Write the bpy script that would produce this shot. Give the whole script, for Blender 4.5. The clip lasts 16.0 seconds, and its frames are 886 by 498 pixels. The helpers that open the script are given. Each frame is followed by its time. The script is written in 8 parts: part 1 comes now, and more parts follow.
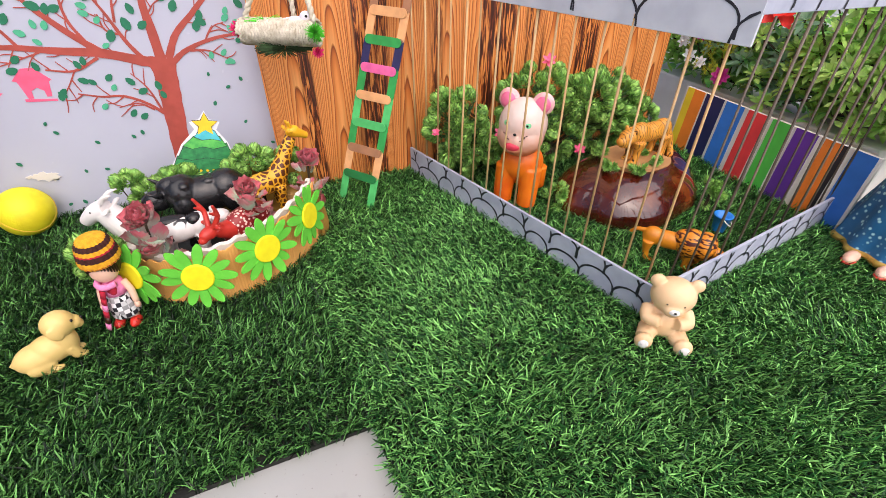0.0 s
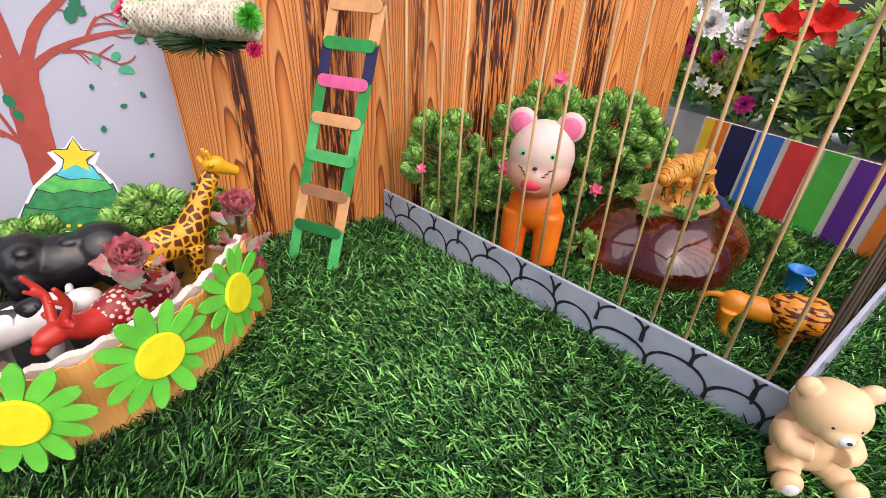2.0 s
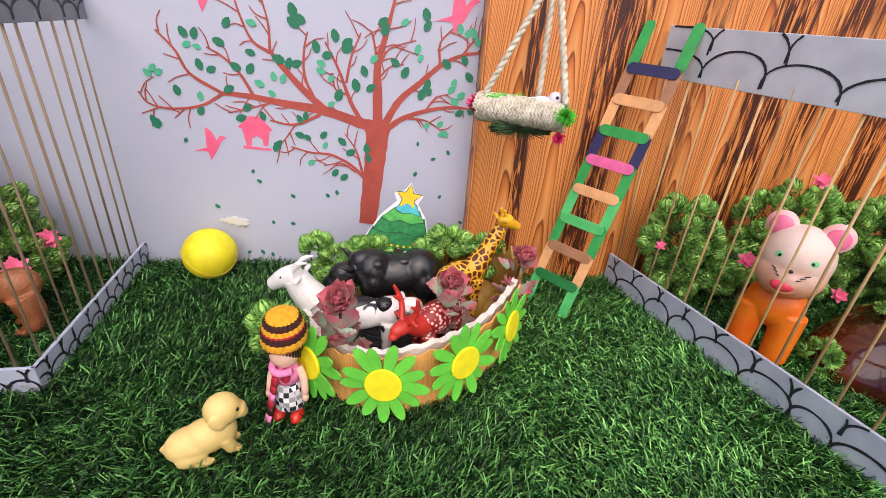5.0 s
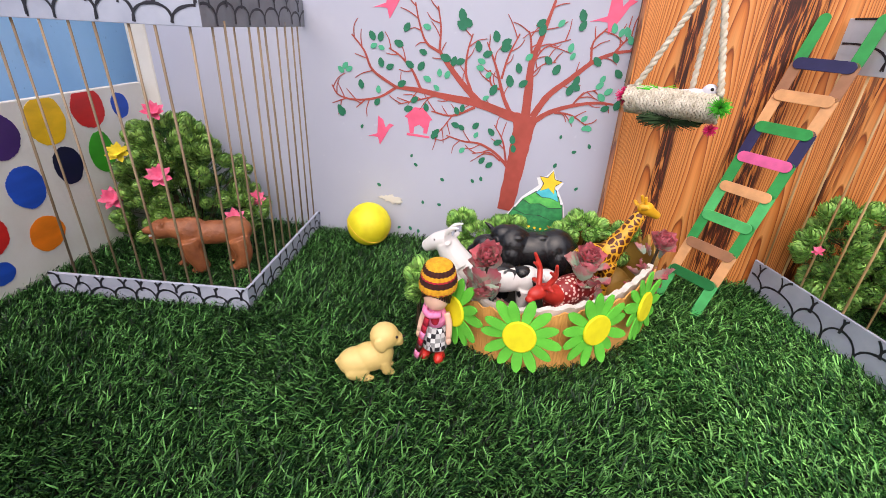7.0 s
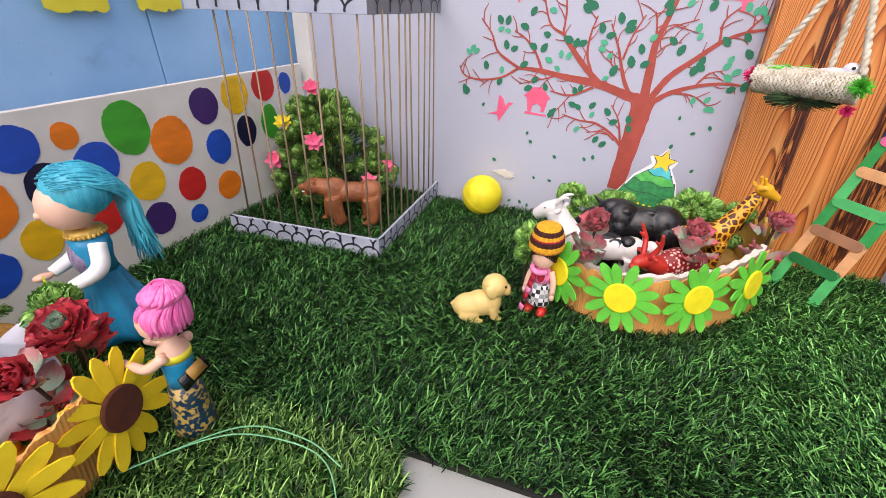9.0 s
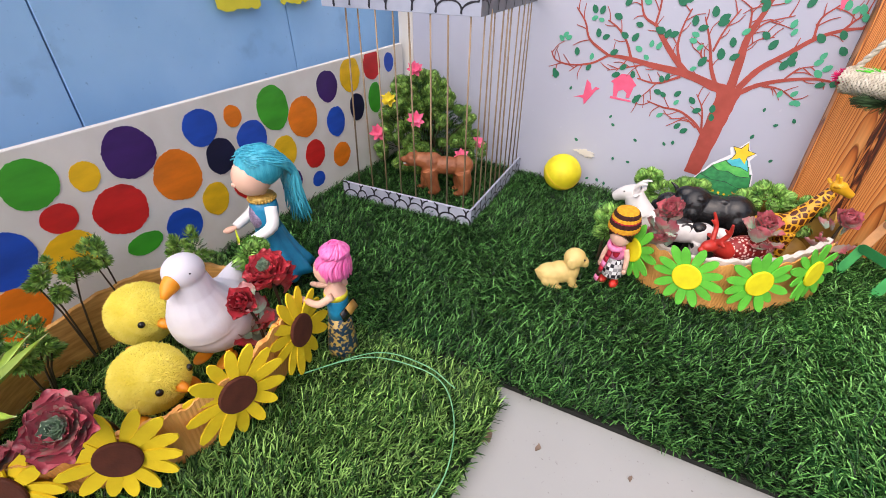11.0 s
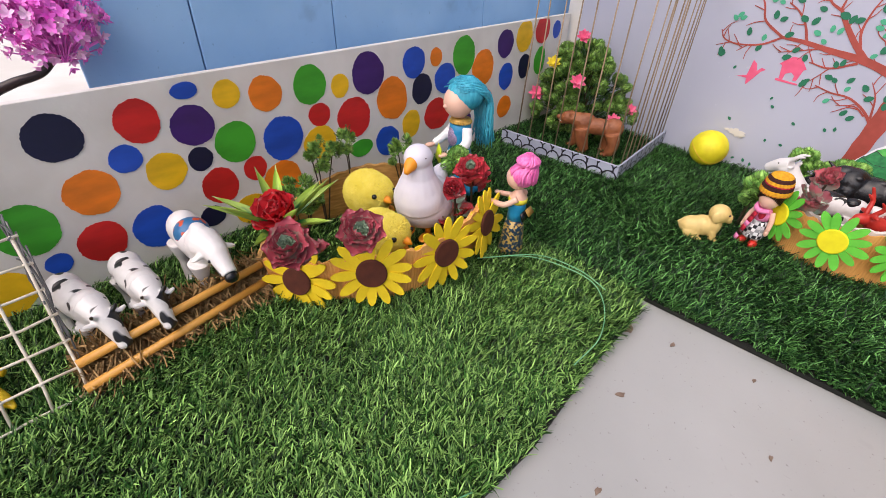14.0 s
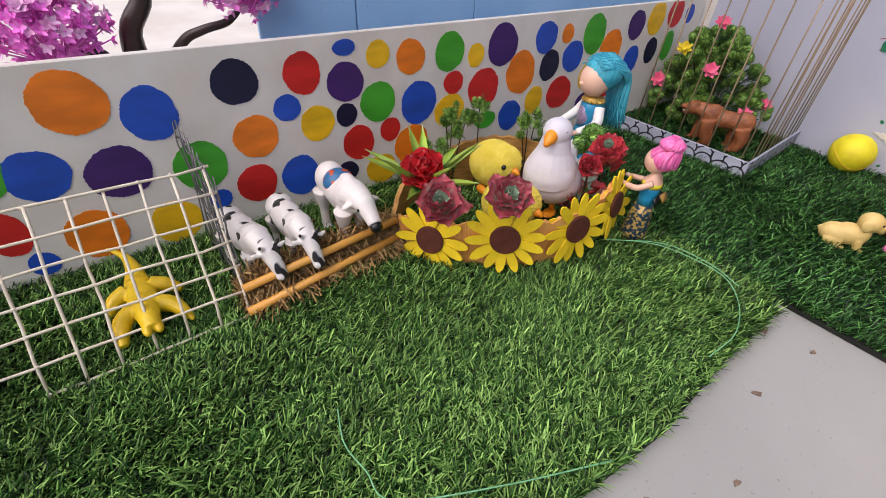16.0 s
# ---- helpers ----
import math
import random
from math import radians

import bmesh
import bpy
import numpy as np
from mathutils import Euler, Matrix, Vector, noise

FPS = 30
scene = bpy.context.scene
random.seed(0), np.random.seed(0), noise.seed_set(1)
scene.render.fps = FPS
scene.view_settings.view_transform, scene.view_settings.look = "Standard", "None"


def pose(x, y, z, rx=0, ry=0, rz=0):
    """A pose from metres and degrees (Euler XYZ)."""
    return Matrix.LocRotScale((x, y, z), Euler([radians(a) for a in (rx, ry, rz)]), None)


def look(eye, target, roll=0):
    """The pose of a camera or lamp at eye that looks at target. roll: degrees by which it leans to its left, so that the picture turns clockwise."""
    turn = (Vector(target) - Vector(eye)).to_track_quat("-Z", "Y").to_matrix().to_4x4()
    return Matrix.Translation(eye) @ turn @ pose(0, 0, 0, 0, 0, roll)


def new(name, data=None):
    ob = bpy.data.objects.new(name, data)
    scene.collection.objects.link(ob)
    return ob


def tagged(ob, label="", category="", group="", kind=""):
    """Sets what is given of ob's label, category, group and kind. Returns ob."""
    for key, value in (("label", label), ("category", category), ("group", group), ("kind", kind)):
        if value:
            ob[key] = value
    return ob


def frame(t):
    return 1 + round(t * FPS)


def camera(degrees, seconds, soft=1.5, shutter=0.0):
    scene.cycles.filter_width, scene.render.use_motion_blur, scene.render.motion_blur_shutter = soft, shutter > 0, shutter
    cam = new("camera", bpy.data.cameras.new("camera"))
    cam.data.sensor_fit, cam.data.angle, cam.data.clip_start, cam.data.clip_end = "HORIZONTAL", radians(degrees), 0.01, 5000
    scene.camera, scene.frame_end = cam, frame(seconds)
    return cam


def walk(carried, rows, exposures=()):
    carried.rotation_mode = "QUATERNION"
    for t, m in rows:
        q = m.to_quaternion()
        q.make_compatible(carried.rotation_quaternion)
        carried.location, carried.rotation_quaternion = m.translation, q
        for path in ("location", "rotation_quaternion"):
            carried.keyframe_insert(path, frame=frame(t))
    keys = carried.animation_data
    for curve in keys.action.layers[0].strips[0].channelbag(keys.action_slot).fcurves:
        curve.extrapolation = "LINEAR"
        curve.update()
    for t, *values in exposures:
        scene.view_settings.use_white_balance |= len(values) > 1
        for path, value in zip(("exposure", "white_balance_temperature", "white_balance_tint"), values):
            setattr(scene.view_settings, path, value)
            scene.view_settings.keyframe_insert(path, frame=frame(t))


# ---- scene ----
cam = camera(88.4, 16.0, soft=0.5)
PATH = [
    (0, (0.056, 0.09, 0.389), (0.632, 1.597, -0.793), 0.6),
    (0.5, (0.062, 0.157, 0.342), (0.7, 1.68, -0.787), 1.0),
    (1, (0.069, 0.207, 0.327), (0.766, 1.739, -0.753), 1.1),
    (1.5, (0.086, 0.255, 0.325), (0.844, 1.785, -0.716), 1.6),
    (2, (0.082, 0.279, 0.298), (0.879, 1.813, -0.709), 2.5),
    (2.5, (0.069, 0.286, 0.295), (0.849, 1.843, -0.688), 3.4),
    (3, (0.047, 0.296, 0.312), (0.741, 1.903, -0.655), 3.9),
    (3.5, (0.011, 0.291, 0.323), (0.587, 1.957, -0.623), 4.0),
    (4, (-0.017, 0.282, 0.331), (0.438, 1.994, -0.597), 4.3),
    (4.5, (-0.037, 0.261, 0.35), (0.294, 2.008, -0.566), 4.5),
    (4.7, (-0.044, 0.256, 0.359), (0.237, 2.008, -0.563), 4.5),
    (6.8, (-0.084, 0.181, 0.339), (-0.314, 1.964, -0.538), 3.1),
    (7, (-0.084, 0.175, 0.336), (-0.364, 1.946, -0.551), 2.9),
    (7.5, (-0.084, 0.162, 0.333), (-0.479, 1.903, -0.57), 2.3),
    (8, (-0.082, 0.148, 0.336), (-0.58, 1.85, -0.59), 1.9),
    (8.5, (-0.082, 0.126, 0.338), (-0.673, 1.79, -0.601), 1.6),
    (9, (-0.083, 0.099, 0.335), (-0.756, 1.727, -0.612), 1.4),
    (9.2, (-0.081, 0.091, 0.343), (-0.792, 1.701, -0.605), 1.1),
    (11.3, (-0.095, -0.024, 0.403), (-0.954, 1.397, -0.712), 1.2),
    (11.5, (-0.096, -0.043, 0.404), (-0.967, 1.371, -0.711), 1.6),
    (12, (-0.091, -0.083, 0.403), (-1.008, 1.292, -0.724), 2.1),
    (12.5, (-0.086, -0.114, 0.396), (-1.056, 1.217, -0.737), 2.5),
    (13, (-0.088, -0.142, 0.395), (-1.111, 1.145, -0.744), 2.8),
    (13.5, (-0.089, -0.174, 0.389), (-1.157, 1.069, -0.758), 3.3),
    (14, (-0.086, -0.194, 0.383), (-1.2, 0.995, -0.776), 3.4),
    (14.5, (-0.095, -0.22, 0.379), (-1.249, 0.915, -0.796), 3.6),
    (15, (-0.108, -0.24, 0.381), (-1.295, 0.839, -0.813), 3.9),
    (15.5, (-0.114, -0.26, 0.373), (-1.329, 0.768, -0.838), 4.4),
    (16, (-0.129, -0.276, 0.365), (-1.372, 0.704, -0.858), 4.9),
]
walk(cam, [(t, look(eye, target, roll)) for t, eye, target, roll in PATH],
     exposures=[(0, 0.32, 6500, 17), (4.5, 0.17, 6500, 17), (7.5, 0.2, 6500, 17), (12, 0.2, 6500, 17), (16, -0.12, 6500, 18)])

# ---- light: bright overcast daylight ----
world = bpy.data.worlds.new("sky")
scene.world = world
world.use_nodes = True
wn = world.node_tree.nodes
sky = wn.new("ShaderNodeTexSky")
sky.sky_type, sky.sun_disc = "NISHITA", False
sky.sun_elevation, sky.sun_rotation = radians(54), radians(178)
sky.dust_density, sky.ozone_density, sky.air_density = 4.0, 0.6, 0.8
world.node_tree.links.new(sky.outputs["Color"], wn["Background"].inputs["Color"])
wn["Background"].inputs["Strength"].default_value = 0.15
sun = new("sun", bpy.data.lights.new("sun", "SUN"))
sun.data.energy, sun.data.angle, sun.data.color = 2.3, radians(90), (1.0, 0.96, 0.90)
sun.matrix_world = look((0.03, -0.95, 1.32), (0, 0, 0))


# ---- helpers for meshes and materials ----
def rgb(h):
    """A linear colour from an sRGB hex code."""
    v = [int(h[i:i + 2], 16) / 255 for i in (0, 2, 4)]
    return tuple(c / 12.92 if c < 0.04 else ((c + 0.055) / 1.055) ** 2.4 for c in v)


def base_mat(name, rough=0.5, metal=0.0, coat=0.0):
    m = bpy.data.materials.new(name)
    m.use_nodes = True
    p = m.node_tree.nodes["Principled BSDF"]
    p.inputs["Roughness"].default_value, p.inputs["Metallic"].default_value = rough, metal
    p.inputs["Coat Weight"].default_value = coat
    return m, m.node_tree.nodes, m.node_tree.links, p


def ramp(nodes, *stops):
    r = nodes.new("ShaderNodeValToRGB")
    el = r.color_ramp.elements
    while len(el) < len(stops):
        el.new(0.5)
    for e, (pos, c) in zip(el, stops):
        e.position, e.color = pos, (*c, 1)
    return r


def add_bump(nodes, links, p, coord, scale, strength, dist=0.001, detail=3):
    n, b = nodes.new("ShaderNodeTexNoise"), nodes.new("ShaderNodeBump")
    n.inputs["Scale"].default_value, n.inputs["Detail"].default_value = scale, detail
    b.inputs["Strength"].default_value, b.inputs["Distance"].default_value = strength, dist
    links.new(coord, n.inputs["Vector"])
    links.new(n.outputs["Fac"], b.inputs["Height"])
    links.new(b.outputs["Normal"], p.inputs["Normal"])


def mat(name, c1, c2=None, rough=0.5, scale=60, bump=0.25, bscale=400, metal=0.0, coat=0.0, rand=0.0, island=0.0, sheen=0.0, stretch=(1, 1, 1), lo=0.35, hi=0.65):
    """A surface that drifts between two colours, with fine relief; rand and island vary it piece by piece."""
    m, nodes, links, p = base_mat(name, rough, metal, coat)
    p.inputs["Sheen Weight"].default_value = sheen
    c2 = c2 or tuple(v * 0.82 for v in c1)
    tc, mp, nz = nodes.new("ShaderNodeTexCoord"), nodes.new("ShaderNodeMapping"), nodes.new("ShaderNodeTexNoise")
    mp.inputs["Scale"].default_value = stretch
    links.new(tc.outputs["Object"], mp.inputs["Vector"])
    links.new(mp.outputs["Vector"], nz.inputs["Vector"])
    nz.inputs["Scale"].default_value, nz.inputs["Detail"].default_value = scale, 5
    r = ramp(nodes, (lo, c1), (hi, c2))
    links.new(nz.outputs["Fac"], r.inputs["Fac"])
    col = r.outputs["Color"]
    if rand or island:
        hsv, mr = nodes.new("ShaderNodeHueSaturation"), nodes.new("ShaderNodeMapRange")
        src = nodes.new("ShaderNodeObjectInfo").outputs["Random"] if rand else nodes.new("ShaderNodeNewGeometry").outputs["Random Per Island"]
        k = rand or island
        mr.inputs["To Min"].default_value, mr.inputs["To Max"].default_value = 1 - k, 1 + k
        links.new(src, mr.inputs["Value"])
        links.new(mr.outputs["Result"], hsv.inputs["Value"])
        links.new(col, hsv.inputs["Color"])
        col = hsv.outputs["Color"]
    links.new(col, p.inputs["Base Color"])
    if bump:
        add_bump(nodes, links, p, mp.outputs["Vector"], bscale, bump)
    return m


def mesh_of(name, bm, mats, smooth=True):
    me = bpy.data.meshes.new(name)
    bm.to_mesh(me)
    bm.free()
    for m in (mats if isinstance(mats, (list, tuple)) else [mats]):
        me.materials.append(m)
    if smooth:
        me.polygons.foreach_set("use_smooth", [True] * len(me.polygons))
    return me


def part(name, bm, material, parent=None, label="", smooth=True):
    """Links a bmesh as one mesh object under a thing or a part."""
    ob = new(name, mesh_of(name, bm, material, smooth))
    if parent:
        ob.parent = parent
    if label:
        ob["label"] = label
    return ob


def thing(name, label, category, m=None, group="", kind=""):
    ob = tagged(new(name), label, category, group, kind)
    ob.empty_display_size = 0.02
    ob.matrix_basis = m or Matrix()
    return ob


def fuse(ob, voxel=0.0012, smooth=4):
    """Melts the overlapping lumps of a moulded toy into one skin."""
    r = ob.modifiers.new("skin", "REMESH")
    r.mode, r.voxel_size, r.use_smooth_shade = "VOXEL", voxel, True
    s = ob.modifiers.new("soften", "SMOOTH")
    s.factor, s.iterations = 0.5, smooth
    return ob


def box(bm, size, at=(0, 0, 0), rot=(0, 0, 0), bevel=0.0, mi=0):
    g = bmesh.ops.create_cube(bm, size=1, matrix=pose(*at, *rot) @ Matrix.Diagonal((*size, 1)))
    faces = {f for v in g["verts"] for f in v.link_faces}
    if bevel:
        edges = {e for f in faces for e in f.edges}
        out = bmesh.ops.bevel(bm, geom=list(edges), offset=bevel, segments=2, affect="EDGES", profile=0.5)
        faces = set(out["faces"]) | {f for f in faces if f.is_valid}
    for f in faces:
        f.material_index = mi
    return faces


def ball(bm, at, radii, rot=(0, 0, 0), mi=0, u=16, v=10):
    if not isinstance(radii, (tuple, list)):
        radii = (radii,) * 3
    g = bmesh.ops.create_uvsphere(bm, u_segments=u, v_segments=v, radius=1, matrix=pose(*at, *rot) @ Matrix.Diagonal((*radii, 1)))
    for f in {f for w in g["verts"] for f in w.link_faces}:
        f.material_index = mi


def tube(bm, pts, radii, sides=8, mi=0, cap=True, flat=1.0):
    """A tapered, bent rod through pts; flat < 1 squeezes it."""
    pts = [Vector(p) for p in pts]
    if not isinstance(radii, (tuple, list)):
        radii = [radii] * len(pts)
    rings, ref = [], None
    for i, p in enumerate(pts):
        d = (pts[min(i + 1, len(pts) - 1)] - pts[max(i - 1, 0)]).normalized()
        if ref is None:
            ref = d.orthogonal().normalized()
        a = (ref - d * ref.dot(d))
        a = a.normalized() if a.length > 1e-6 else d.orthogonal().normalized()
        b = d.cross(a)
        ref = a
        rings.append([bm.verts.new(p + radii[i] * (math.cos(k) * a + flat * math.sin(k) * b)) for k in (2 * math.pi * j / sides for j in range(sides))])
    for r0, r1 in zip(rings, rings[1:]):
        for j in range(sides):
            bm.faces.new((r0[j], r0[(j + 1) % sides], r1[(j + 1) % sides], r1[j])).material_index = mi
    if cap:
        bm.faces.new(rings[0][::-1]).material_index = mi
        bm.faces.new(rings[-1]).material_index = mi


def spline(pts, n=4):
    """A smooth curve through pts, n steps between each two."""
    P = [Vector(p) for p in pts]
    P = [2 * P[0] - P[1]] + P + [2 * P[-1] - P[-2]]
    out = []
    for i in range(1, len(P) - 2):
        a, b, c, d = P[i - 1:i + 3]
        for k in range(n):
            s = k / n
            out.append(0.5 * ((2 * b) + (c - a) * s + (2 * a - 5 * b + 4 * c - d) * s * s + (3 * b - a - 3 * c + d) * s ** 3))
    return out + [P[-2]]


def lerp_list(vals, n):
    """Values stretched over the steps of spline()."""
    out = []
    for a, b in zip(vals, vals[1:]):
        out += [a + (b - a) * k / n for k in range(n)]
    return out + [vals[-1]]


def lathe(bm, profile, at=(0, 0, 0), sides=24, mi=0, rot=(0, 0, 0)):
    """A turned body from (radius, height) pairs."""
    m = pose(*at, *rot)
    rings = [[bm.verts.new(m @ Vector((r * math.cos(a), r * math.sin(a), z))) for a in (2 * math.pi * j / sides for j in range(sides))] for r, z in profile]
    for r0, r1 in zip(rings, rings[1:]):
        for j in range(sides):
            bm.faces.new((r0[j], r0[(j + 1) % sides], r1[(j + 1) % sides], r1[j])).material_index = mi
    bm.faces.new(rings[0][::-1]).material_index = mi
    bm.faces.new(rings[-1]).material_index = mi


def slab(bm, outline, thick, m=None, mi=0):
    """A flat plate from a 2D outline (x, z), thick along y."""
    m = m or Matrix()
    a = [bm.verts.new(m @ Vector((x, -thick / 2, z))) for x, z in outline]
    b = [bm.verts.new(m @ Vector((x, thick / 2, z))) for x, z in outline]
    fs = [bm.faces.new(a), bm.faces.new(b[::-1])]
    for i in range(len(a)):
        j = (i + 1) % len(a)
        fs.append(bm.faces.new((a[j], a[i], b[i], b[j])))
    for f in fs:
        f.material_index = mi
    return fs


def leaf(bm, m, length, width, cup=0.25, curl=0.2, mi=0):
    """A pointed leaf along +y of m, folded along its rib."""
    rows = ((0.0, 0.12), (0.35, 0.9), (0.7, 0.75), (1.0, 0.0))
    prev = None
    for s, w in rows:
        y, z = s * length, curl * length * s * s
        hw = width * 0.5 * w
        row = [bm.verts.new(m @ Vector((dx * hw, y, z + abs(dx) * cup * hw))) for dx in ((-1, 0, 1) if w else (0,))]
        if prev:
            if len(row) == 3:
                bm.faces.new((prev[0], prev[1], row[1], row[0])).material_index = mi
                bm.faces.new((prev[1], prev[2], row[2], row[1])).material_index = mi
            else:
                bm.faces.new((prev[0], prev[1], row[0])).material_index = mi
                bm.faces.new((prev[1], prev[2], row[0])).material_index = mi
        prev = row


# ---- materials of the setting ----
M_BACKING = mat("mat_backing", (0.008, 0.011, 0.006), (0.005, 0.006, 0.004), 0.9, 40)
M_CARD_GREY = mat("grey_card", rgb("aeb4c4"), rgb("9ea4b6"), 0.65, 30, 0.2, 200)
# Grey card lightened in colour to stand for light on the west-facing strip.
M_CARD_LIT = mat("lit_grey_card", rgb("ccd0d8"), rgb("bcc0ca"), 0.65, 30, 0.2, 200)
# Grey card darkened in colour for the strip on the shaded east side.
M_CARD_SHADED = mat("shaded_grey_card", rgb("87898f"), rgb("76787e"), 0.65, 30, 0.2, 200)
M_INK = mat("black_marker", (0.012, 0.012, 0.018), (0.02, 0.02, 0.03), 0.5, 60, 0)
M_STICK = mat("bamboo_skewer", rgb("c9a878"), rgb("b08c5c"), 0.55, 90, 0.3, 500, rand=0.18, stretch=(1, 1, 0.1))
M_STICK_DARK = mat("aged_skewer", rgb("a08a6e"), rgb("7c6850"), 0.6, 90, 0.3, 500, rand=0.2, stretch=(1, 1, 0.1))
# Bamboo darkened in colour for the cage side that stands in shade.
M_STICK_SHADED = mat("shaded_skewer", rgb("6e6254"), rgb("4a4038"), 0.6, 90, 0.3, 500, rand=0.25, stretch=(1, 1, 0.1))
M_WHITE = mat("white_paint", rgb("e2dfd9"), rgb("d4cfc6"), 0.6, 12, 0.25, 150)


def smudged(name, clean, worn, smudge, rough, big, small, amount):
    """A plain surface with slow drifts of tone, a few darker smudges and fine specks."""
    m, nodes, links, p = base_mat(name, rough)
    tc = nodes.new("ShaderNodeTexCoord")
    col = None
    for scale, detail, stops in ((big, 4, ((0.30, clean), (0.72, worn))), (big * 2.3, 6, ((0.62, (0, 0, 0)), (0.80, (amount,) * 3))), (small, 2, ((0.70, (0, 0, 0)), (0.76, (amount * 0.8,) * 3)))):
        nz = nodes.new("ShaderNodeTexNoise")
        nz.inputs["Scale"].default_value, nz.inputs["Detail"].default_value = scale, detail
        r = ramp(nodes, *stops)
        links.new(tc.outputs["Object"], nz.inputs["Vector"])
        links.new(nz.outputs["Fac"], r.inputs["Fac"])
        if col is None:
            col = r.outputs["Color"]
            continue
        mx = nodes.new("ShaderNodeMixRGB")
        mx.inputs[2].default_value = (*smudge, 1)
        links.new(r.outputs["Color"], mx.inputs["Fac"])
        links.new(col, mx.inputs[1])
        col = mx.outputs["Color"]
    links.new(col, p.inputs["Base Color"])
    add_bump(nodes, links, p, tc.outputs["Object"], small, 0.08)
    return m


M_WALL = smudged("painted_wall", rgb("babdcc"), rgb("b0b3c4"), rgb("cfd1da"), 0.6, 5, 90, 0.35)
M_TILE = smudged("floor_concrete", rgb("acadaa"), rgb("9a9b97"), rgb("6e6a64"), 0.42, 4, 260, 0.8)
M_BLUE = smudged("blue_board", rgb("a0cbf0"), rgb("86b6e2"), rgb("5c7ea8"), 0.5, 6, 160, 0.5)


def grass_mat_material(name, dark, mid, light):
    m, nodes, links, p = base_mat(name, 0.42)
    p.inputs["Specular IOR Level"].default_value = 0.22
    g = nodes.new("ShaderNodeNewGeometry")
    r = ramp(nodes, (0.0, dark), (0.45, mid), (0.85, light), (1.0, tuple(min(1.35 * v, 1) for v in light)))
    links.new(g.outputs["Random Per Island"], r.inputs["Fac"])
    tc, nz, mx = nodes.new("ShaderNodeTexCoord"), nodes.new("ShaderNodeTexNoise"), nodes.new("ShaderNodeHueSaturation")
    nz.inputs["Scale"].default_value = 14
    mr = nodes.new("ShaderNodeMapRange")
    mr.inputs["From Min"].default_value, mr.inputs["From Max"].default_value = 0.3, 0.7
    mr.inputs["To Min"].default_value, mr.inputs["To Max"].default_value = 0.75, 1.25
    links.new(tc.outputs["Object"], nz.inputs["Vector"])
    links.new(nz.outputs["Fac"], mr.inputs["Value"])
    links.new(mr.outputs["Result"], mx.inputs["Value"])
    links.new(r.outputs["Color"], mx.inputs["Color"])
    links.new(mx.outputs["Color"], p.inputs["Base Color"])
    return m


# North blades darker, east lighter: how light meets each pile is in the colour.
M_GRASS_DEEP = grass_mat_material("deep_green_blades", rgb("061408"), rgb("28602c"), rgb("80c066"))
M_GRASS_SHADY = grass_mat_material("shaded_green_blades", rgb("030a05"), rgb("183e1c"), rgb("60984e"))
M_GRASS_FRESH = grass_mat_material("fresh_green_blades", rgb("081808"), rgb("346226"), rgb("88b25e"))


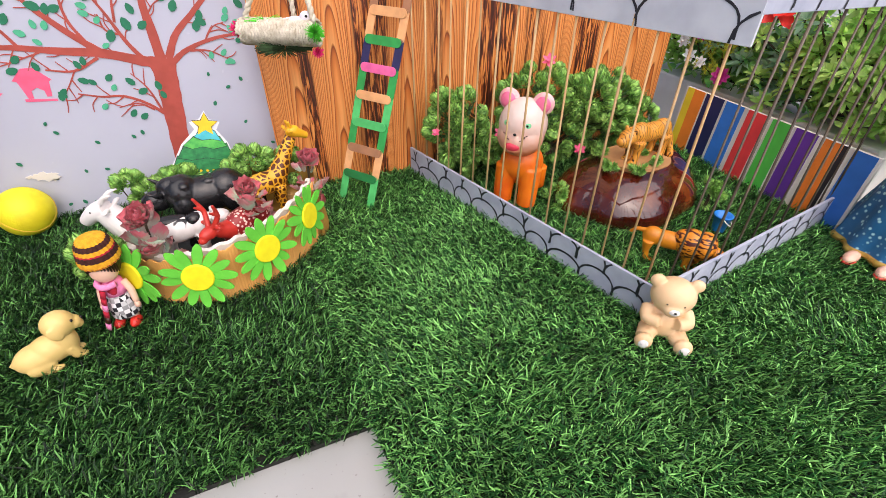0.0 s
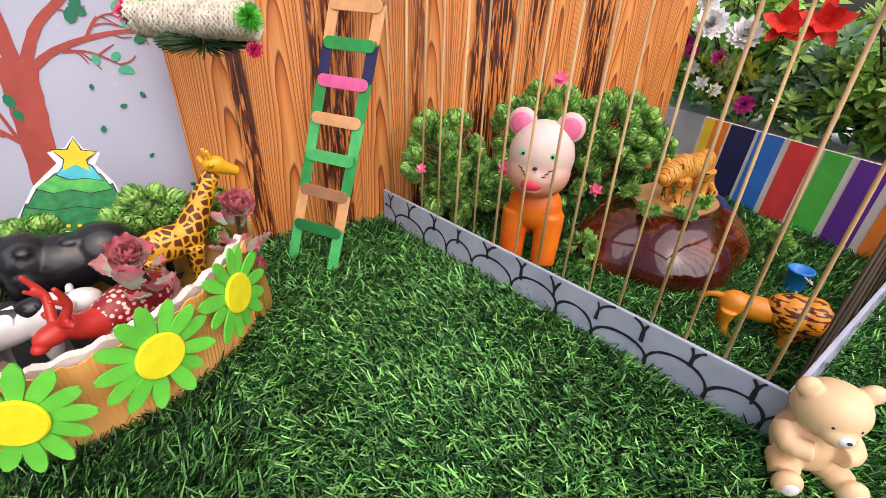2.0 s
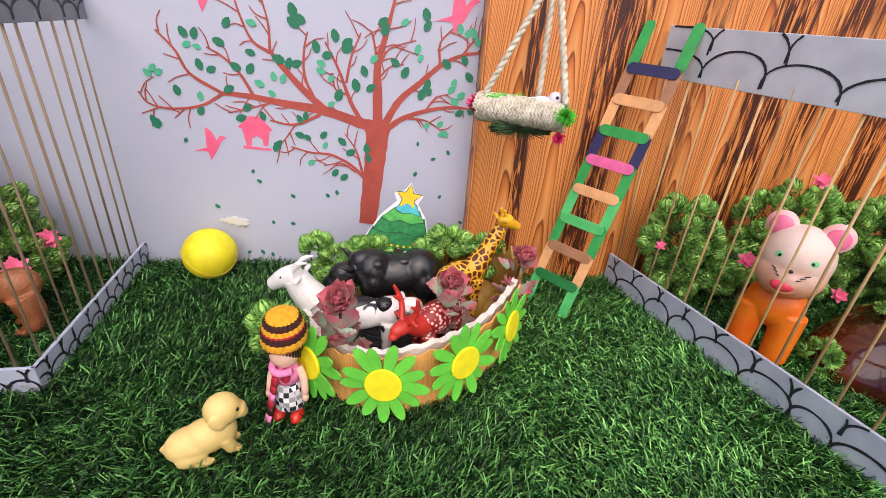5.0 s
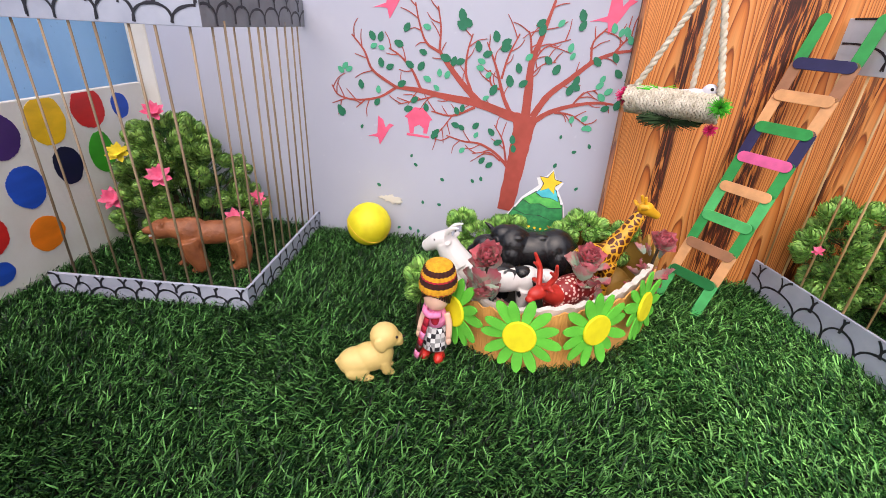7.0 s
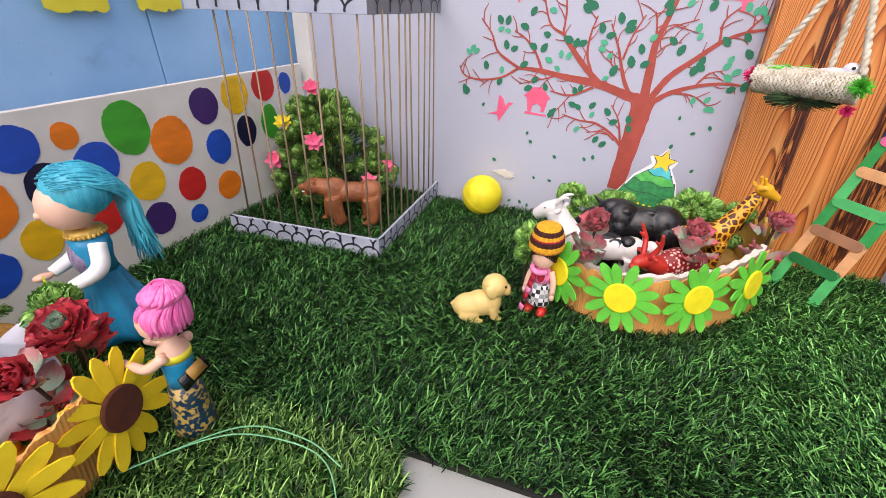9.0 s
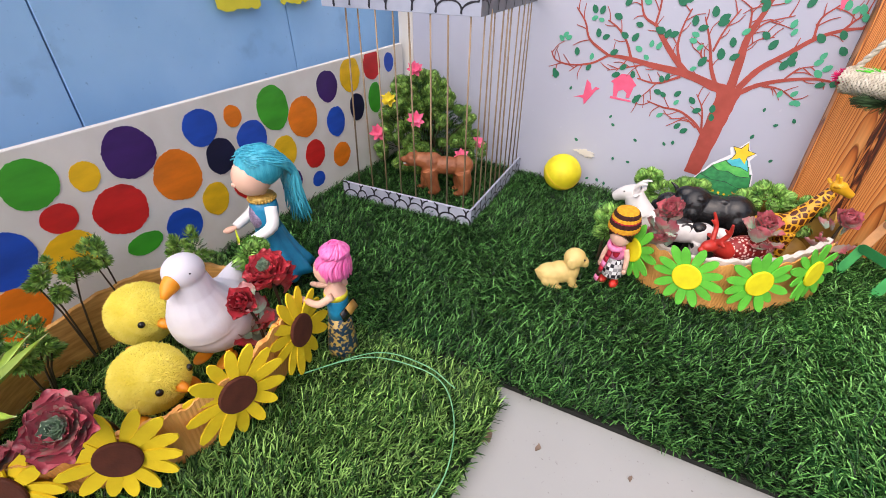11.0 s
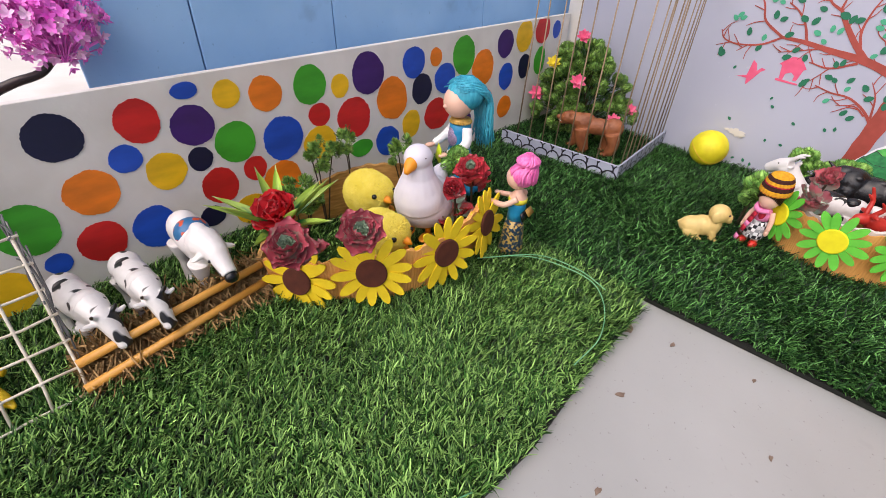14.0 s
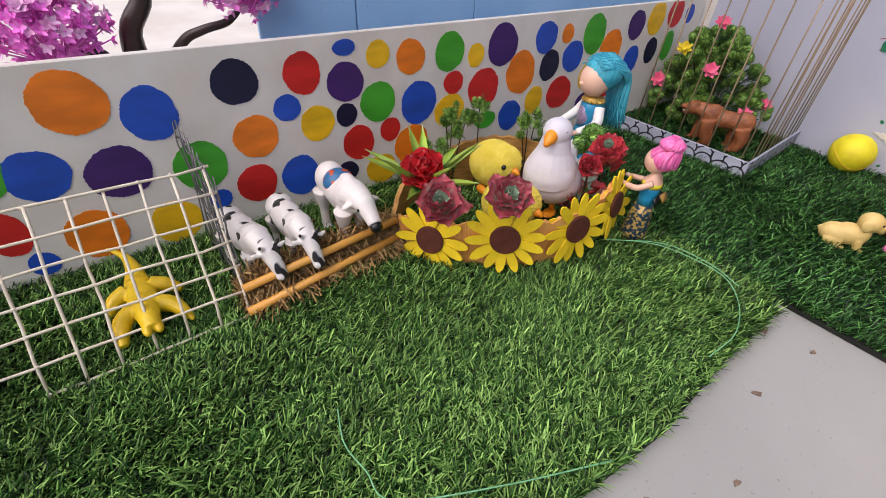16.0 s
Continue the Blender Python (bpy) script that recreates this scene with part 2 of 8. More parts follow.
def wood_print():
    """Printed timber wallpaper: upright boards with flame grain and dark burnt streaks."""
    m, nodes, links, p = base_mat("timber_print", 0.45)
    tc = nodes.new("ShaderNodeTexCoord")
    sep = nodes.new("ShaderNodeSeparateXYZ")
    links.new(tc.outputs["Object"], sep.inputs["Vector"])

    def noise_of(stretch, scale, detail, dist=0.0):
        mp, nz = nodes.new("ShaderNodeMapping"), nodes.new("ShaderNodeTexNoise")
        mp.inputs["Scale"].default_value = stretch
        nz.inputs["Scale"].default_value, nz.inputs["Detail"].default_value, nz.inputs["Distortion"].default_value = scale, detail, dist
        links.new(tc.outputs["Object"], mp.inputs["Vector"])
        links.new(mp.outputs["Vector"], nz.inputs["Vector"])
        return nz.outputs["Fac"]

    def math_node(op, a, b):
        n = nodes.new("ShaderNodeMath")
        n.operation = op
        for i, v in enumerate((a, b)):
            if isinstance(v, (int, float)):
                n.inputs[i].default_value = v
            else:
                links.new(v, n.inputs[i])
        return n.outputs[0]

    # boards 66 mm wide, each with its own figure: nested arches in the middle, straight grain at the sides
    run = math_node("MULTIPLY", math_node("ADD", sep.outputs["X"], 5.013), 15.2)
    cell = math_node("FRACT", run, 0)
    pick = nodes.new("ShaderNodeTexWhiteNoise")
    pick.noise_dimensions = "1D"
    links.new(math_node("FLOOR", run, 0), pick.inputs["W"])
    chance = pick.outputs["Value"]
    u = math_node("SUBTRACT", cell, math_node("ADD", math_node("MULTIPLY", chance, 0.5), 0.25))
    bow = math_node("MULTIPLY", math_node("MULTIPLY", u, u), 34.0)
    climb = math_node("MULTIPLY", sep.outputs["Z"], math_node("ADD", math_node("MULTIPLY", chance, 10.0), 8.0))
    wander = math_node("MULTIPLY", noise_of((1, 1, 0.22), 26.0, 2, 0.3), 3.2)
    rings = math_node("FRACT", math_node("MULTIPLY", math_node("ADD", math_node("ADD", bow, climb), wander), 0.85), 0)
    fine = noise_of((1, 1, 0.02), 300.0, 3)
    streak = noise_of((1, 1, 0.045), 15.0, 4, 0.15)
    tone = ramp(nodes, (0.0, rgb("e2a060")), (0.50, rgb("d98a46")), (0.78, rgb("c06c2e")), (0.93, rgb("7c3812")), (1.0, rgb("d89450")))
    links.new(rings, tone.inputs["Fac"])
    burn = ramp(nodes, (0.545, (0, 0, 0)), (0.58, (1, 1, 1)))
    knot = ramp(nodes, (0.095, (0, 0, 0)), (0.112, (1, 1, 1)), (0.140, (1, 1, 1)), (0.162, (0, 0, 0)))
    links.new(sep.outputs["X"], knot.inputs["Fac"])
    links.new(math_node("ADD", streak, math_node("MULTIPLY", knot.outputs["Color"], 0.10)), burn.inputs["Fac"])
    grainy = ramp(nodes, (0.42, rgb("3c180a")), (0.50, rgb("703214")), (0.545, rgb("c07434")), (0.66, rgb("dc9650")))
    links.new(noise_of((1, 1, 0.07), 240.0, 3, 1.2), grainy.inputs["Fac"])
    mix1 = nodes.new("ShaderNodeMixRGB")
    links.new(burn.outputs["Color"], mix1.inputs["Fac"])
    links.new(tone.outputs["Color"], mix1.inputs[1])
    links.new(grainy.outputs["Color"], mix1.inputs[2])
    fr = ramp(nodes, (0.3, (0.82, 0.78, 0.74)), (0.7, (1.08, 1.04, 1.0)))
    links.new(fine, fr.inputs["Fac"])
    mul = nodes.new("ShaderNodeMixRGB")
    mul.blend_type = "MULTIPLY"
    mul.inputs["Fac"].default_value = 1
    links.new(mix1.outputs["Color"], mul.inputs[1])
    links.new(fr.outputs["Color"], mul.inputs[2])
    joint = ramp(nodes, (0.0, (0.40, 0.28, 0.20)), (0.022, (1, 1, 1)), (0.985, (1, 1, 1)), (1.0, (0.55, 0.42, 0.32)))
    links.new(cell, joint.inputs["Fac"])
    mul2 = nodes.new("ShaderNodeMixRGB")
    mul2.blend_type = "MULTIPLY"
    mul2.inputs["Fac"].default_value = 1
    links.new(mul.outputs["Color"], mul2.inputs[1])
    links.new(joint.outputs["Color"], mul2.inputs[2])
    links.new(mul2.outputs["Color"], p.inputs["Base Color"])
    add_bump(nodes, links, p, tc.outputs["Object"], 25, 0.3, 0.004)
    return m


M_WOOD = wood_print()

# ---- floor, mats, walls ----
floor = thing("floor", "pale grey smooth concrete floor with small stains", "floor", kind="structure")
bm = bmesh.new()
box(bm, (12, 12, 0.1), (0, 0, -0.067))
part("floor_slab", bm, M_TILE, floor, smooth=False)
# Strong sunlight outside is put into the near-white colour of this slab.
outside = thing("ground_outside", "paving beyond the dotted wall, coloured near white for the sunlight", "paving", kind="structure")
bm = bmesh.new()
box(bm, (5.0, 12, 0.012), (-3.33, 0, -0.0075), bevel=0.002)
part("paving_slab", bm, mat("sunlit_white_paving", rgb("ece8e0"), rgb("dcd6cc"), 0.7, 6, 0.2, 60), outside, smooth=False)


def inside(poly, x, y):
    """Which of the points x, y lie in the polygon."""
    r = np.zeros(len(x), bool)
    for (x0, y0), (x1, y1) in zip(poly, poly[1:] + poly[:1]):
        if y0 != y1:
            r ^= ((y0 > y) != (y1 > y)) & (x < (x1 - x0) * (y - y0) / (y1 - y0) + x0)
    return r


def grass(name, label, poly, gauge, per, material, length=0.0185, width=0.00135, drift=(0.3, -0.6), seed=1):
    """A mat of artificial grass: a thin backing and a pile of bent blades."""
    rng = np.random.default_rng(seed)
    top = thing(name, label, "artificial grass", kind="structure")
    bm = bmesh.new()
    a = [bm.verts.new((x, y, -0.0165)) for x, y in poly]
    b = [bm.verts.new((x, y, -0.0105)) for x, y in poly]
    bm.faces.new(a[::-1]), bm.faces.new(b)
    for i in range(len(a)):
        j = (i + 1) % len(a)
        bm.faces.new((a[i], a[j], b[j], b[i]))
    bmesh.ops.recalc_face_normals(bm, faces=bm.faces[:])
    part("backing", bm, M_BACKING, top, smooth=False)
    # stitched rows of tufts, each a fan of blades; a slow field combs them
    xs, ys = [p[0] for p in poly], [p[1] for p in poly]
    gx, gy = np.meshgrid(np.arange(min(xs), max(xs), gauge), np.arange(min(ys), max(ys), gauge))
    cx, cy = gx.ravel() + rng.normal(0, gauge * 0.22, gx.size), gy.ravel() + rng.normal(0, gauge * 0.22, gx.size)
    keep = inside(poly, cx, cy)
    cx, cy = cx[keep], cy[keep]
    swirl = 0.9 * np.sin(9 * cx + 3.1 * np.sin(7 * cy + seed)) + 0.8 * np.sin(11 * cy + 2.3 * np.sin(8 * cx + 2 * seed)) + 0.5 * np.sin(31 * cx + 23 * cy + seed)
    comb = np.arctan2(drift[1], drift[0]) + 0.55 * swirl + rng.normal(0, 0.35, len(cx))
    tall = 1 + 0.10 * np.sin(17 * cx + 2 * np.sin(13 * cy)) + rng.normal(0, 0.08, len(cx))
    x, y = np.repeat(cx, per), np.repeat(cy, per)
    comb, tall = np.repeat(comb, per), np.repeat(tall, per)
    n = len(x)
    x, y = x + rng.normal(0, gauge * 0.16, n), y + rng.normal(0, gauge * 0.16, n)
    ang = comb + rng.normal(0, 1.1, n)
    dx, dy = np.cos(ang), np.sin(ang)
    ln = length * tall * rng.uniform(0.6, 1.25, n)
    lean = np.radians(rng.uniform(24, 80, n))
    h1, o1 = ln * 0.5 * np.cos(lean * 0.55), ln * 0.5 * np.sin(lean * 0.55)
    h2, o2 = h1 + ln * 0.5 * np.cos(lean * 1.2), o1 + ln * 0.5 * np.sin(lean * 1.2)
    w = width * rng.uniform(0.65, 1.35, n) / 2
    tw = rng.normal(0, 0.6, n)
    px, py = -np.sin(np.arctan2(dy, dx) + tw), np.cos(np.arctan2(dy, dx) + tw)
    z0 = np.full(n, -0.0105)
    slant = rng.uniform(0.82, 1.0, n)
    co = np.empty((n, 6, 3), np.float32)
    for i, (o, h, sd, k) in enumerate(((0, 0, -0.8, 1), (0, 0, 0.8, 1), (o1, h1, 1, 1), (o1, h1, -1, 1), (o2, h2, 0.62, slant), (o2, h2, -0.62, 1))):
        co[:, i, 0], co[:, i, 1], co[:, i, 2] = x + dx * o * k + px * w * sd, y + dy * o * k + py * w * sd, z0 + h * k
    me = bpy.data.meshes.new("blades")
    base = np.arange(n, dtype=np.int32)[:, None] * 6
    loops = (base + np.array([0, 1, 2, 3, 3, 2, 4, 5], np.int32)).ravel()
    me.vertices.add(n * 6)
    me.vertices.foreach_set("co", co.ravel())
    me.loops.add(n * 8)
    me.loops.foreach_set("vertex_index", loops)
    me.polygons.add(n * 2)
    me.polygons.foreach_set("loop_start", np.arange(n * 2, dtype=np.int32) * 4)
    me.update(calc_edges=True)
    me.materials.append(material)
    ob = tagged(new("blades", me), kind="stuff")
    ob.parent = top
    return top


NORTH_MAT = [(-0.73, 0.325), (-0.40, 0.326), (-0.2, 0.336), (0.083, 0.352), (0.075, 0.473), (0.06, 0.62), (0.045, 0.885), (-0.73, 0.885)]
EAST_MAT = [(0.085, 0.352), (0.094, 0.278), (0.13, -0.05), (0.9, -0.05), (0.9, 0.885), (0.048, 0.885), (0.063, 0.62), (0.078, 0.473)]
WEST_MAT = [(-0.73, -0.72), (-0.19, -0.72), (-0.187, -0.069), (-0.183, 0.05), (-0.195, 0.17), (-0.2, 0.31), (-0.215, 0.328), (-0.40, 0.322), (-0.73, 0.321)]
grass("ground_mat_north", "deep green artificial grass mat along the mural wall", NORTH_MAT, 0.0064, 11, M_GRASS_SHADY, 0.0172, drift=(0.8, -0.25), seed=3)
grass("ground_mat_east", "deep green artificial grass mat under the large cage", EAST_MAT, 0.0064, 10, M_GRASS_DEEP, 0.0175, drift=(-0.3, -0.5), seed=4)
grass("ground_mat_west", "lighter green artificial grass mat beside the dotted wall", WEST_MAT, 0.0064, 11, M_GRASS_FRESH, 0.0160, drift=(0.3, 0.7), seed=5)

wall_north = thing("wall_north", "pale lilac grey painted wall with a tree mural", "wall", kind="structure")
bm = bmesh.new()
box(bm, (0.834, 0.06, 0.95), (-0.317, 0.92, 0.455), bevel=0.002)
part("plaster", bm, M_WALL, wall_north, smooth=False)

bm = bmesh.new()
box(bm, (0.036, 0.060, 0.95), (-0.7165, 0.9165, 0.455), bevel=0.003)
part("corner_trim", bm, M_WHITE, wall_north, "white painted wall end", smooth=False)

timber_board = thing("wall_timber", "timber-print wallpaper board with dark flame grain", "wall", kind="structure")
bm = bmesh.new()
box(bm, (0.225, 0.05, 0.9), (0.1625, 0.881, 0.435), bevel=0.001)
box(bm, (0.56, 0.05, 0.9), (0.556, 0.884, 0.435), bevel=0.001)
part("panel", bm, M_WOOD, timber_board, smooth=False)


# dotted low wall, its plane: x = -0.692 - 0.02 y - 0.04 z
def on_dotted(y, z, out=0.0):
    return Vector((-0.692 - 0.02 * y - 0.04 * z + out, y, z + 0.04 * out))


dotted = thing("wall_west", "low white wall painted with coloured dots", "wall", kind="structure")
bm = bmesh.new()
c = []
for y in (-1.3, 0.875):
    top = 0.213 if y < 0 else 0.226
    c += [on_dotted(y, -0.015), on_dotted(y, top), on_dotted(y, top) + Vector((-0.009, 0, 0)), on_dotted(y, -0.015) + Vector((-0.009, 0, 0))]
v = [bm.verts.new(p) for p in c]
for q in ((0, 1, 2, 3), (7, 6, 5, 4), (0, 4, 5, 1), (1, 5, 6, 2), (2, 6, 7, 3), (3, 7, 4, 0)):
    bm.faces.new([v[i] for i in q])
bmesh.ops.recalc_face_normals(bm, faces=bm.faces[:])
bmesh.ops.bevel(bm, geom=bm.edges[:], offset=0.0008, segments=1, affect="EDGES", profile=0.5)
part("low_wall", bm, M_WHITE, dotted, smooth=False)

blue_screen = thing("wall_blue", "sky blue boards standing behind the dotted wall", "wall", kind="structure")
for y0, y1 in ((-0.095, 0.041), (0.043, 0.254), (0.256, 0.62), (0.622, 1.05)):
    bm = bmesh.new()
    box(bm, (0.008, y1 - y0, 0.75), (-0.785, (y0 + y1) / 2, 0.36), (0, -3, 0), bevel=0.001)
    part("board", bm, M_BLUE, blue_screen, smooth=False)

# Added dark panel: stops outside light from showing through the board gaps.
bm = bmesh.new()
box(bm, (0.004, 1.13, 0.74), (-0.7935, 0.476, 0.36), (0, -3, 0))
part("backing_panel", bm, M_BACKING, blue_screen, "added dark panel that keeps light out of the joints", smooth=False)

# ---- cages ----
def stone_lines(owner, length, height, cell, seed, weight=0.0014):
    """Overlapping stone outlines drawn with a thick marker over a strip that runs along +x, up along +z, facing -y."""
    rng = random.Random(seed)

    def stroke(pts):
        pts = [Vector((min(max(x, 0.001), length - 0.001), -0.0004, min(max(z, 0.0005), height - 0.0005))) for x, z in pts]
        if len(pts) < 3:
            return
        prev, bm = None, bmesh.new()
        lift = Vector((0, -0.0003 * rng.random(), 0))
        for i, p in enumerate(pts):
            p = p + lift
            d = (pts[min(i + 1, len(pts) - 1)] - pts[max(i - 1, 0)])
            if d.length < 1e-6:
                continue
            d.normalize()
            w = weight * rng.uniform(0.75, 1.25)
            n = Vector((-d.z, 0, d.x)) * w
            a, b = bm.verts.new(p + n), bm.verts.new(p - n)
            if prev:
                bm.faces.new((prev[0], prev[1], b, a))
            prev = (a, b)
        part("stone_outline", bm, M_INK, owner, smooth=False)

    # rows of overlapping rounded stones, each row half a stone along
    for row in range(2):
        x = -cell * rng.uniform(0.3, 0.8) - 0.5 * cell * row
        low = height * (0.02 if row == 0 else 0.50)
        while x < length:
            w = cell * rng.uniform(0.85, 1.35)
            z0, z1, peak = low + height * rng.uniform(-0.02, 0.10), low + height * rng.uniform(-0.02, 0.10), low + height * rng.uniform(0.50, 0.66)
            lean, flat = rng.uniform(-0.15, 0.30), rng.uniform(0.55, 0.8)
            pts = []
            for k in range(17):
                a = math.pi * k / 16
                up = max(math.sin(a), 0) ** flat
                px, pz = x + w * (0.5 - 0.5 * math.cos(a)) + lean * w * 0.35 * math.sin(a), (z0 + (z1 - z0) * k / 16) * (1 - up) + peak * up
                if -0.001 < px < length + 0.001 and pz < height:
                    pts.append((px, pz))
                elif len(pts) > 3:
                    stroke(pts)
                    pts = []
            if len(pts) > 3:
                stroke(pts)
            x += w * 0.97


def strip_pose(p, q, z):
    """Local x from p to q, local -y outwards to the right of that way."""
    d = Vector((q[0] - p[0], q[1] - p[1], 0))
    return pose(p[0], p[1], z, 0, 0, math.degrees(math.atan2(d.y, d.x))), d.length


def card_strip(name, p, q, z, height, parent, material, cell, seed, thick=0.004, dip=0.0):
    m, ln = strip_pose(p, q, z)
    m = m @ pose(0, 0, 0, 0, dip, 0)
    bm = bmesh.new()
    box(bm, (ln, thick, height), (ln / 2, thick / 2, height / 2), bevel=0.0006)
    ob = part(name, bm, material, parent, smooth=False)
    ob.matrix_basis = m
    stone_lines(ob, ln, height, cell, seed, 0.0014 if cell < 0.06 else 0.0012)
    return ob


def skewers(parent, p, q, n, z0, z1, material, seed, r=0.0013, start=0.5, lean=0.004):
    rng = random.Random(seed)
    for i in range(n):
        s = (i + start) / n
        x, y = p[0] + (q[0] - p[0]) * s, p[1] + (q[1] - p[1]) * s
        bm = bmesh.new()
        tube(bm, [(x, y, z0), (x + rng.uniform(-lean, lean), y + rng.uniform(-lean, lean), z1)], r * rng.uniform(0.85, 1.15), 6)
        part("cage_bar", bm, material, parent)


cage_a = thing("large_cage", "large toy cage of wooden skewers with grey stone-painted card edges", "cage")
AL, AC, AR = (0.28, 0.852), (0.43, 0.373), (0.86, 0.455)
card_strip("base_strip", AL, AC, -0.008, 0.050, cage_a, M_CARD_GREY, 0.047, 11)
card_strip("base_strip", AC, AR, -0.008, 0.050, cage_a, M_CARD_GREY, 0.040, 12)
card_strip("top_strip", AL, AC, 0.304, 0.059, cage_a, M_CARD_LIT, 0.085, 13)
card_strip("top_strip", AC, AR, 0.328, 0.035, cage_a, M_CARD_GREY, 0.05, 14, dip=2.4)
skewers(cage_a, (AL[0] + 0.003, AL[1]), (AC[0] + 0.004, AC[1] + 0.004), 16, -0.005, 0.315, M_STICK, 21, 0.0014)
skewers(cage_a, (AC[0] + 0.004, AC[1] + 0.006), (AR[0], AR[1] + 0.006), 12, -0.005, 0.325, M_STICK_SHADED, 22, 0.0014)

cage_b = thing("small_cage", "small toy cage of dark wooden skewers with stone-painted card edges", "cage")
BL, BC, BR = (-0.666, 0.592), (-0.400, 0.616), (-0.424, 0.888)
card_strip("base_strip", BL, BC, -0.008, 0.033, cage_b, M_CARD_GREY, 0.026, 15)
card_strip("base_strip", BC, BR, -0.008, 0.033, cage_b, M_CARD_GREY, 0.026, 16)
card_strip("top_strip", BL, BC, 0.322, 0.035, cage_b, M_CARD_GREY, 0.035, 17)
card_strip("top_strip", BC, BR, 0.322, 0.035, cage_b, M_CARD_SHADED, 0.035, 18)
skewers(cage_b, (BL[0] + 0.02, BL[1] + 0.006), (BC[0] - 0.003, BC[1] + 0.005), 8, -0.005, 0.328, M_STICK_DARK, 23, 0.0013)
skewers(cage_b, (BC[0] - 0.004, BC[1] + 0.004), (BR[0] - 0.004, BR[1] - 0.004), 10, -0.005, 0.328, M_STICK_DARK, 24, 0.0013)

# striped board at the east end of the large cage
STRIPES = ("ecd83a", "f08a34", "dfe0e6", "23285c", "dfe0e6", "347ede", "dfe0e6", "e84448", "dfe0e6", "50c44e", "dfe0e6", "66349e", "dfe0e6", "f68834", "26242c", "dfe0e6", "2f6fc4")
STRIPE_W = (0.018, 0.028, 0.004, 0.045, 0.006, 0.042, 0.010, 0.040, 0.012, 0.036, 0.010, 0.040, 0.012, 0.030, 0.008, 0.010, 0.035)
striped = thing("striped_board", "white card board painted with coloured upright stripes", "board")
bm = bmesh.new()
total = sum(STRIPE_W)
box(bm, (0.006, total + 0.01, 0.135), (0.004, -total / 2, 0.055), bevel=0.0008)
body = part("panel", bm, M_WHITE, striped, smooth=False)
y = 0.0
for hx, w in zip(STRIPES, STRIPE_W):
    if hx != "dfe0e6":
        bm = bmesh.new()
        box(bm, (0.0006, w, 0.134), (0.0005, -y - w / 2, 0.055))
        part("painted_stripe", bm, mat("stripe_paint", rgb(hx), None, 0.5, 25, 0.2, 150), striped, smooth=False)
    y += w
striped.matrix_basis = pose(0.838, 0.785, -0.008, 0, 3.5, 0) @ Matrix.Diagonal((1, 0.92, 1.02, 1))


# ---- wall paintings ----
M_BARK = mat("brick_red_paint", rgb("b04e42"), rgb("a0463a"), 0.6, 50, 0.1)
M_LEAF_A = mat("dark_leaf_paint", rgb("1f7a58"), rgb("1a6a4c"), 0.6, 80, 0)
M_LEAF_B = mat("light_leaf_paint", rgb("4fb58c"), rgb("40a47c"), 0.6, 80, 0)
M_PINK_PAINT = mat("pink_paint", rgb("f2688c"), rgb("e85c80"), 0.6, 60, 0)
WALL_Y = 0.8896
mural_rng = random.Random(7)


def limb(pts, r0, r1, trunk=False, twigs=True):
    """A painted limb of the mural tree, a tapered flat stroke."""
    line = spline([(x, WALL_Y, z) for x, z in pts], 5)
    bm = bmesh.new()
    prev, n = None, len(line)
    for i, p in enumerate(line):
        d = (line[min(i + 1, n - 1)] - line[max(i - 1, 0)]).normalized()
        w = (0.9 if trunk else 0.66) * (r0 + (r1 - r0) * i / (n - 1)) * mural_rng.uniform(0.92, 1.08)
        side = Vector((-d.z, 0, d.x)) * w
        a, b = bm.verts.new(p + side), bm.verts.new(p - side)
        if prev:
            bm.faces.new((prev[0], prev[1], b, a))
        prev = (a, b)
    out = bmesh.ops.extrude_face_region(bm, geom=bm.faces[:])
    off = 0.0005 + 0.0002 * mural_rng.random()
    bmesh.ops.translate(bm, verts=[v for v in out["geom"] if isinstance(v, bmesh.types.BMVert)], vec=(0, -off, 0))
    bmesh.ops.recalc_face_normals(bm, faces=bm.faces[:])
    part("painted_trunk" if trunk else "painted_branch", bm, M_BARK, wall_north, "brick red painted branch", smooth=False)
    if twigs and not trunk:
        for i in range(n // 3, n - 1, 3):
            d = (line[i + 1] - line[i - 1]).normalized()
            a = math.atan2(d.z, d.x) + mural_rng.choice((-1, 1)) * mural_rng.uniform(0.5, 1.1)
            ln = mural_rng.uniform(0.016, 0.034)
            b = a + mural_rng.uniform(-0.6, 0.6)
            p = (line[i].x, line[i].z)
            q = (p[0] + 0.55 * ln * math.cos(a), p[1] + 0.55 * ln * math.sin(a))
            limb([p, q, (q[0] + 0.45 * ln * math.cos(b), q[1] + 0.45 * ln * math.sin(b))], 0.0013, 0.0007, False, False)


limb([(-0.097, 0.064), (-0.088, 0.143), (-0.083, 0.192), (-0.082, 0.217)], 0.0145, 0.0196, True)
limb([(-0.079, 0.21), (-0.107, 0.216), (-0.151, 0.229), (-0.204, 0.236), (-0.248, 0.243), (-0.283, 0.245)], 0.0128, 0.0034)
limb([(-0.283, 0.245), (-0.319, 0.267), (-0.332, 0.294), (-0.351, 0.316)], 0.0034, 0.0013)
limb([(-0.283, 0.244), (-0.311, 0.228), (-0.348, 0.222), (-0.376, 0.227), (-0.387, 0.242)], 0.003, 0.0013)
limb([(-0.334, 0.222), (-0.348, 0.21)], 0.0017, 0.0009)
limb([(-0.362, 0.224), (-0.388, 0.214)], 0.0017, 0.0009)
limb([(-0.243, 0.243), (-0.257, 0.27), (-0.275, 0.289), (-0.294, 0.3)], 0.0034, 0.0013)
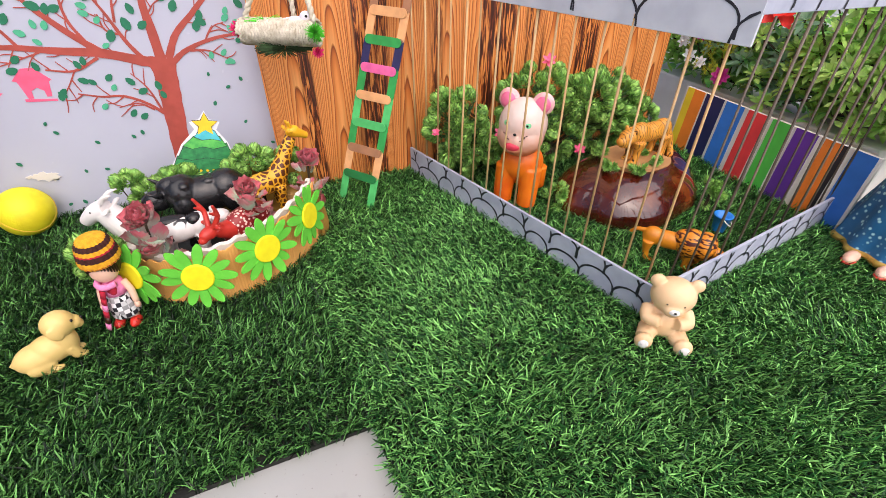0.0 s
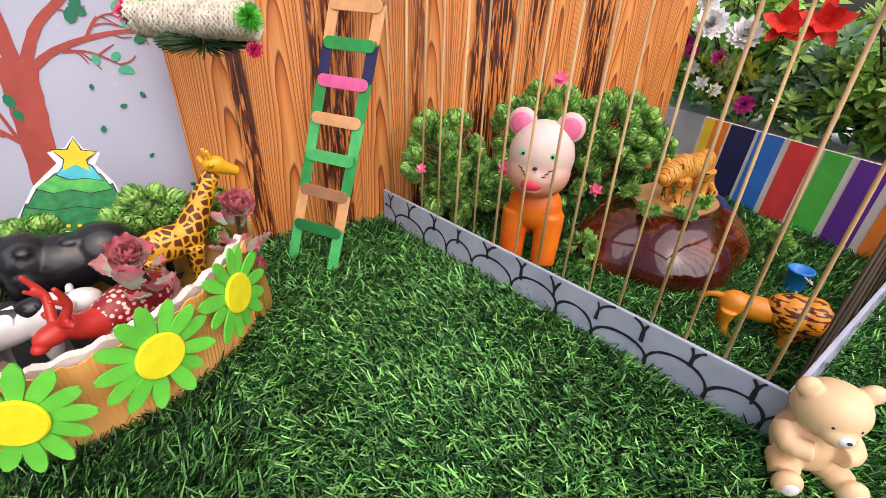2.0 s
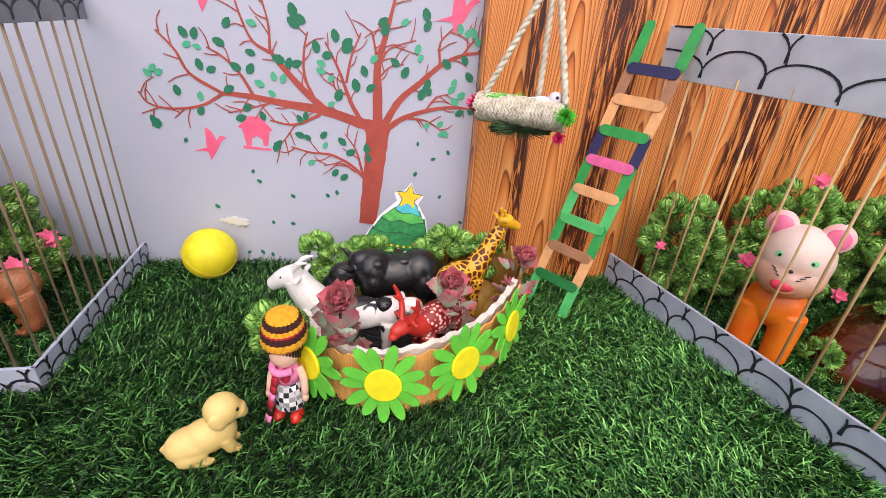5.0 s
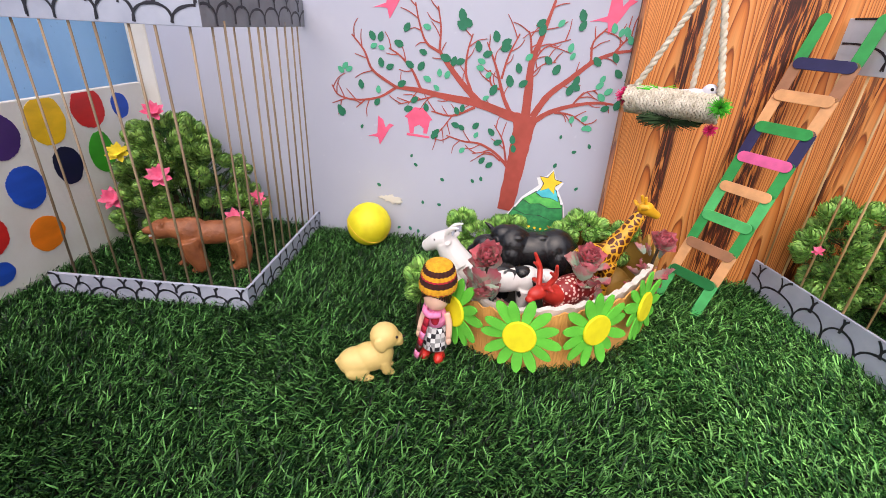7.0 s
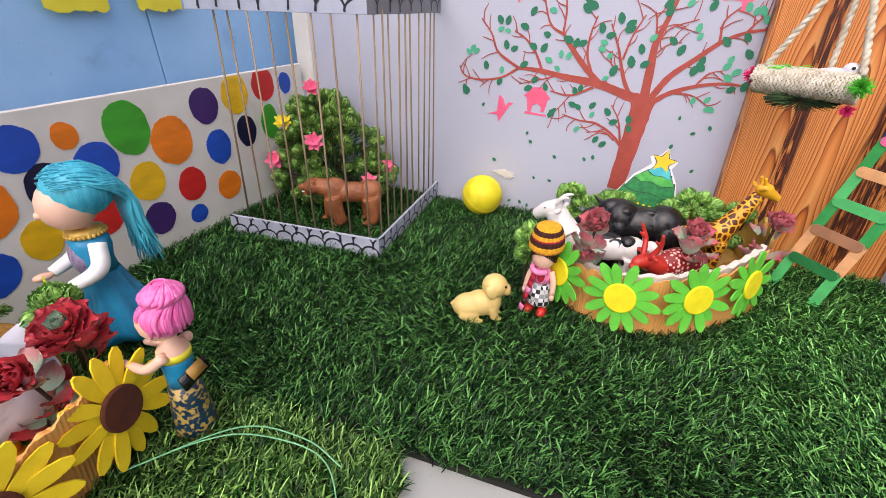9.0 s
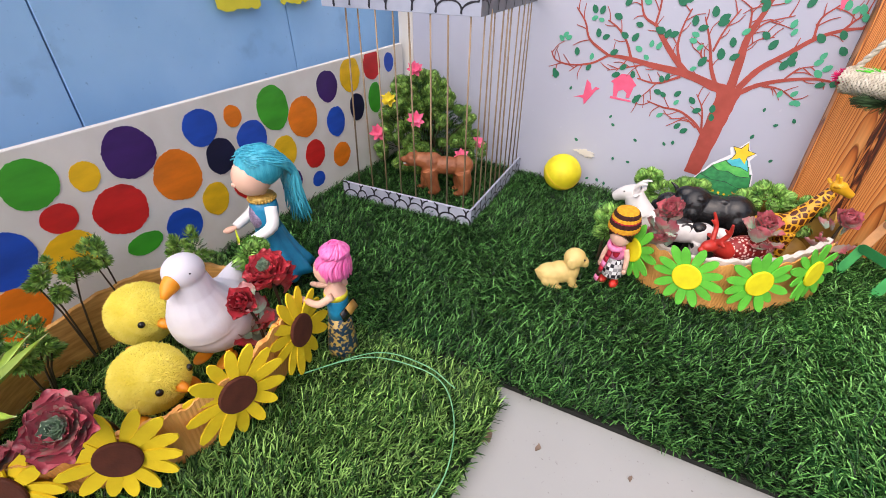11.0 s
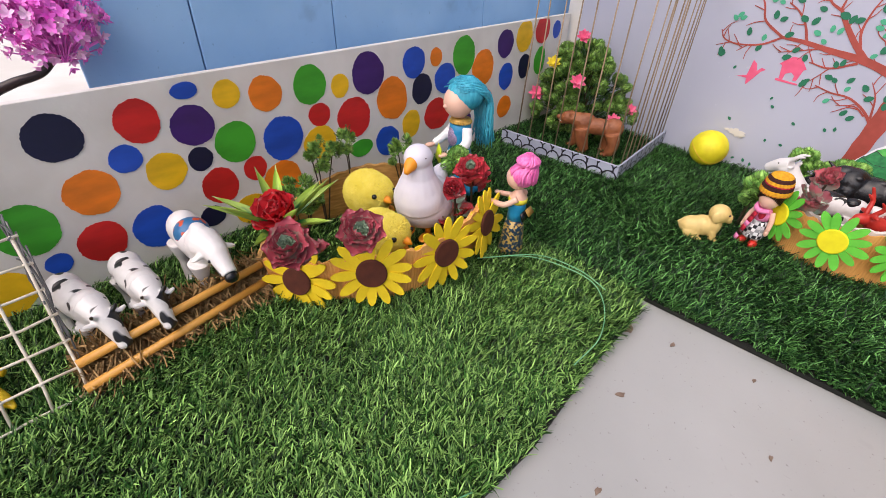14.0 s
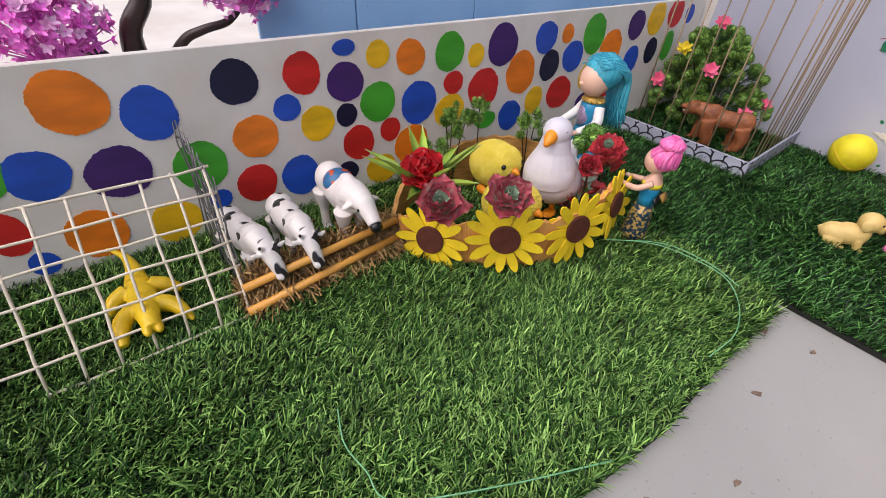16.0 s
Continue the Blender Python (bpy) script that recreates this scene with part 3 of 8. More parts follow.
limb([(-0.151, 0.229), (-0.179, 0.255), (-0.206, 0.285), (-0.217, 0.3)], 0.0077, 0.0034)
limb([(-0.217, 0.298), (-0.237, 0.31), (-0.248, 0.336), (-0.254, 0.361)], 0.003, 0.0013)
limb([(-0.217, 0.298), (-0.216, 0.33), (-0.221, 0.358)], 0.0026, 0.0013)
limb([(-0.165, 0.244), (-0.176, 0.271), (-0.175, 0.302), (-0.169, 0.325)], 0.0034, 0.0013)
limb([(-0.221, 0.236), (-0.256, 0.226), (-0.279, 0.22)], 0.0017, 0.0009)
limb([(-0.159, 0.224), (-0.193, 0.209), (-0.226, 0.213)], 0.0034, 0.0013)
limb([(-0.193, 0.209), (-0.206, 0.191), (-0.219, 0.176)], 0.0017, 0.0009)
limb([(-0.103, 0.216), (-0.118, 0.243), (-0.132, 0.282), (-0.148, 0.315)], 0.0051, 0.0013)
limb([(-0.123, 0.267), (-0.116, 0.298), (-0.103, 0.328)], 0.0026, 0.0013)
limb([(-0.119, 0.251), (-0.137, 0.258), (-0.14, 0.278)], 0.0026, 0.0013)
limb([(-0.082, 0.215), (-0.082, 0.254), (-0.082, 0.292), (-0.072, 0.326), (-0.06, 0.371)], 0.0111, 0.0026)
limb([(-0.082, 0.292), (-0.087, 0.321), (-0.091, 0.332)], 0.0026, 0.0013)
limb([(-0.079, 0.293), (-0.066, 0.312), (-0.033, 0.324)], 0.0021, 0.0009)
limb([(-0.082, 0.273), (-0.067, 0.289), (-0.048, 0.294)], 0.0017, 0.0009)
limb([(-0.069, 0.33), (-0.082, 0.34)], 0.0021, 0.0013)
limb([(-0.072, 0.216), (-0.053, 0.248), (-0.025, 0.273), (0.002, 0.297), (0.03, 0.31), (0.059, 0.315)], 0.0077, 0.0021)
limb([(-0.001, 0.297), (-0.002, 0.322), (0.013, 0.34)], 0.0026, 0.0013)
limb([(0.027, 0.309), (0.038, 0.324), (0.048, 0.332)], 0.0017, 0.0009)
limb([(-0.069, 0.209), (-0.049, 0.224), (-0.018, 0.236), (0.02, 0.243), (0.06, 0.24)], 0.006, 0.0017)
limb([(-0.041, 0.225), (-0.016, 0.223), (0.011, 0.208)], 0.0026, 0.0009)
limb([(-0.018, 0.236), (-0.002, 0.255), (0.013, 0.26)], 0.0017, 0.0009)
limb([(-0.096, 0.131), (-0.118, 0.154), (-0.146, 0.169), (-0.173, 0.171), (-0.201, 0.178)], 0.0038, 0.0013)
limb([(-0.113, 0.145), (-0.132, 0.157), (-0.158, 0.153)], 0.0021, 0.0009)
limb([(-0.103, 0.142), (-0.112, 0.177), (-0.127, 0.2)], 0.0026, 0.0009)

leaf_meshes = []
for m in (M_LEAF_A, M_LEAF_B):
    bm = bmesh.new()
    slab(bm, [(0, 0), (0.0035, 0.0025), (0.0048, 0.007), (0.003, 0.012), (0, 0.0145), (-0.003, 0.012), (-0.0048, 0.007), (-0.0035, 0.0025)], 0.0005)
    bmesh.ops.recalc_face_normals(bm, faces=bm.faces[:])
    leaf_meshes.append(mesh_of("painted_leaf", bm, m, False))


def wall_leaf(x, z, turn, size, mesh):
    ob = new("painted_leaf", leaf_meshes[mesh])
    ob.parent = wall_north
    ob.matrix_basis = pose(x, WALL_Y - 0.0007 - 0.0003 * mural_rng.random(), z, 0, turn, 0) @ Matrix.Diagonal((size, 1, size, 1))


def leaves(mesh, size, spots):
    """Painted leaves of one green at their places on the wall."""
    for x, z in spots:
        wall_leaf(x, z - 0.006, mural_rng.uniform(-75, 75), size * mural_rng.uniform(0.85, 1.12), mesh)


# the crown, branch by branch from the west
leaves(0, 1.04, [(-0.315, 0.315), (-0.308, 0.314), (-0.27, 0.329), (-0.271, 0.31), (-0.235, 0.301), (-0.304, 0.278), (-0.298, 0.277), (-0.337, 0.245), (-0.28, 0.253), (-0.317, 0.222), (-0.373, 0.207), (-0.366, 0.205), (-0.37, 0.201), (-0.27, 0.218), (-0.258, 0.23), (-0.233, 0.218), (-0.255, 0.281), (-0.248, 0.277)])
leaves(1, 0.85, [(-0.23, 0.335), (-0.322, 0.305), (-0.3, 0.304), (-0.367, 0.273), (-0.362, 0.27), (-0.366, 0.267), (-0.311, 0.24), (-0.228, 0.263), (-0.215, 0.27), (-0.206, 0.268), (-0.215, 0.251)])
leaves(0, 1.2, [(-0.199, 0.294), (-0.192, 0.29), (-0.197, 0.286), (-0.183, 0.345), (-0.175, 0.34), (-0.179, 0.335), (-0.17, 0.342), (-0.158, 0.307), (-0.153, 0.303), (-0.137, 0.249), (-0.108, 0.262), (-0.097, 0.264), (-0.097, 0.282), (-0.133, 0.321), (-0.127, 0.317), (-0.128, 0.312)])
leaves(0, 0.9, [(-0.179, 0.221), (-0.184, 0.217), (-0.181, 0.199), (-0.173, 0.195), (-0.16, 0.198), (-0.221, 0.184), (-0.215, 0.18), (-0.223, 0.176), (-0.126, 0.19), (-0.126, 0.177), (-0.096, 0.179), (-0.093, 0.166), (-0.146, 0.144), (-0.135, 0.139)])
leaves(1, 0.85, [(-0.148, 0.293), (-0.149, 0.284), (-0.146, 0.273), (-0.148, 0.242), (-0.091, 0.3), (-0.157, 0.184), (-0.179, 0.159)])
leaves(0, 1.04, [(-0.081, 0.344), (-0.075, 0.332), (-0.054, 0.297), (-0.05, 0.283), (-0.023, 0.341), (-0.019, 0.352), (0.035, 0.304), (0.013, 0.298), (-0.018, 0.27), (-0.01, 0.264), (-0.026, 0.256), (0.044, 0.284), (0.049, 0.28), (0.024, 0.239), (0.043, 0.24)])
leaves(1, 0.88, [(-0.032, 0.313), (-0.029, 0.304), (-0.052, 0.345), (0.024, 0.34), (0.031, 0.336), (0.043, 0.336), (0.049, 0.327), (0.012, 0.268), (0.017, 0.276), (0.025, 0.261), (0.027, 0.252), (-0.015, 0.217), (0.0, 0.221), (0.002, 0.21), (0.017, 0.209)])
# leaves falling below it
leaves(0, 0.52, [(-0.341, 0.184), (-0.258, 0.144), (-0.246, 0.13), (-0.201, 0.109), (-0.152, 0.111), (-0.14, 0.115), (-0.309, 0.089), (-0.235, 0.065), (-0.204, 0.066), (-0.28, 0.015), (-0.255, 0.014), (-0.242, 0.01), (-0.026, 0.193), (-0.006, 0.174), (0.02, 0.182), (-0.029, 0.148), (0.008, 0.115), (0.048, 0.075)])


def wall_shape(name, label, outlines):
    bm = bmesh.new()
    for o in outlines:
        slab(bm, o, 0.0006, pose(0, WALL_Y, 0))
    bmesh.ops.recalc_face_normals(bm, faces=bm.faces[:])
    part(name, bm, M_PINK_PAINT, wall_north, label, smooth=False)


def shift(pts, x, z, s=1.0, flip=1):
    return [(x + flip * s * a, z + s * b) for a, b in pts]


BIRD = [(-0.024, -0.012), (-0.006, -0.006), (-0.004, 0.022), (0.004, 0.016), (0.008, 0.004), (0.014, 0.011), (0.022, 0.009), (0.015, 0.004), (0.008, -0.008), (-0.002, -0.024), (-0.005, -0.012), (-0.014, -0.011)]
wall_shape("painted_bird", "flat pink painted bird", [shift(BIRD, -0.308, 0.178)])
wall_shape("painted_bird", "flat pink painted bird", [shift(BIRD, -0.290, 0.366, 1.15)])
wall_shape("painted_bird", "flat pink painted bird", [shift(BIRD, 0.018, 0.362, 1.25)])
wall_shape("painted_birdhouse", "flat pink painted birdhouse", [
    shift([(-0.022, 0.012), (-0.006, 0.027), (0.008, 0.027), (0.023, 0.010), (0.019, 0.008), (-0.017, 0.010)], -0.247, 0.190),
    shift([(-0.017, 0.010), (0.019, 0.008), (0.015, -0.012), (0.009, -0.012), (0.009, -0.004), (0.002, 0.001), (-0.006, -0.003), (-0.007, -0.013), (-0.013, -0.013)], -0.247, 0.190),
    shift([(-0.018, -0.013), (0.019, -0.016), (0.019, -0.019), (-0.018, -0.017)], -0.247, 0.190)])

dot_rng = random.Random(9)


def paint_dots(name, hexcode, rows):
    """Brushed round spots on the low wall: y, z and the two radii of each."""
    c = rgb(hexcode)
    m = mat(name + "_poster_paint", c, tuple(v * 0.72 for v in c), 0.45, 45, 0.35, 120, stretch=(1, 0.35, 1))
    for y, z, ry, rz in rows:
        bm = bmesh.new()
        n = 90
        ph = [dot_rng.uniform(0, 6.3) for _ in range(4)]
        rim = []
        for k in range(n):
            a = 2 * math.pi * k / n
            w = 1 + 0.02 * math.sin(2 * a + ph[0]) + 0.02 * math.sin(3 * a + ph[1]) + 0.012 * math.sin(7 * a + ph[2]) + dot_rng.uniform(-0.022, 0.016)
            zz = min(z + rz * w * math.sin(a), 0.2188 + 0.006 * y)
            rim.append((y + ry * w * math.cos(a), max(zz, -0.012)))
        lo = [bm.verts.new(on_dotted(a, b, 0.0004)) for a, b in rim]
        hi = [bm.verts.new(on_dotted(z0[0], z0[1], 0.0009)) for z0 in rim]
        mid = bm.verts.new(on_dotted(y, min(z, 0.21), 0.0010))
        for k in range(n):
            j = (k + 1) % n
            bm.faces.new((lo[k], lo[j], hi[j], hi[k]))
            bm.faces.new((hi[k], hi[j], mid))
        bmesh.ops.recalc_face_normals(bm, faces=bm.faces[:])
        part("painted_dot", bm, m, dotted, name + " painted dot", smooth=False)


paint_dots("orange", "fb861c", [(-0.312, 0.18, 0.0326, 0.0318), (0.087, 0.182, 0.024, 0.0242), (-0.143, 0.111, 0.0276, 0.0276), (0.314, 0.133, 0.0337, 0.0365), (-0.336, 0.035, 0.0299, 0.0306), (0.09, 0.05, 0.0307, 0.0333), (0.558, 0.149, 0.0331, 0.0359), (0.421, 0.187, 0.015, 0.0165), (0.641, 0.054, 0.0245, 0.0242)])
paint_dots("blue", "1e54c6", [(-0.248, 0.158, 0.0276, 0.0295), (-0.015, 0.204, 0.0157, 0.0101), (0.366, 0.185, 0.026, 0.0265), (-0.099, 0.14, 0.0174, 0.0171), (0.102, 0.115, 0.0315, 0.0327), (-0.094, 0.045, 0.0269, 0.0288), (0.299, 0.061, 0.0263, 0.0272), (-0.362, 0.114, 0.0278, 0.0276), (-0.392, 0.016, 0.0141, 0.0145), (-0.201, 0.04, 0.0135, 0.0127), (0.821, 0.197, 0.0159, 0.0194), (0.446, 0.146, 0.0285, 0.0271), (0.638, 0.12, 0.0252, 0.0274), (0.569, 0.029, 0.0161, 0.0147)])
paint_dots("navy", "14163c", [(-0.155, 0.179, 0.0272, 0.0253), (-0.018, 0.117, 0.0155, 0.0165), (0.385, 0.137, 0.0246, 0.027), (-0.023, 0.033, 0.0171, 0.0154), (0.704, 0.132, 0.0223, 0.026)])
paint_dots("red", "d62624", [(-0.074, 0.179, 0.0246, 0.0256), (0.167, 0.136, 0.0193, 0.0175), (0.231, 0.118, 0.033, 0.0322), (-0.153, 0.049, 0.0263, 0.0258), (-0.002, 0.073, 0.025, 0.0258), (0.051, 0.083, 0.017, 0.0184), (0.425, 0.083, 0.0338, 0.0302), (-0.407, 0.058, 0.0185, 0.0251), (0.763, 0.202, 0.0282, 0.0289), (0.571, 0.078, 0.0245, 0.0265)])
paint_dots("purple", "43206e", [(-0.016, 0.161, 0.0271, 0.0255), (0.265, 0.182, 0.0327, 0.0323), (-0.294, 0.101, 0.0317, 0.0299), (0.628, 0.187, 0.0264, 0.0281), (0.505, 0.047, 0.0243, 0.0237)])
paint_dots("yellow", "fac61a", [(0.034, 0.191, 0.0182, 0.0179), (0.209, 0.172, 0.0164, 0.0178), (-0.061, 0.113, 0.024, 0.0238), (0.162, 0.093, 0.0294, 0.0262), (0.034, 0.023, 0.0259, 0.0239), (0.357, 0.079, 0.0218, 0.0255), (-0.256, 0.025, 0.029, 0.0275), (0.694, 0.195, 0.0293, 0.0317), (0.503, 0.104, 0.0268, 0.0272)])
paint_dots("green", "3fac2c", [(0.157, 0.182, 0.0268, 0.0288), (0.032, 0.127, 0.0277, 0.0289), (-0.213, 0.089, 0.0296, 0.031), (0.241, 0.063, 0.0243, 0.0146), (0.764, 0.136, 0.0222, 0.0305), (0.498, 0.18, 0.0312, 0.0361)])

# two more dots where the wall goes on past the wire pen
paint_dots("green", "3fac2c", [(-0.412, 0.125, 0.03, 0.03)])
paint_dots("orange", "fb861c", [(-0.475, 0.06, 0.03, 0.028)])

# yellow paper pieces stuck on the blue boards
M_PAPER_Y = mat("yellow_paper", rgb("e6dc3c"), rgb("d8cc30"), 0.6, 30, 0.3)
for y0, y1 in ((0.482, 0.562), (0.604, 0.676)):
    bm = bmesh.new()
    n = 12
    edge = [(y0 + (y1 - y0) * k / n, dot_rng.uniform(-0.003, 0.003)) for k in range(n + 1)]
    lo = [bm.verts.new((-0.752 - 0.052 * (0.318 + d), y, 0.318 + d)) for y, d in edge]
    hi = [bm.verts.new((-0.752 - 0.052 * 0.40, y, 0.40)) for y, d in edge]
    for k in range(n):
        bm.faces.new((lo[k], lo[k + 1], hi[k + 1], hi[k]))
    out = bmesh.ops.extrude_face_region(bm, geom=bm.faces[:])
    bmesh.ops.translate(bm, verts=[v for v in out["geom"] if isinstance(v, bmesh.types.BMVert)], vec=(-0.001, 0, 0))
    bmesh.ops.recalc_face_normals(bm, faces=bm.faces[:])
    part("paper_piece", bm, M_PAPER_Y, blue_screen, "torn yellow paper piece", smooth=False)


# ---- materials of the toys ----
def pattern_mat(name, base, mark, kind, scale, edge=0.5, soft=0.04, rough=0.4, stretch=(1, 1, 1)):
    """A moulded toy's skin with painted marks: patches, stripes, blots or spots."""
    m, nodes, links, p = base_mat(name, rough)
    tc, mp = nodes.new("ShaderNodeTexCoord"), nodes.new("ShaderNodeMapping")
    mp.inputs["Scale"].default_value = stretch
    links.new(tc.outputs["Object"], mp.inputs["Vector"])
    if kind in ("patches", "spots"):
        t = nodes.new("ShaderNodeTexVoronoi")
        t.feature = "DISTANCE_TO_EDGE" if kind == "patches" else "F1"
        out = t.outputs["Distance"]
        t.inputs["Scale"].default_value = scale
    elif kind == "stripes":
        t = nodes.new("ShaderNodeTexWave")
        t.inputs["Scale"].default_value, t.inputs["Distortion"].default_value, t.inputs["Detail"].default_value, t.inputs["Detail Scale"].default_value = scale, 7.0, 2.0, 1.2
        out = t.outputs["Fac"]
    else:
        t = nodes.new("ShaderNodeTexNoise")
        t.inputs["Scale"].default_value, t.inputs["Detail"].default_value, t.inputs["Distortion"].default_value = scale, 0.6, 0.5
        out = t.outputs["Fac"]
    links.new(mp.outputs["Vector"], t.inputs["Vector"])
    r = ramp(nodes, (edge - soft, mark if kind == "spots" else base), (edge + soft, base if kind == "spots" else mark))
    links.new(out, r.inputs["Fac"])
    nz, mul, shade = nodes.new("ShaderNodeTexNoise"), nodes.new("ShaderNodeMixRGB"), ramp(nodes, (0.3, (0.85, 0.85, 0.85)), (0.7, (1, 1, 1)))
    nz.inputs["Scale"].default_value = 70
    mul.blend_type = "MULTIPLY"
    mul.inputs["Fac"].default_value = 1
    links.new(tc.outputs["Object"], nz.inputs["Vector"])
    links.new(nz.outputs["Fac"], shade.inputs["Fac"])
    links.new(r.outputs["Color"], mul.inputs[1])
    links.new(shade.outputs["Color"], mul.inputs[2])
    links.new(mul.outputs["Color"], p.inputs["Base Color"])
    add_bump(nodes, links, p, tc.outputs["Object"], 260, 0.25)
    return m


WHITE, BLACK = rgb("dedbd7"), (0.012, 0.012, 0.013)
M_LION = mat("lion_plastic", rgb("d98a1e"), rgb("c87a18"), 0.38, 50, 0.2)
M_MANE = pattern_mat("mane_plastic", rgb("dc8c24"), rgb("4a160a"), "blots", 190, 0.54, 0.03, stretch=(0.5, 1, 1.5))
M_TIGER = pattern_mat("tiger_plastic", rgb("dc9838"), rgb("2a1608"), "stripes", 62, 0.93, 0.04)
M_GIRAFFE = pattern_mat("giraffe_plastic", rgb("e3a828"), rgb("5a2a0c"), "patches", 135, 0.13, 0.03)
M_GIR_PLAIN = mat("giraffe_face_plastic", rgb("e6b024"), rgb("d69c18"), 0.4, 60, 0.2)
M_COW = pattern_mat("cow_plastic", WHITE, BLACK, "blots", 75, 0.615, 0.012, 0.35, (1, 1, 0.8))
M_WHITE_TOY = mat("white_plastic", WHITE, rgb("dcd8d6"), 0.4, 30, 0.15)
M_DEER = pattern_mat("red_deer_plastic", rgb("8c1a1a"), rgb("e8c8bc"), "spots", 230, 0.36, 0.06, 0.4)
M_DEER_RED = mat("bright_red_plastic", rgb("c03428"), rgb("a8261c"), 0.38, 60, 0.2)
M_BLACK_TOY = mat("black_plastic", (0.006, 0.006, 0.007), (0.010, 0.010, 0.011), 0.27, 60, 1.0, 140)
M_CUB = mat("brown_bear_plastic", rgb("a0623c"), rgb("7c4628"), 0.5, 45, 0.9, 160)
for coarse, depth in ((M_BLACK_TOY, 0.0004), (M_CUB, 0.002)):
    for node in coarse.node_tree.nodes:
        if node.type == "BUMP":
            node.inputs["Distance"].default_value = depth
M_EYE = mat("glossy_black", (0.008, 0.008, 0.008), None, 0.15, 30, 0)
M_BEAR = mat("cream_vinyl", rgb("e6c49a"), rgb("dcb688"), 0.5, 25, 0.08)
M_PUPPY = mat("beige_vinyl", rgb("dcc07a"), rgb("cfb068"), 0.5, 25, 0.1)
M_ORANGE_TOY = mat("orange_vinyl", rgb("ea7a14"), rgb("dc5c10"), 0.4, 25, 0.1)
M_PINK_TOY = mat("pink_vinyl", rgb("f584a6"), rgb("e8648e"), 0.4, 40, 0.1)
def airbrushed():
    """White vinyl sprayed pink and orange towards the chin."""
    m, nodes, links, p = base_mat("airbrushed_white_vinyl", 0.4)
    tc, sep, nz, add = nodes.new("ShaderNodeTexCoord"), nodes.new("ShaderNodeSeparateXYZ"), nodes.new("ShaderNodeTexNoise"), nodes.new("ShaderNodeMath")
    nz.inputs["Scale"].default_value = 45
    add.operation = "MULTIPLY_ADD"
    add.inputs[1].default_value = 0.035
    r = ramp(nodes, (0.108, rgb("c8602c")), (0.121, rgb("dc9878")), (0.150, rgb("dcbcae")), (0.185, rgb("e0d2ca")))
    links.new(tc.outputs["Object"], sep.inputs["Vector"])
    links.new(tc.outputs["Object"], nz.inputs["Vector"])
    links.new(nz.outputs["Fac"], add.inputs[0])
    links.new(sep.outputs["Z"], add.inputs[2])
    links.new(add.outputs[0], r.inputs["Fac"])
    links.new(r.outputs["Color"], p.inputs["Base Color"])
    return m


M_FACE_W = airbrushed()
M_MOUTH = mat("coral_red_vinyl", rgb("e8485c"), rgb("d83850"), 0.4, 40, 0.05)
M_EAR = mat("pale_pink_vinyl", rgb("f0c0be"), rgb("ecaeb2"), 0.4, 40, 0.05)
M_GREEN_EYE = mat("green_eye_paint", rgb("8cd49c"), rgb("6cc488"), 0.35, 60, 0)
M_YELLOW_TOY = mat("yellow_rubber", rgb("e2c21e"), rgb("d2ae14"), 0.4, 40, 0.6, 260)
M_CHICK = mat("yellow_fluff", rgb("f4e66a"), rgb("e8d648"), 0.95, 60, 0.3, 300, sheen=0.2)
M_BEAK = mat("orange_plastic", rgb("f0a024"), rgb("e48c18"), 0.4, 60, 0.1)
M_DUCK = mat("white_foam", rgb("dcdae0"), rgb("d0ced8"), 0.55, 20, 0.12)
M_HAY = mat("dry_straw", rgb("a58656"), rgb("7a5c34"), 0.8, 40, 0.2, island=0.35)
M_CANE = mat("varnished_cane", rgb("d8a04c"), rgb("c88c3a"), 0.4, 30, 0.15, stretch=(1, 0.15, 1))
M_WIRE_W = mat("white_coated_wire", rgb("e4dcca"), rgb("cec4b0"), 0.5, 60, 0.3)
M_WIRE_G = mat("grey_steel_wire", rgb("7c7c7c"), rgb("5c5c5c"), 0.4, 60, 0.3, metal=0.6)
M_PAIL = mat("blue_plastic", rgb("1f82d8"), rgb("1a74c4"), 0.35, 40, 0.1)
M_BALL = mat("yellow_felt_ball", rgb("e8de20"), rgb("d8c81a"), 0.6, 40, 0.3, 300)
M_BALL_LINE = mat("faded_orange_line", rgb("e6b83a"), None, 0.6, 40, 0)


def cm(p):
    return tuple(v * 0.01 for v in p)


def lumps(shapes):
    """Balls and bent rods in centimetres, joined for melting together."""
    bm = bmesh.new()
    for s in shapes:
        if s[0] == "b":
            r = s[2] if isinstance(s[2], tuple) else (s[2],) * 3
            ball(bm, cm(s[1]), cm(r), s[3] if len(s) > 3 else (0, 0, 0), u=40, v=26)
        else:
            pts = spline([cm(p) for p in s[1]], 3)
            tube(bm, pts, [v * 0.01 for v in lerp_list(s[2], 3)], 18)
    return bm


def figure(name, label, m, shapes, material, voxel=0.0013, group="toy animals", smooth=4, category="toy animal", body="body"):
    """A moulded toy; forward is +x, left is +y, its feet at z = 0."""
    top = thing(name, label, category, m, group)
    fuse(part(body, lumps(shapes), material, top), voxel, smooth)
    return top


def eyes(top, spots, r=0.16, material=None):
    for p in spots:
        bm = bmesh.new()
        ball(bm, cm(p), r * 0.01, u=10, v=6)
        part("eye", bm, material or M_EYE, top)


def at(x, y, heading, z=-0.006, s=1.0):
    """A pose whose +x looks along the heading (degrees from +x), scaled."""
    return pose(x, y, z, 0, 0, heading) @ Matrix.Scale(s, 4)


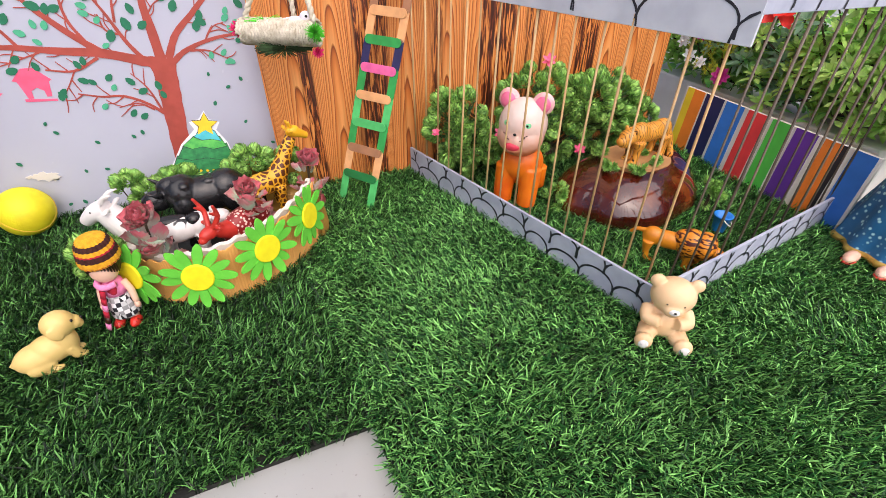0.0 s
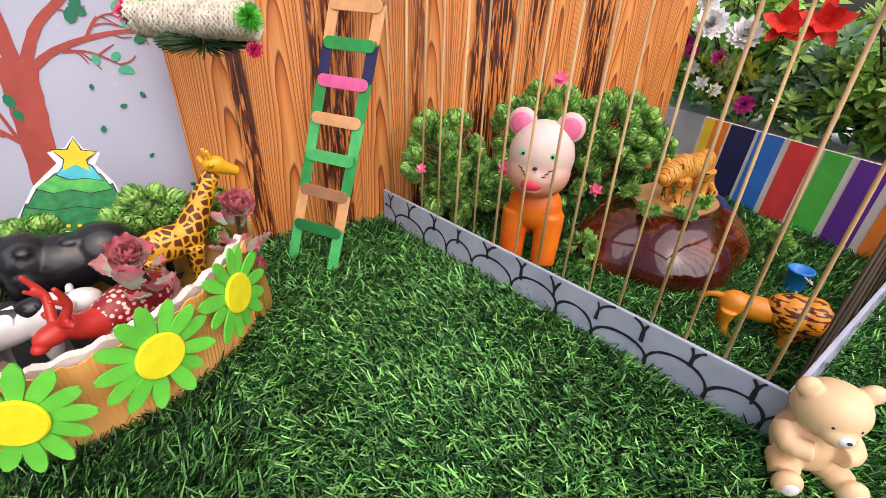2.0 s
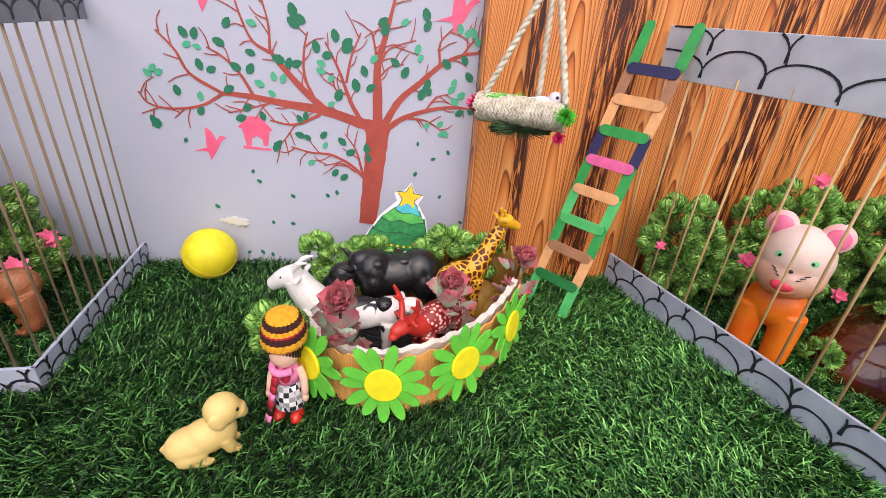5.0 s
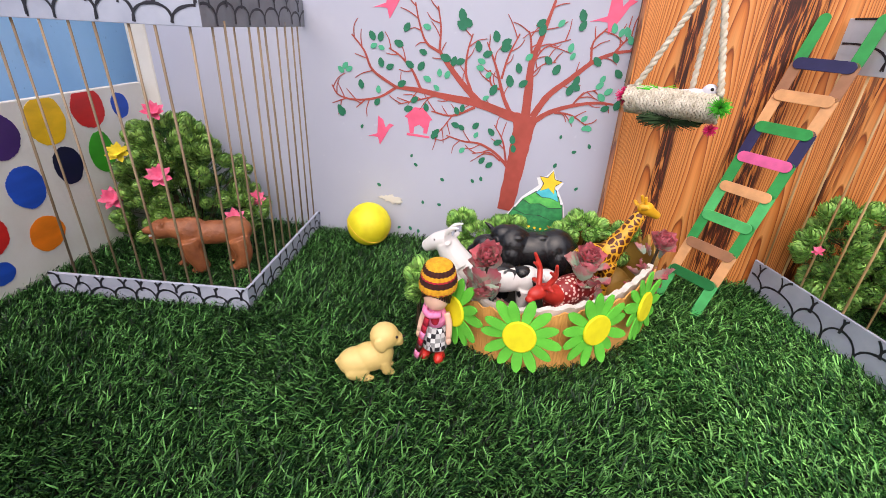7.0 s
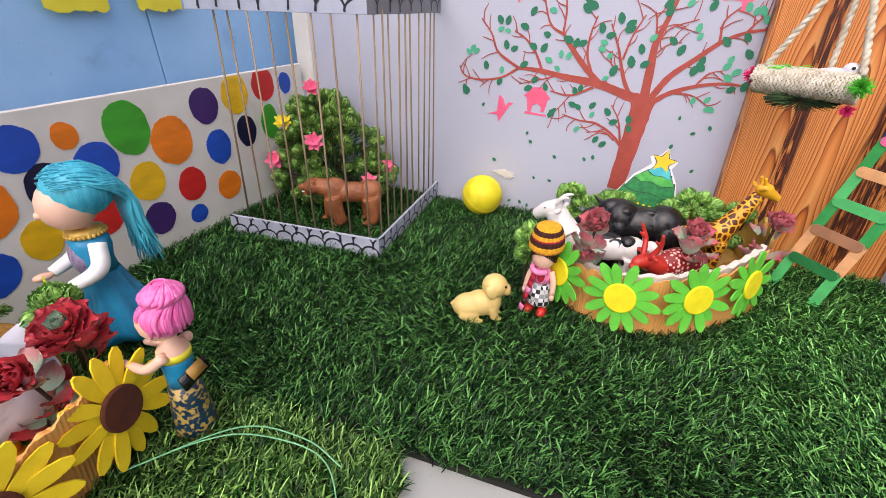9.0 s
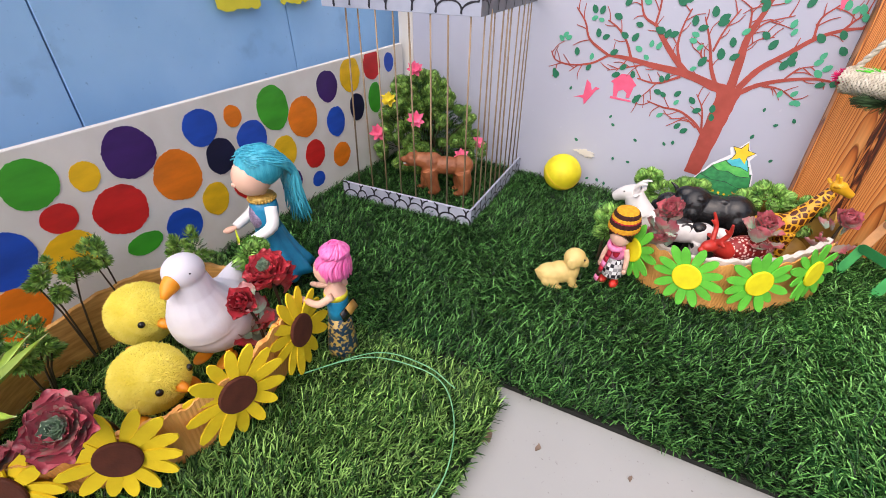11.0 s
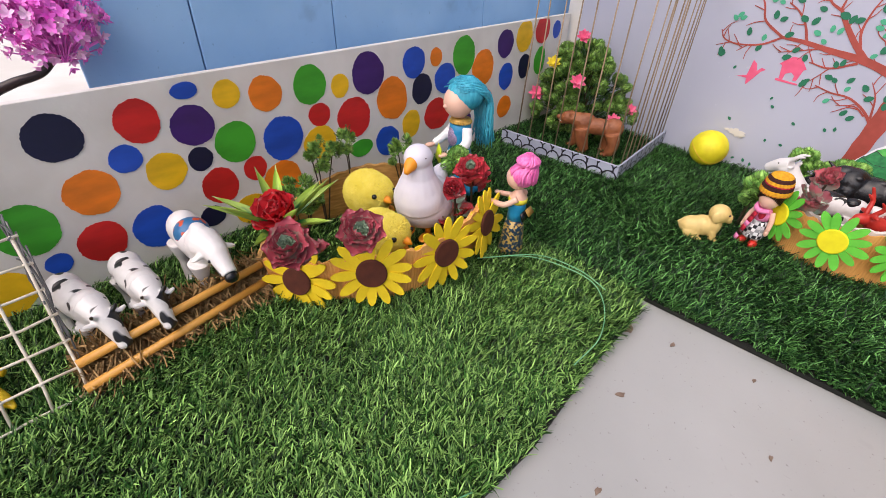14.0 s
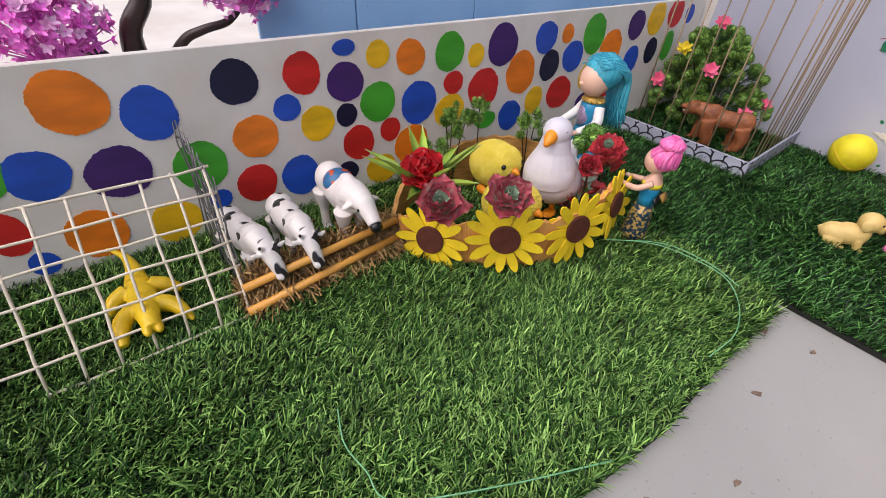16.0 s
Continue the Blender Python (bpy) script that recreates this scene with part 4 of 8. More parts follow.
def legs(length, xs, half, r0, r1, z1, foot=0.5):
    """Four straight legs with feet."""
    out = []
    for i, x in enumerate(xs):
        for sgn in (-1, 1):
            dx = 0.35 * sgn * (1 if i else -1)
            out.append(("t", [(x, half * sgn, z1), (x + dx * 0.4 - 0.15, half * sgn, z1 * 0.5), (x + dx, half * sgn, 0.25)], [r0, r1, r1]))
            out.append(("b", (x + dx + foot * 0.5, half * sgn, 0.3), (foot, r1 * 1.15, 0.32)))
    return out


# ---- the large cage's animals ----
lion = figure("toy_lion", "orange yellow plastic toy lion with a dark streaked mane", at(0.538, 0.450, -52, -0.006, 0.85), [
    ("b", (-1.6, 0, 4.4), (3.4, 1.35, 1.5)), ("b", (-4.0, 0, 4.4), (1.6, 1.35, 1.6)), ("b", (1.6, 0, 4.6), (2.0, 1.4, 1.7)),
    ("b", (5.0, 0, 4.3), (1.6, 1.1, 1.1)), ("b", (6.3, 0, 3.9), (0.9, 0.75, 0.65)),
    ("t", [(-5.2, 0, 5.0), (-6.6, 0.1, 4.8), (-7.5, 0.3, 3.8)], [0.42, 0.33, 0.3])] + legs(4, (-4.3, 2.2), 0.85, 1.0, 0.5, 3.8, 0.8), M_LION)
mane = part("mane", lumps([("b", (1.7, 0, 4.8), (2.3, 2.2, 2.5)), ("b", (3.5, 0, 5.0), (1.9, 2.2, 2.4)), ("b", (2.2, 0, 3.0), (1.7, 1.5, 1.8)), ("b", (0.6, 0, 5.4), (1.6, 1.5, 1.6))]), M_MANE, lion, "streaked dark brown mane")
fuse(mane, 0.0013)
eyes(lion, [(5.6, 0.8, 4.9), (5.6, -0.8, 4.9)], 0.14)

tiger = figure("toy_tiger", "ochre plastic toy tiger with black stripes standing on the rock", at(0.617, 0.636, 190, 0.062, 0.98), [
    ("b", (-1.0, 0, 4.6), (3.6, 1.5, 1.6)), ("b", (-3.7, 0, 4.7), (1.7, 1.45, 1.7)), ("b", (1.9, 0, 4.9), (1.9, 1.5, 1.8)), ("b", (3.2, 0, 4.9), (1.5, 1.3, 1.4)),
    ("b", (4.5, 0, 4.7), (1.55, 1.35, 1.3)), ("b", (5.7, 0, 4.2), (0.9, 0.95, 0.8)), ("b", (5.4, 0, 3.6), (0.8, 0.8, 0.5)), ("b", (4.0, 1.0, 5.8), (0.3, 0.45, 0.5)), ("b", (4.0, -1.0, 5.8), (0.3, 0.45, 0.5)),
    ("t", [(-5.0, 0, 4.6), (-6.2, 0.3, 3.0), (-6.6, 0.6, 1.2), (-5.6, 1.6, 0.6), (-4.4, 2.4, 0.7)], [0.5, 0.48, 0.5, 0.55, 0.5])] + legs(4, (-3.7, 2.5), 0.95, 1.1, 0.6, 3.8, 0.85), M_TIGER)
eyes(tiger, [(5.35, 0.55, 5.4), (5.35, -0.55, 5.4)], 0.13)

mouse = figure("squeaky_toy", "orange vinyl squeaky toy with large white head and pink ears", at(0.424, 0.690, -136, -0.006, 1.08), [
    ("b", (-1.5, 0, 5.6), (3.4, 2.8, 2.8)), ("b", (1.4, 0, 7.0), (2.5, 3.0, 2.9)), ("b", (-4.0, 0, 4.2), (2.2, 2.3, 2.4)),
    ("t", [(1.8, -1.7, 6.4), (2.2, -1.9, 3.4), (2.6, -1.9, 0.6)], [1.8, 1.5, 1.4]), ("t", [(1.8, 1.7, 6.4), (2.2, 1.9, 3.4), (2.6, 1.9, 0.6)], [1.8, 1.5, 1.4]),
    ("t", [(-4.2, -1.6, 4.2), (-4.2, -1.8, 0.6)], [1.4, 1.1]), ("t", [(-4.2, 1.6, 4.2), (-4.2, 1.8, 0.6)], [1.4, 1.1])], M_ORANGE_TOY, 0.0016)
fuse(part("head", lumps([("b", (2.2, 0, 13.0), (3.5, 3.4, 3.7)), ("b", (2.9, 0, 11.6), (3.0, 3.3, 2.9)), ("b", (5.2, 0, 11.5), (0.9, 1.5, 1.2)), ("b", (5.2, -0.2, 10.4), (0.9, 1.1, 0.5))]), M_FACE_W, mouse, "white airbrushed vinyl head"), 0.0016)
for sgn in (-1, 1):
    ear = part("ear", lumps([("b", (1.8, 2.4 * sgn, 16.1), (0.7, 1.5, 1.55), (sgn * -20, 0, 0))]), M_EAR, mouse)
    part("inner_ear", lumps([("b", (2.3, 2.45 * sgn, 16.1), (0.42, 1.08, 1.12), (sgn * -20, 0, 0))]), M_PINK_TOY, ear, "pink inner ear")
    part("eye", lumps([("b", (5.04, 1.42 * sgn, 13.95), (0.2, 0.58, 0.52), (0, -15, 25 * sgn))]), M_GREEN_EYE, mouse, "green painted eye")
    part("pupil", lumps([("b", (5.2, 1.40 * sgn, 13.93), (0.12, 0.2, 0.19))]), M_EYE, mouse)
part("nose", lumps([("b", (5.85, 0, 12.75), (0.2, 0.24, 0.18))]), M_EYE, mouse)
part("mouth", lumps([("b", (5.72, -0.2, 11.0), (0.55, 1.05, 0.7))]), M_MOUTH, mouse, "pink open mouth")
for sgn in (-1, 1):
    for k in range(3):
        part("whisker", lumps([("t", [(5.95 - 0.12 * k, sgn * (0.75 + 0.25 * k), 12.0 + 0.28 * k), (5.75 - 0.1 * k, sgn * (1.1 + 0.3 * k), 12.05 + 0.34 * k)], [0.06, 0.05])]), M_EYE, mouse)

# resin rock under the tiger
def resin_rock():
    m, nodes, links, p = base_mat("glossy_brown_resin", 0.07, coat=0.6)
    tc, nz = nodes.new("ShaderNodeTexCoord"), nodes.new("ShaderNodeTexNoise")
    nz.inputs["Scale"].default_value, nz.inputs["Detail"].default_value = 14, 5
    r = ramp(nodes, (0.3, rgb("260b07")), (0.55, rgb("4c180c")), (0.74, rgb("8e4a20")))
    links.new(tc.outputs["Object"], nz.inputs["Vector"])
    links.new(nz.outputs["Fac"], r.inputs["Fac"])
    links.new(r.outputs["Color"], p.inputs["Base Color"])
    add_bump(nodes, links, p, tc.outputs["Object"], 22, 0.25, 0.004)
    return m


M_RESIN = resin_rock()
M_CUTWOOD = mat("pale_cut_wood", rgb("b98c5c"), rgb("a4764a"), 0.55, 35, 0.2)
rock = thing("rock_mound", "glossy dark brown resin mound with a pale cut top", "rock", pose(0.612, 0.640, -0.010, 0, 0, 15))
bm = bmesh.new()
rings = []
for h, s in ((0.0, 1.0), (0.012, 1.03), (0.03, 0.98), (0.046, 0.86), (0.058, 0.72), (0.066, 0.58), (0.069, 0.5)):
    ring = []
    for k in range(40):
        a = 2 * math.pi * k / 40
        w = 1 + 0.05 * math.sin(3 * a + 1) + 0.035 * math.sin(5 * a + 30 * h) + 0.02 * math.sin(9 * a)
        ring.append(bm.verts.new((0.138 * s * w * math.cos(a), 0.100 * s * w * math.sin(a), h * 1.04 + 0.004 * math.cos(a))))
    rings.append(ring)
for r0, r1 in zip(rings, rings[1:]):
    for k in range(40):
        bm.faces.new((r0[k], r0[(k + 1) % 40], r1[(k + 1) % 40], r1[k]))
bm.faces.new(rings[-1])
bm.faces.new(rings[0][::-1])
part("mound", bm, M_RESIN, rock)
bm = bmesh.new()
top_ring = []
for z in (0.0645, 0.0745):
    top_ring.append([bm.verts.new((0.062 * (1 + 0.06 * math.sin(3 * a) + 0.04 * math.sin(7 * a)) * math.cos(a) + 0.002, 0.050 * (1 + 0.05 * math.sin(4 * a)) * math.sin(a), z)) for a in (2 * math.pi * k / 36 for k in range(36))])
for k in range(36):
    bm.faces.new((top_ring[0][k], top_ring[0][(k + 1) % 36], top_ring[1][(k + 1) % 36], top_ring[1][k]))
bm.faces.new(top_ring[1])
bm.faces.new(top_ring[0][::-1])
part("cut_top", bm, M_CUTWOOD, rock, "pale tan cut top", smooth=False)

pail = thing("toy_pail", "small blue plastic toy pail lying on the grass", "bucket", pose(0.668, 0.492, -0.004, 0, 0, 40))
bm = bmesh.new()
lathe(bm, [(0.009, 0), (0.0095, 0.002), (0.0125, 0.026), (0.0142, 0.0265), (0.0142, 0.0285), (0.0118, 0.0285), (0.0085, 0.003)], sides=20)
part("tub", bm, M_PAIL, pail)
bm = bmesh.new()
tube(bm, [(0.0140 * math.cos(a), -0.0148 * abs(math.sin(a)) - 0.001, 0.026 - 0.013 * math.sin(a)) for a in (math.pi * k / 10 for k in range(11))], 0.0009, 6)
part("handle", bm, M_WHITE_TOY, pail, "white handle")

# ---- toys on the open grass ----
teddy = figure("toy_bear", "cream vinyl toy bear sitting at the cage corner", at(0.428, 0.350, -126, -0.008, 0.95), [
    ("b", (-0.6, 0, 2.5), (2.2, 2.3, 2.6)), ("b", (-0.2, 0, 6.4), (2.25, 2.5, 2.2)), ("b", (1.4, 0, 5.6), (1.05, 1.25, 0.95)),
    ("b", (-0.3, 2.1, 8.1), (0.55, 0.85, 0.85)), ("b", (-0.3, -2.1, 8.1), (0.55, 0.85, 0.85)),
    ("t", [(-0.4, 2.0, 4.0), (0.9, 2.2, 3.4), (1.7, 0.9, 3.6)], [0.9, 0.85, 0.75]), ("t", [(-0.4, -2.0, 4.0), (0.9, -2.2, 3.4), (1.7, -0.9, 3.6)], [0.9, 0.85, 0.75]),
    ("t", [(0.2, 1.4, 1.2), (2.0, 2.1, 1.0)], [1.25, 1.0]), ("t", [(0.2, -1.4, 1.2), (2.0, -2.1, 1.0)], [1.25, 1.0]),
    ("b", (2.7, 2.2, 1.1), (0.75, 1.05, 1.15)), ("b", (2.7, -2.2, 1.1), (0.75, 1.05, 1.15))], M_BEAR, 0.0013, "small toys", 3)
eyes(teddy, [(1.8, 0.9, 6.5), (1.8, -0.9, 6.5)], 0.14)
part("muzzle", lumps([("b", (2.15, 0, 5.75), (0.45, 0.6, 0.42))]), M_WHITE_TOY, teddy, "white muzzle")
part("nose", lumps([("b", (2.58, 0, 5.95), (0.12, 0.18, 0.12))]), M_EYE, teddy)
for sgn in (-1, 1):
    part("foot_pad", lumps([("b", (3.25, 2.25 * sgn, 1.1), (0.3, 0.6, 0.65))]), M_WHITE_TOY, teddy, "white foot pad")

puppy = figure("toy_puppy", "beige vinyl toy puppy sitting on the grass", at(-0.211, 0.543, 22, -0.006, 1.06), [
    ("b", (-1.6, 0, 1.6), (2.0, 1.4, 1.55)), ("b", (-0.4, 0, 2.0), (1.9, 1.35, 1.6)), ("b", (0.8, 0, 2.4), (1.2, 1.2, 1.9)), ("b", (1.1, 0, 4.4), (1.45, 1.35, 1.4)), ("b", (2.2, 0, 4.0), (0.75, 0.85, 0.7)), ("b", (2.5, 0, 3.6), (0.5, 0.6, 0.4)),
    ("b", (0.6, 1.2, 4.1), (0.6, 0.22, 0.85), (0, -25, 0)), ("b", (0.6, -1.2, 4.1), (0.6, 0.22, 0.85), (0, -25, 0)),
    ("t", [(0.9, 0.6, 1.8), (1.3, 0.65, 0.35)], [0.65, 0.5]), ("t", [(0.9, -0.6, 1.8), (1.3, -0.65, 0.35)], [0.65, 0.5]), ("b", (1.6, 0.65, 0.3), (0.5, 0.42, 0.3)), ("b", (1.6, -0.65, 0.3), (0.5, 0.42, 0.3)),
    ("b", (-1.7, 1.0, 0.9), (1.2, 0.5, 0.9)), ("b", (-1.7, -1.0, 0.9), (1.2, 0.5, 0.9)), ("b", (-0.9, 1.2, 0.3), (0.9, 0.4, 0.3)), ("b", (-0.9, -1.2, 0.3), (0.9, 0.4, 0.3)), ("t", [(-3.2, 0, 1.4), (-3.7, 0.2, 1.9)], [0.4, 0.25])], M_PUPPY, 0.0011, "small toys", 3)
eyes(puppy, [(2.2, 0.8, 4.7), (2.2, -0.8, 4.7)], 0.16)
eyes(puppy, [(2.95, 0, 4.15)], 0.17)

toy_ball = thing("toy_ball", "yellow toy ball with a faded orange line against the wall", "ball", pose(-0.318, 0.848, 0.029, 20, 12, 0))
bm = bmesh.new()
ball(bm, (0, 0, 0), 0.0362, u=40, v=24)
part("shell", bm, M_BALL, toy_ball)
bm = bmesh.new()
tube(bm, [(0.0362 * math.cos(a) * math.cos(0.25 * math.sin(2 * a)), 0.0362 * math.sin(a) * math.cos(0.25 * math.sin(2 * a)), 0.0362 * math.sin(0.25 * math.sin(2 * a))) for a in (2 * math.pi * k / 48 for k in range(49))], 0.0007, 6, cap=False)
part("seam_line", bm, M_BALL_LINE, toy_ball, "faded orange seam line")

# ---- the small cage ----
cub = figure("toy_bear_figure", "brown plastic toy bear walking inside the small cage", at(-0.512, 0.706, 206), [
    ("b", (-0.8, 0, 5.7), (3.8, 1.7, 1.75)), ("b", (2.2, 0, 6.1), (2.1, 1.8, 2.1)), ("b", (1.8, 0, 7.2), (1.6, 1.0, 1.0)), ("b", (-3.8, 0, 5.8), (2.2, 1.8, 2.1)), ("t", [(2.6, 0, 6.3), (4.4, 0, 6.7), (5.4, 0, 6.7)], [1.7, 1.4, 1.2]),
    ("b", (5.6, 0, 6.7), (1.6, 1.4, 1.4)), ("b", (7.1, 0, 6.6), (1.1, 0.75, 0.6)), ("b", (6.7, 0, 5.5), (0.9, 0.55, 0.3)), ("b", (5.2, 0.95, 7.7), (0.3, 0.42, 0.45)), ("b", (5.2, -0.95, 7.7), (0.3, 0.42, 0.45)),
    ("t", [(2.4, 1.1, 5.2), (1.8, 1.3, 2.6), (1.0, 1.3, 0.6)], [1.55, 1.25, 1.0]), ("t", [(2.4, -1.1, 5.2), (3.2, -1.3, 2.6), (3.4, -1.3, 0.6)], [1.55, 1.25, 1.0]),
    ("t", [(-4.0, 1.1, 5.0), (-4.6, 1.3, 2.6), (-4.0, 1.3, 0.6)], [1.55, 1.25, 1.0]), ("t", [(-4.0, -1.1, 5.0), (-3.2, -1.3, 2.6), (-3.6, -1.3, 0.6)], [1.55, 1.25, 1.0]),
    ("b", (1.6, 1.3, 0.45), (1.2, 0.85, 0.45)), ("b", (4.0, -1.3, 0.45), (1.2, 0.85, 0.45)), ("b", (-3.4, 1.3, 0.45), (1.2, 0.85, 0.45)), ("b", (-3.0, -1.3, 0.45), (1.2, 0.85, 0.45))], M_CUB, 0.0014, smooth=12)
eyes(cub, [(6.4, 0.75, 7.2), (6.4, -0.75, 7.2)], 0.15)
part("teeth", lumps([("b", (7.2, 0, 5.85), (0.35, 0.45, 0.14))]), M_WHITE_TOY, cub, "white bared teeth")

# ---- animals in the daisy planter ----
bull = figure("toy_bull", "black glossy plastic toy bull in the daisy planter", at(-0.056, 0.716, 186, 0.004, 0.95), [
    ("b", (-0.4, 0, 7.9), (4.4, 2.6, 2.7)), ("b", (2.4, 0, 8.7), (2.7, 2.5, 2.6)), ("b", (3.6, 0, 9.9), (1.9, 1.3, 1.4)), ("b", (-3.2, 0, 8.2), (2.9, 2.6, 2.9)), ("b", (-1.2, 0.9, 10.2), (1.0, 0.7, 0.5)), ("b", (0.6, -1.0, 10.0), (0.9, 0.6, 0.5)), ("b", (-3.0, -1.1, 10.3), (1.2, 0.7, 0.5)), ("b", (2.0, 1.4, 10.2), (0.8, 0.8, 0.6)), ("b", (-5.0, 0, 7.2), (1.9, 2.2, 2.4)), ("b", (2.6, 1.7, 7.4), (1.5, 1.2, 1.9)), ("b", (2.6, -1.7, 7.4), (1.5, 1.2, 1.9)), ("b", (-3.8, 1.8, 7.2), (1.6, 1.2, 2.0)), ("b", (-3.8, -1.8, 7.2), (1.6, 1.2, 2.0)),
    ("b", (5.8, 0, 8.2), (2.0, 1.4, 1.5)), ("b", (7.3, 0, 7.2), (1.2, 1.0, 1.0)), ("t", [(5.0, 1.1, 9.4), (5.4, 2.2, 9.9), (6.4, 2.4, 10.6)], [0.4, 0.35, 0.12]), ("t", [(5.0, -1.1, 9.4), (5.4, -2.2, 9.9), (6.4, -2.4, 10.6)], [0.4, 0.35, 0.12]),
    ("t", [(-7.0, 0, 8.4), (-7.8, 0.2, 6.5), (-7.8, 0.2, 4.5)], [0.4, 0.3, 0.4])] + legs(6, (-4.8, 2.8), 1.2, 1.4, 0.75, 7.0, 0.9), M_BLACK_TOY, 0.0015)
goat = figure("toy_goat", "white plastic toy goat in the daisy planter", at(-0.139, 0.676, 168, -0.002, 0.86), [
    ("b", (-2.0, 0, 7.2), (3.6, 2.0, 2.2)), ("b", (0.6, 0, 7.6), (2.2, 1.9, 2.2)), ("t", [(0.2, 0, 7.8), (1.6, 0, 9.6), (2.6, 0, 11.2)], [2.3, 1.9, 1.6]), ("t", [(2.2, 0, 11.6), (4.0, 0, 10.9), (5.8, 0, 9.6)], [1.5, 1.3, 0.85]),
    ("t", [(2.4, 0.6, 12.6), (1.6, 0.8, 13.6), (0.4, 1.0, 14.0)], [0.4, 0.32, 0.14]), ("t", [(2.4, -0.6, 12.6), (1.6, -0.8, 13.6), (0.4, -1.0, 14.0)], [0.4, 0.32, 0.14]), ("b", (1.6, 1.7, 11.8), (0.4, 0.9, 0.3)), ("b", (1.6, -1.7, 11.8), (0.4, 0.9, 0.3))]
    + legs(6, (-4.0, 0.2), 0.9, 0.9, 0.45, 6.6, 0.5), M_WHITE_TOY, 0.0013)
eyes(goat, [(3.9, 1.15, 11.6), (3.9, -1.15, 11.6)], 0.15)
calf = figure("toy_cow", "white plastic toy cow with a black back in the daisy planter", at(-0.078, 0.650, 10, 0.0), [
    ("b", (-1.0, 0, 7.0), (3.4, 1.6, 1.7)), ("b", (2.0, 0, 7.0), (1.8, 1.5, 1.7)), ("b", (4.2, 0, 7.4), (1.4, 0.95, 1.0)), ("b", (5.2, 0, 6.7), (0.8, 0.7, 0.65)), ("b", (3.6, 1.3, 8.0), (0.3, 0.7, 0.3)), ("b", (3.6, -1.3, 8.0), (0.3, 0.7, 0.3))]
    + legs(6, (-3.2, 1.8), 0.9, 0.95, 0.5, 6.2, 0.6), M_COW, 0.0013)
fuse(part("black_back", lumps([("b", (-1.4, 0.2, 7.85), (2.5, 1.25, 1.05)), ("b", (1.4, -0.3, 8.0), (1.1, 0.9, 0.85))]), M_BLACK_TOY, calf, "glossy black painted back"), 0.0013)
deer = figure("toy_deer", "dark red plastic toy deer with white spots", at(-0.012, 0.645, 222, 0.0), [
    ("b", (-0.6, 0, 6.6), (3.2, 1.7, 1.9)), ("b", (-2.8, 0, 6.6), (1.6, 1.5, 1.8))] + legs(6, (-2.6, 1.6), 0.9, 0.9, 0.42, 5.8, 0.5), M_DEER, 0.0013)
head = part("head", lumps([("t", [(1.6, 0, 6.6), (3.0, 0, 7.2), (3.8, 0, 7.9)], [1.3, 1.0, 0.85]), ("b", (4.6, 0, 7.7), (1.3, 0.8, 0.8)), ("b", (5.6, 0, 7.2), (0.6, 0.5, 0.45)), ("b", (4.0, 1.1, 8.5), (0.3, 0.65, 0.3)), ("b", (4.0, -1.1, 8.5), (0.3, 0.65, 0.3)),
    ("t", [(4.1, 0.5, 8.4), (3.6, 1.2, 10.0), (4.2, 1.7, 11.8)], [0.35, 0.3, 0.18]), ("t", [(3.6, 1.2, 10.0), (4.6, 1.3, 10.9)], [0.26, 0.14]), ("t", [(4.1, -0.5, 8.4), (3.6, -1.2, 10.0), (4.2, -1.7, 11.8)], [0.35, 0.3, 0.18]), ("t", [(3.6, -1.2, 10.0), (4.6, -1.3, 10.9)], [0.26, 0.14])]), M_DEER_RED, deer, "bright red head with antlers")
fuse(head, 0.0011, 2)
giraffe = figure("toy_giraffe", "yellow plastic toy giraffe with brown patches", at(0.026, 0.712, 22, 0.0, 1.04), [
    ("b", (-0.4, 0, 8.0), (2.9, 1.4, 1.6)), ("b", (1.6, 0, 8.4), (1.5, 1.3, 1.6)), ("t", [(1.9, 0, 8.8), (3.3, 0, 11.0), (4.7, 0, 13.3)], [1.35, 0.95, 0.72])] + legs(7, (-2.0, 1.6), 0.85, 0.8, 0.45, 7.4, 0.5), M_GIRAFFE, 0.0012)
fuse(part("head", lumps([("b", (5.1, 0, 14.0), (1.0, 0.75, 0.75)), ("t", [(5.2, 0, 13.9), (6.3, 0, 13.3), (7.0, 0, 12.9)], [0.75, 0.55, 0.45]), ("t", [(4.8, 0.32, 14.5), (4.5, 0.38, 15.5)], [0.18, 0.2]), ("t", [(4.8, -0.32, 14.5), (4.5, -0.38, 15.5)], [0.18, 0.2]), ("b", (4.4, 0.95, 14.3), (0.28, 0.6, 0.2), (25, 0, 0)), ("b", (4.4, -0.95, 14.3), (0.28, 0.6, 0.2), (-25, 0, 0))]), M_GIR_PLAIN, giraffe, "plain yellow head"), 0.001, 2)

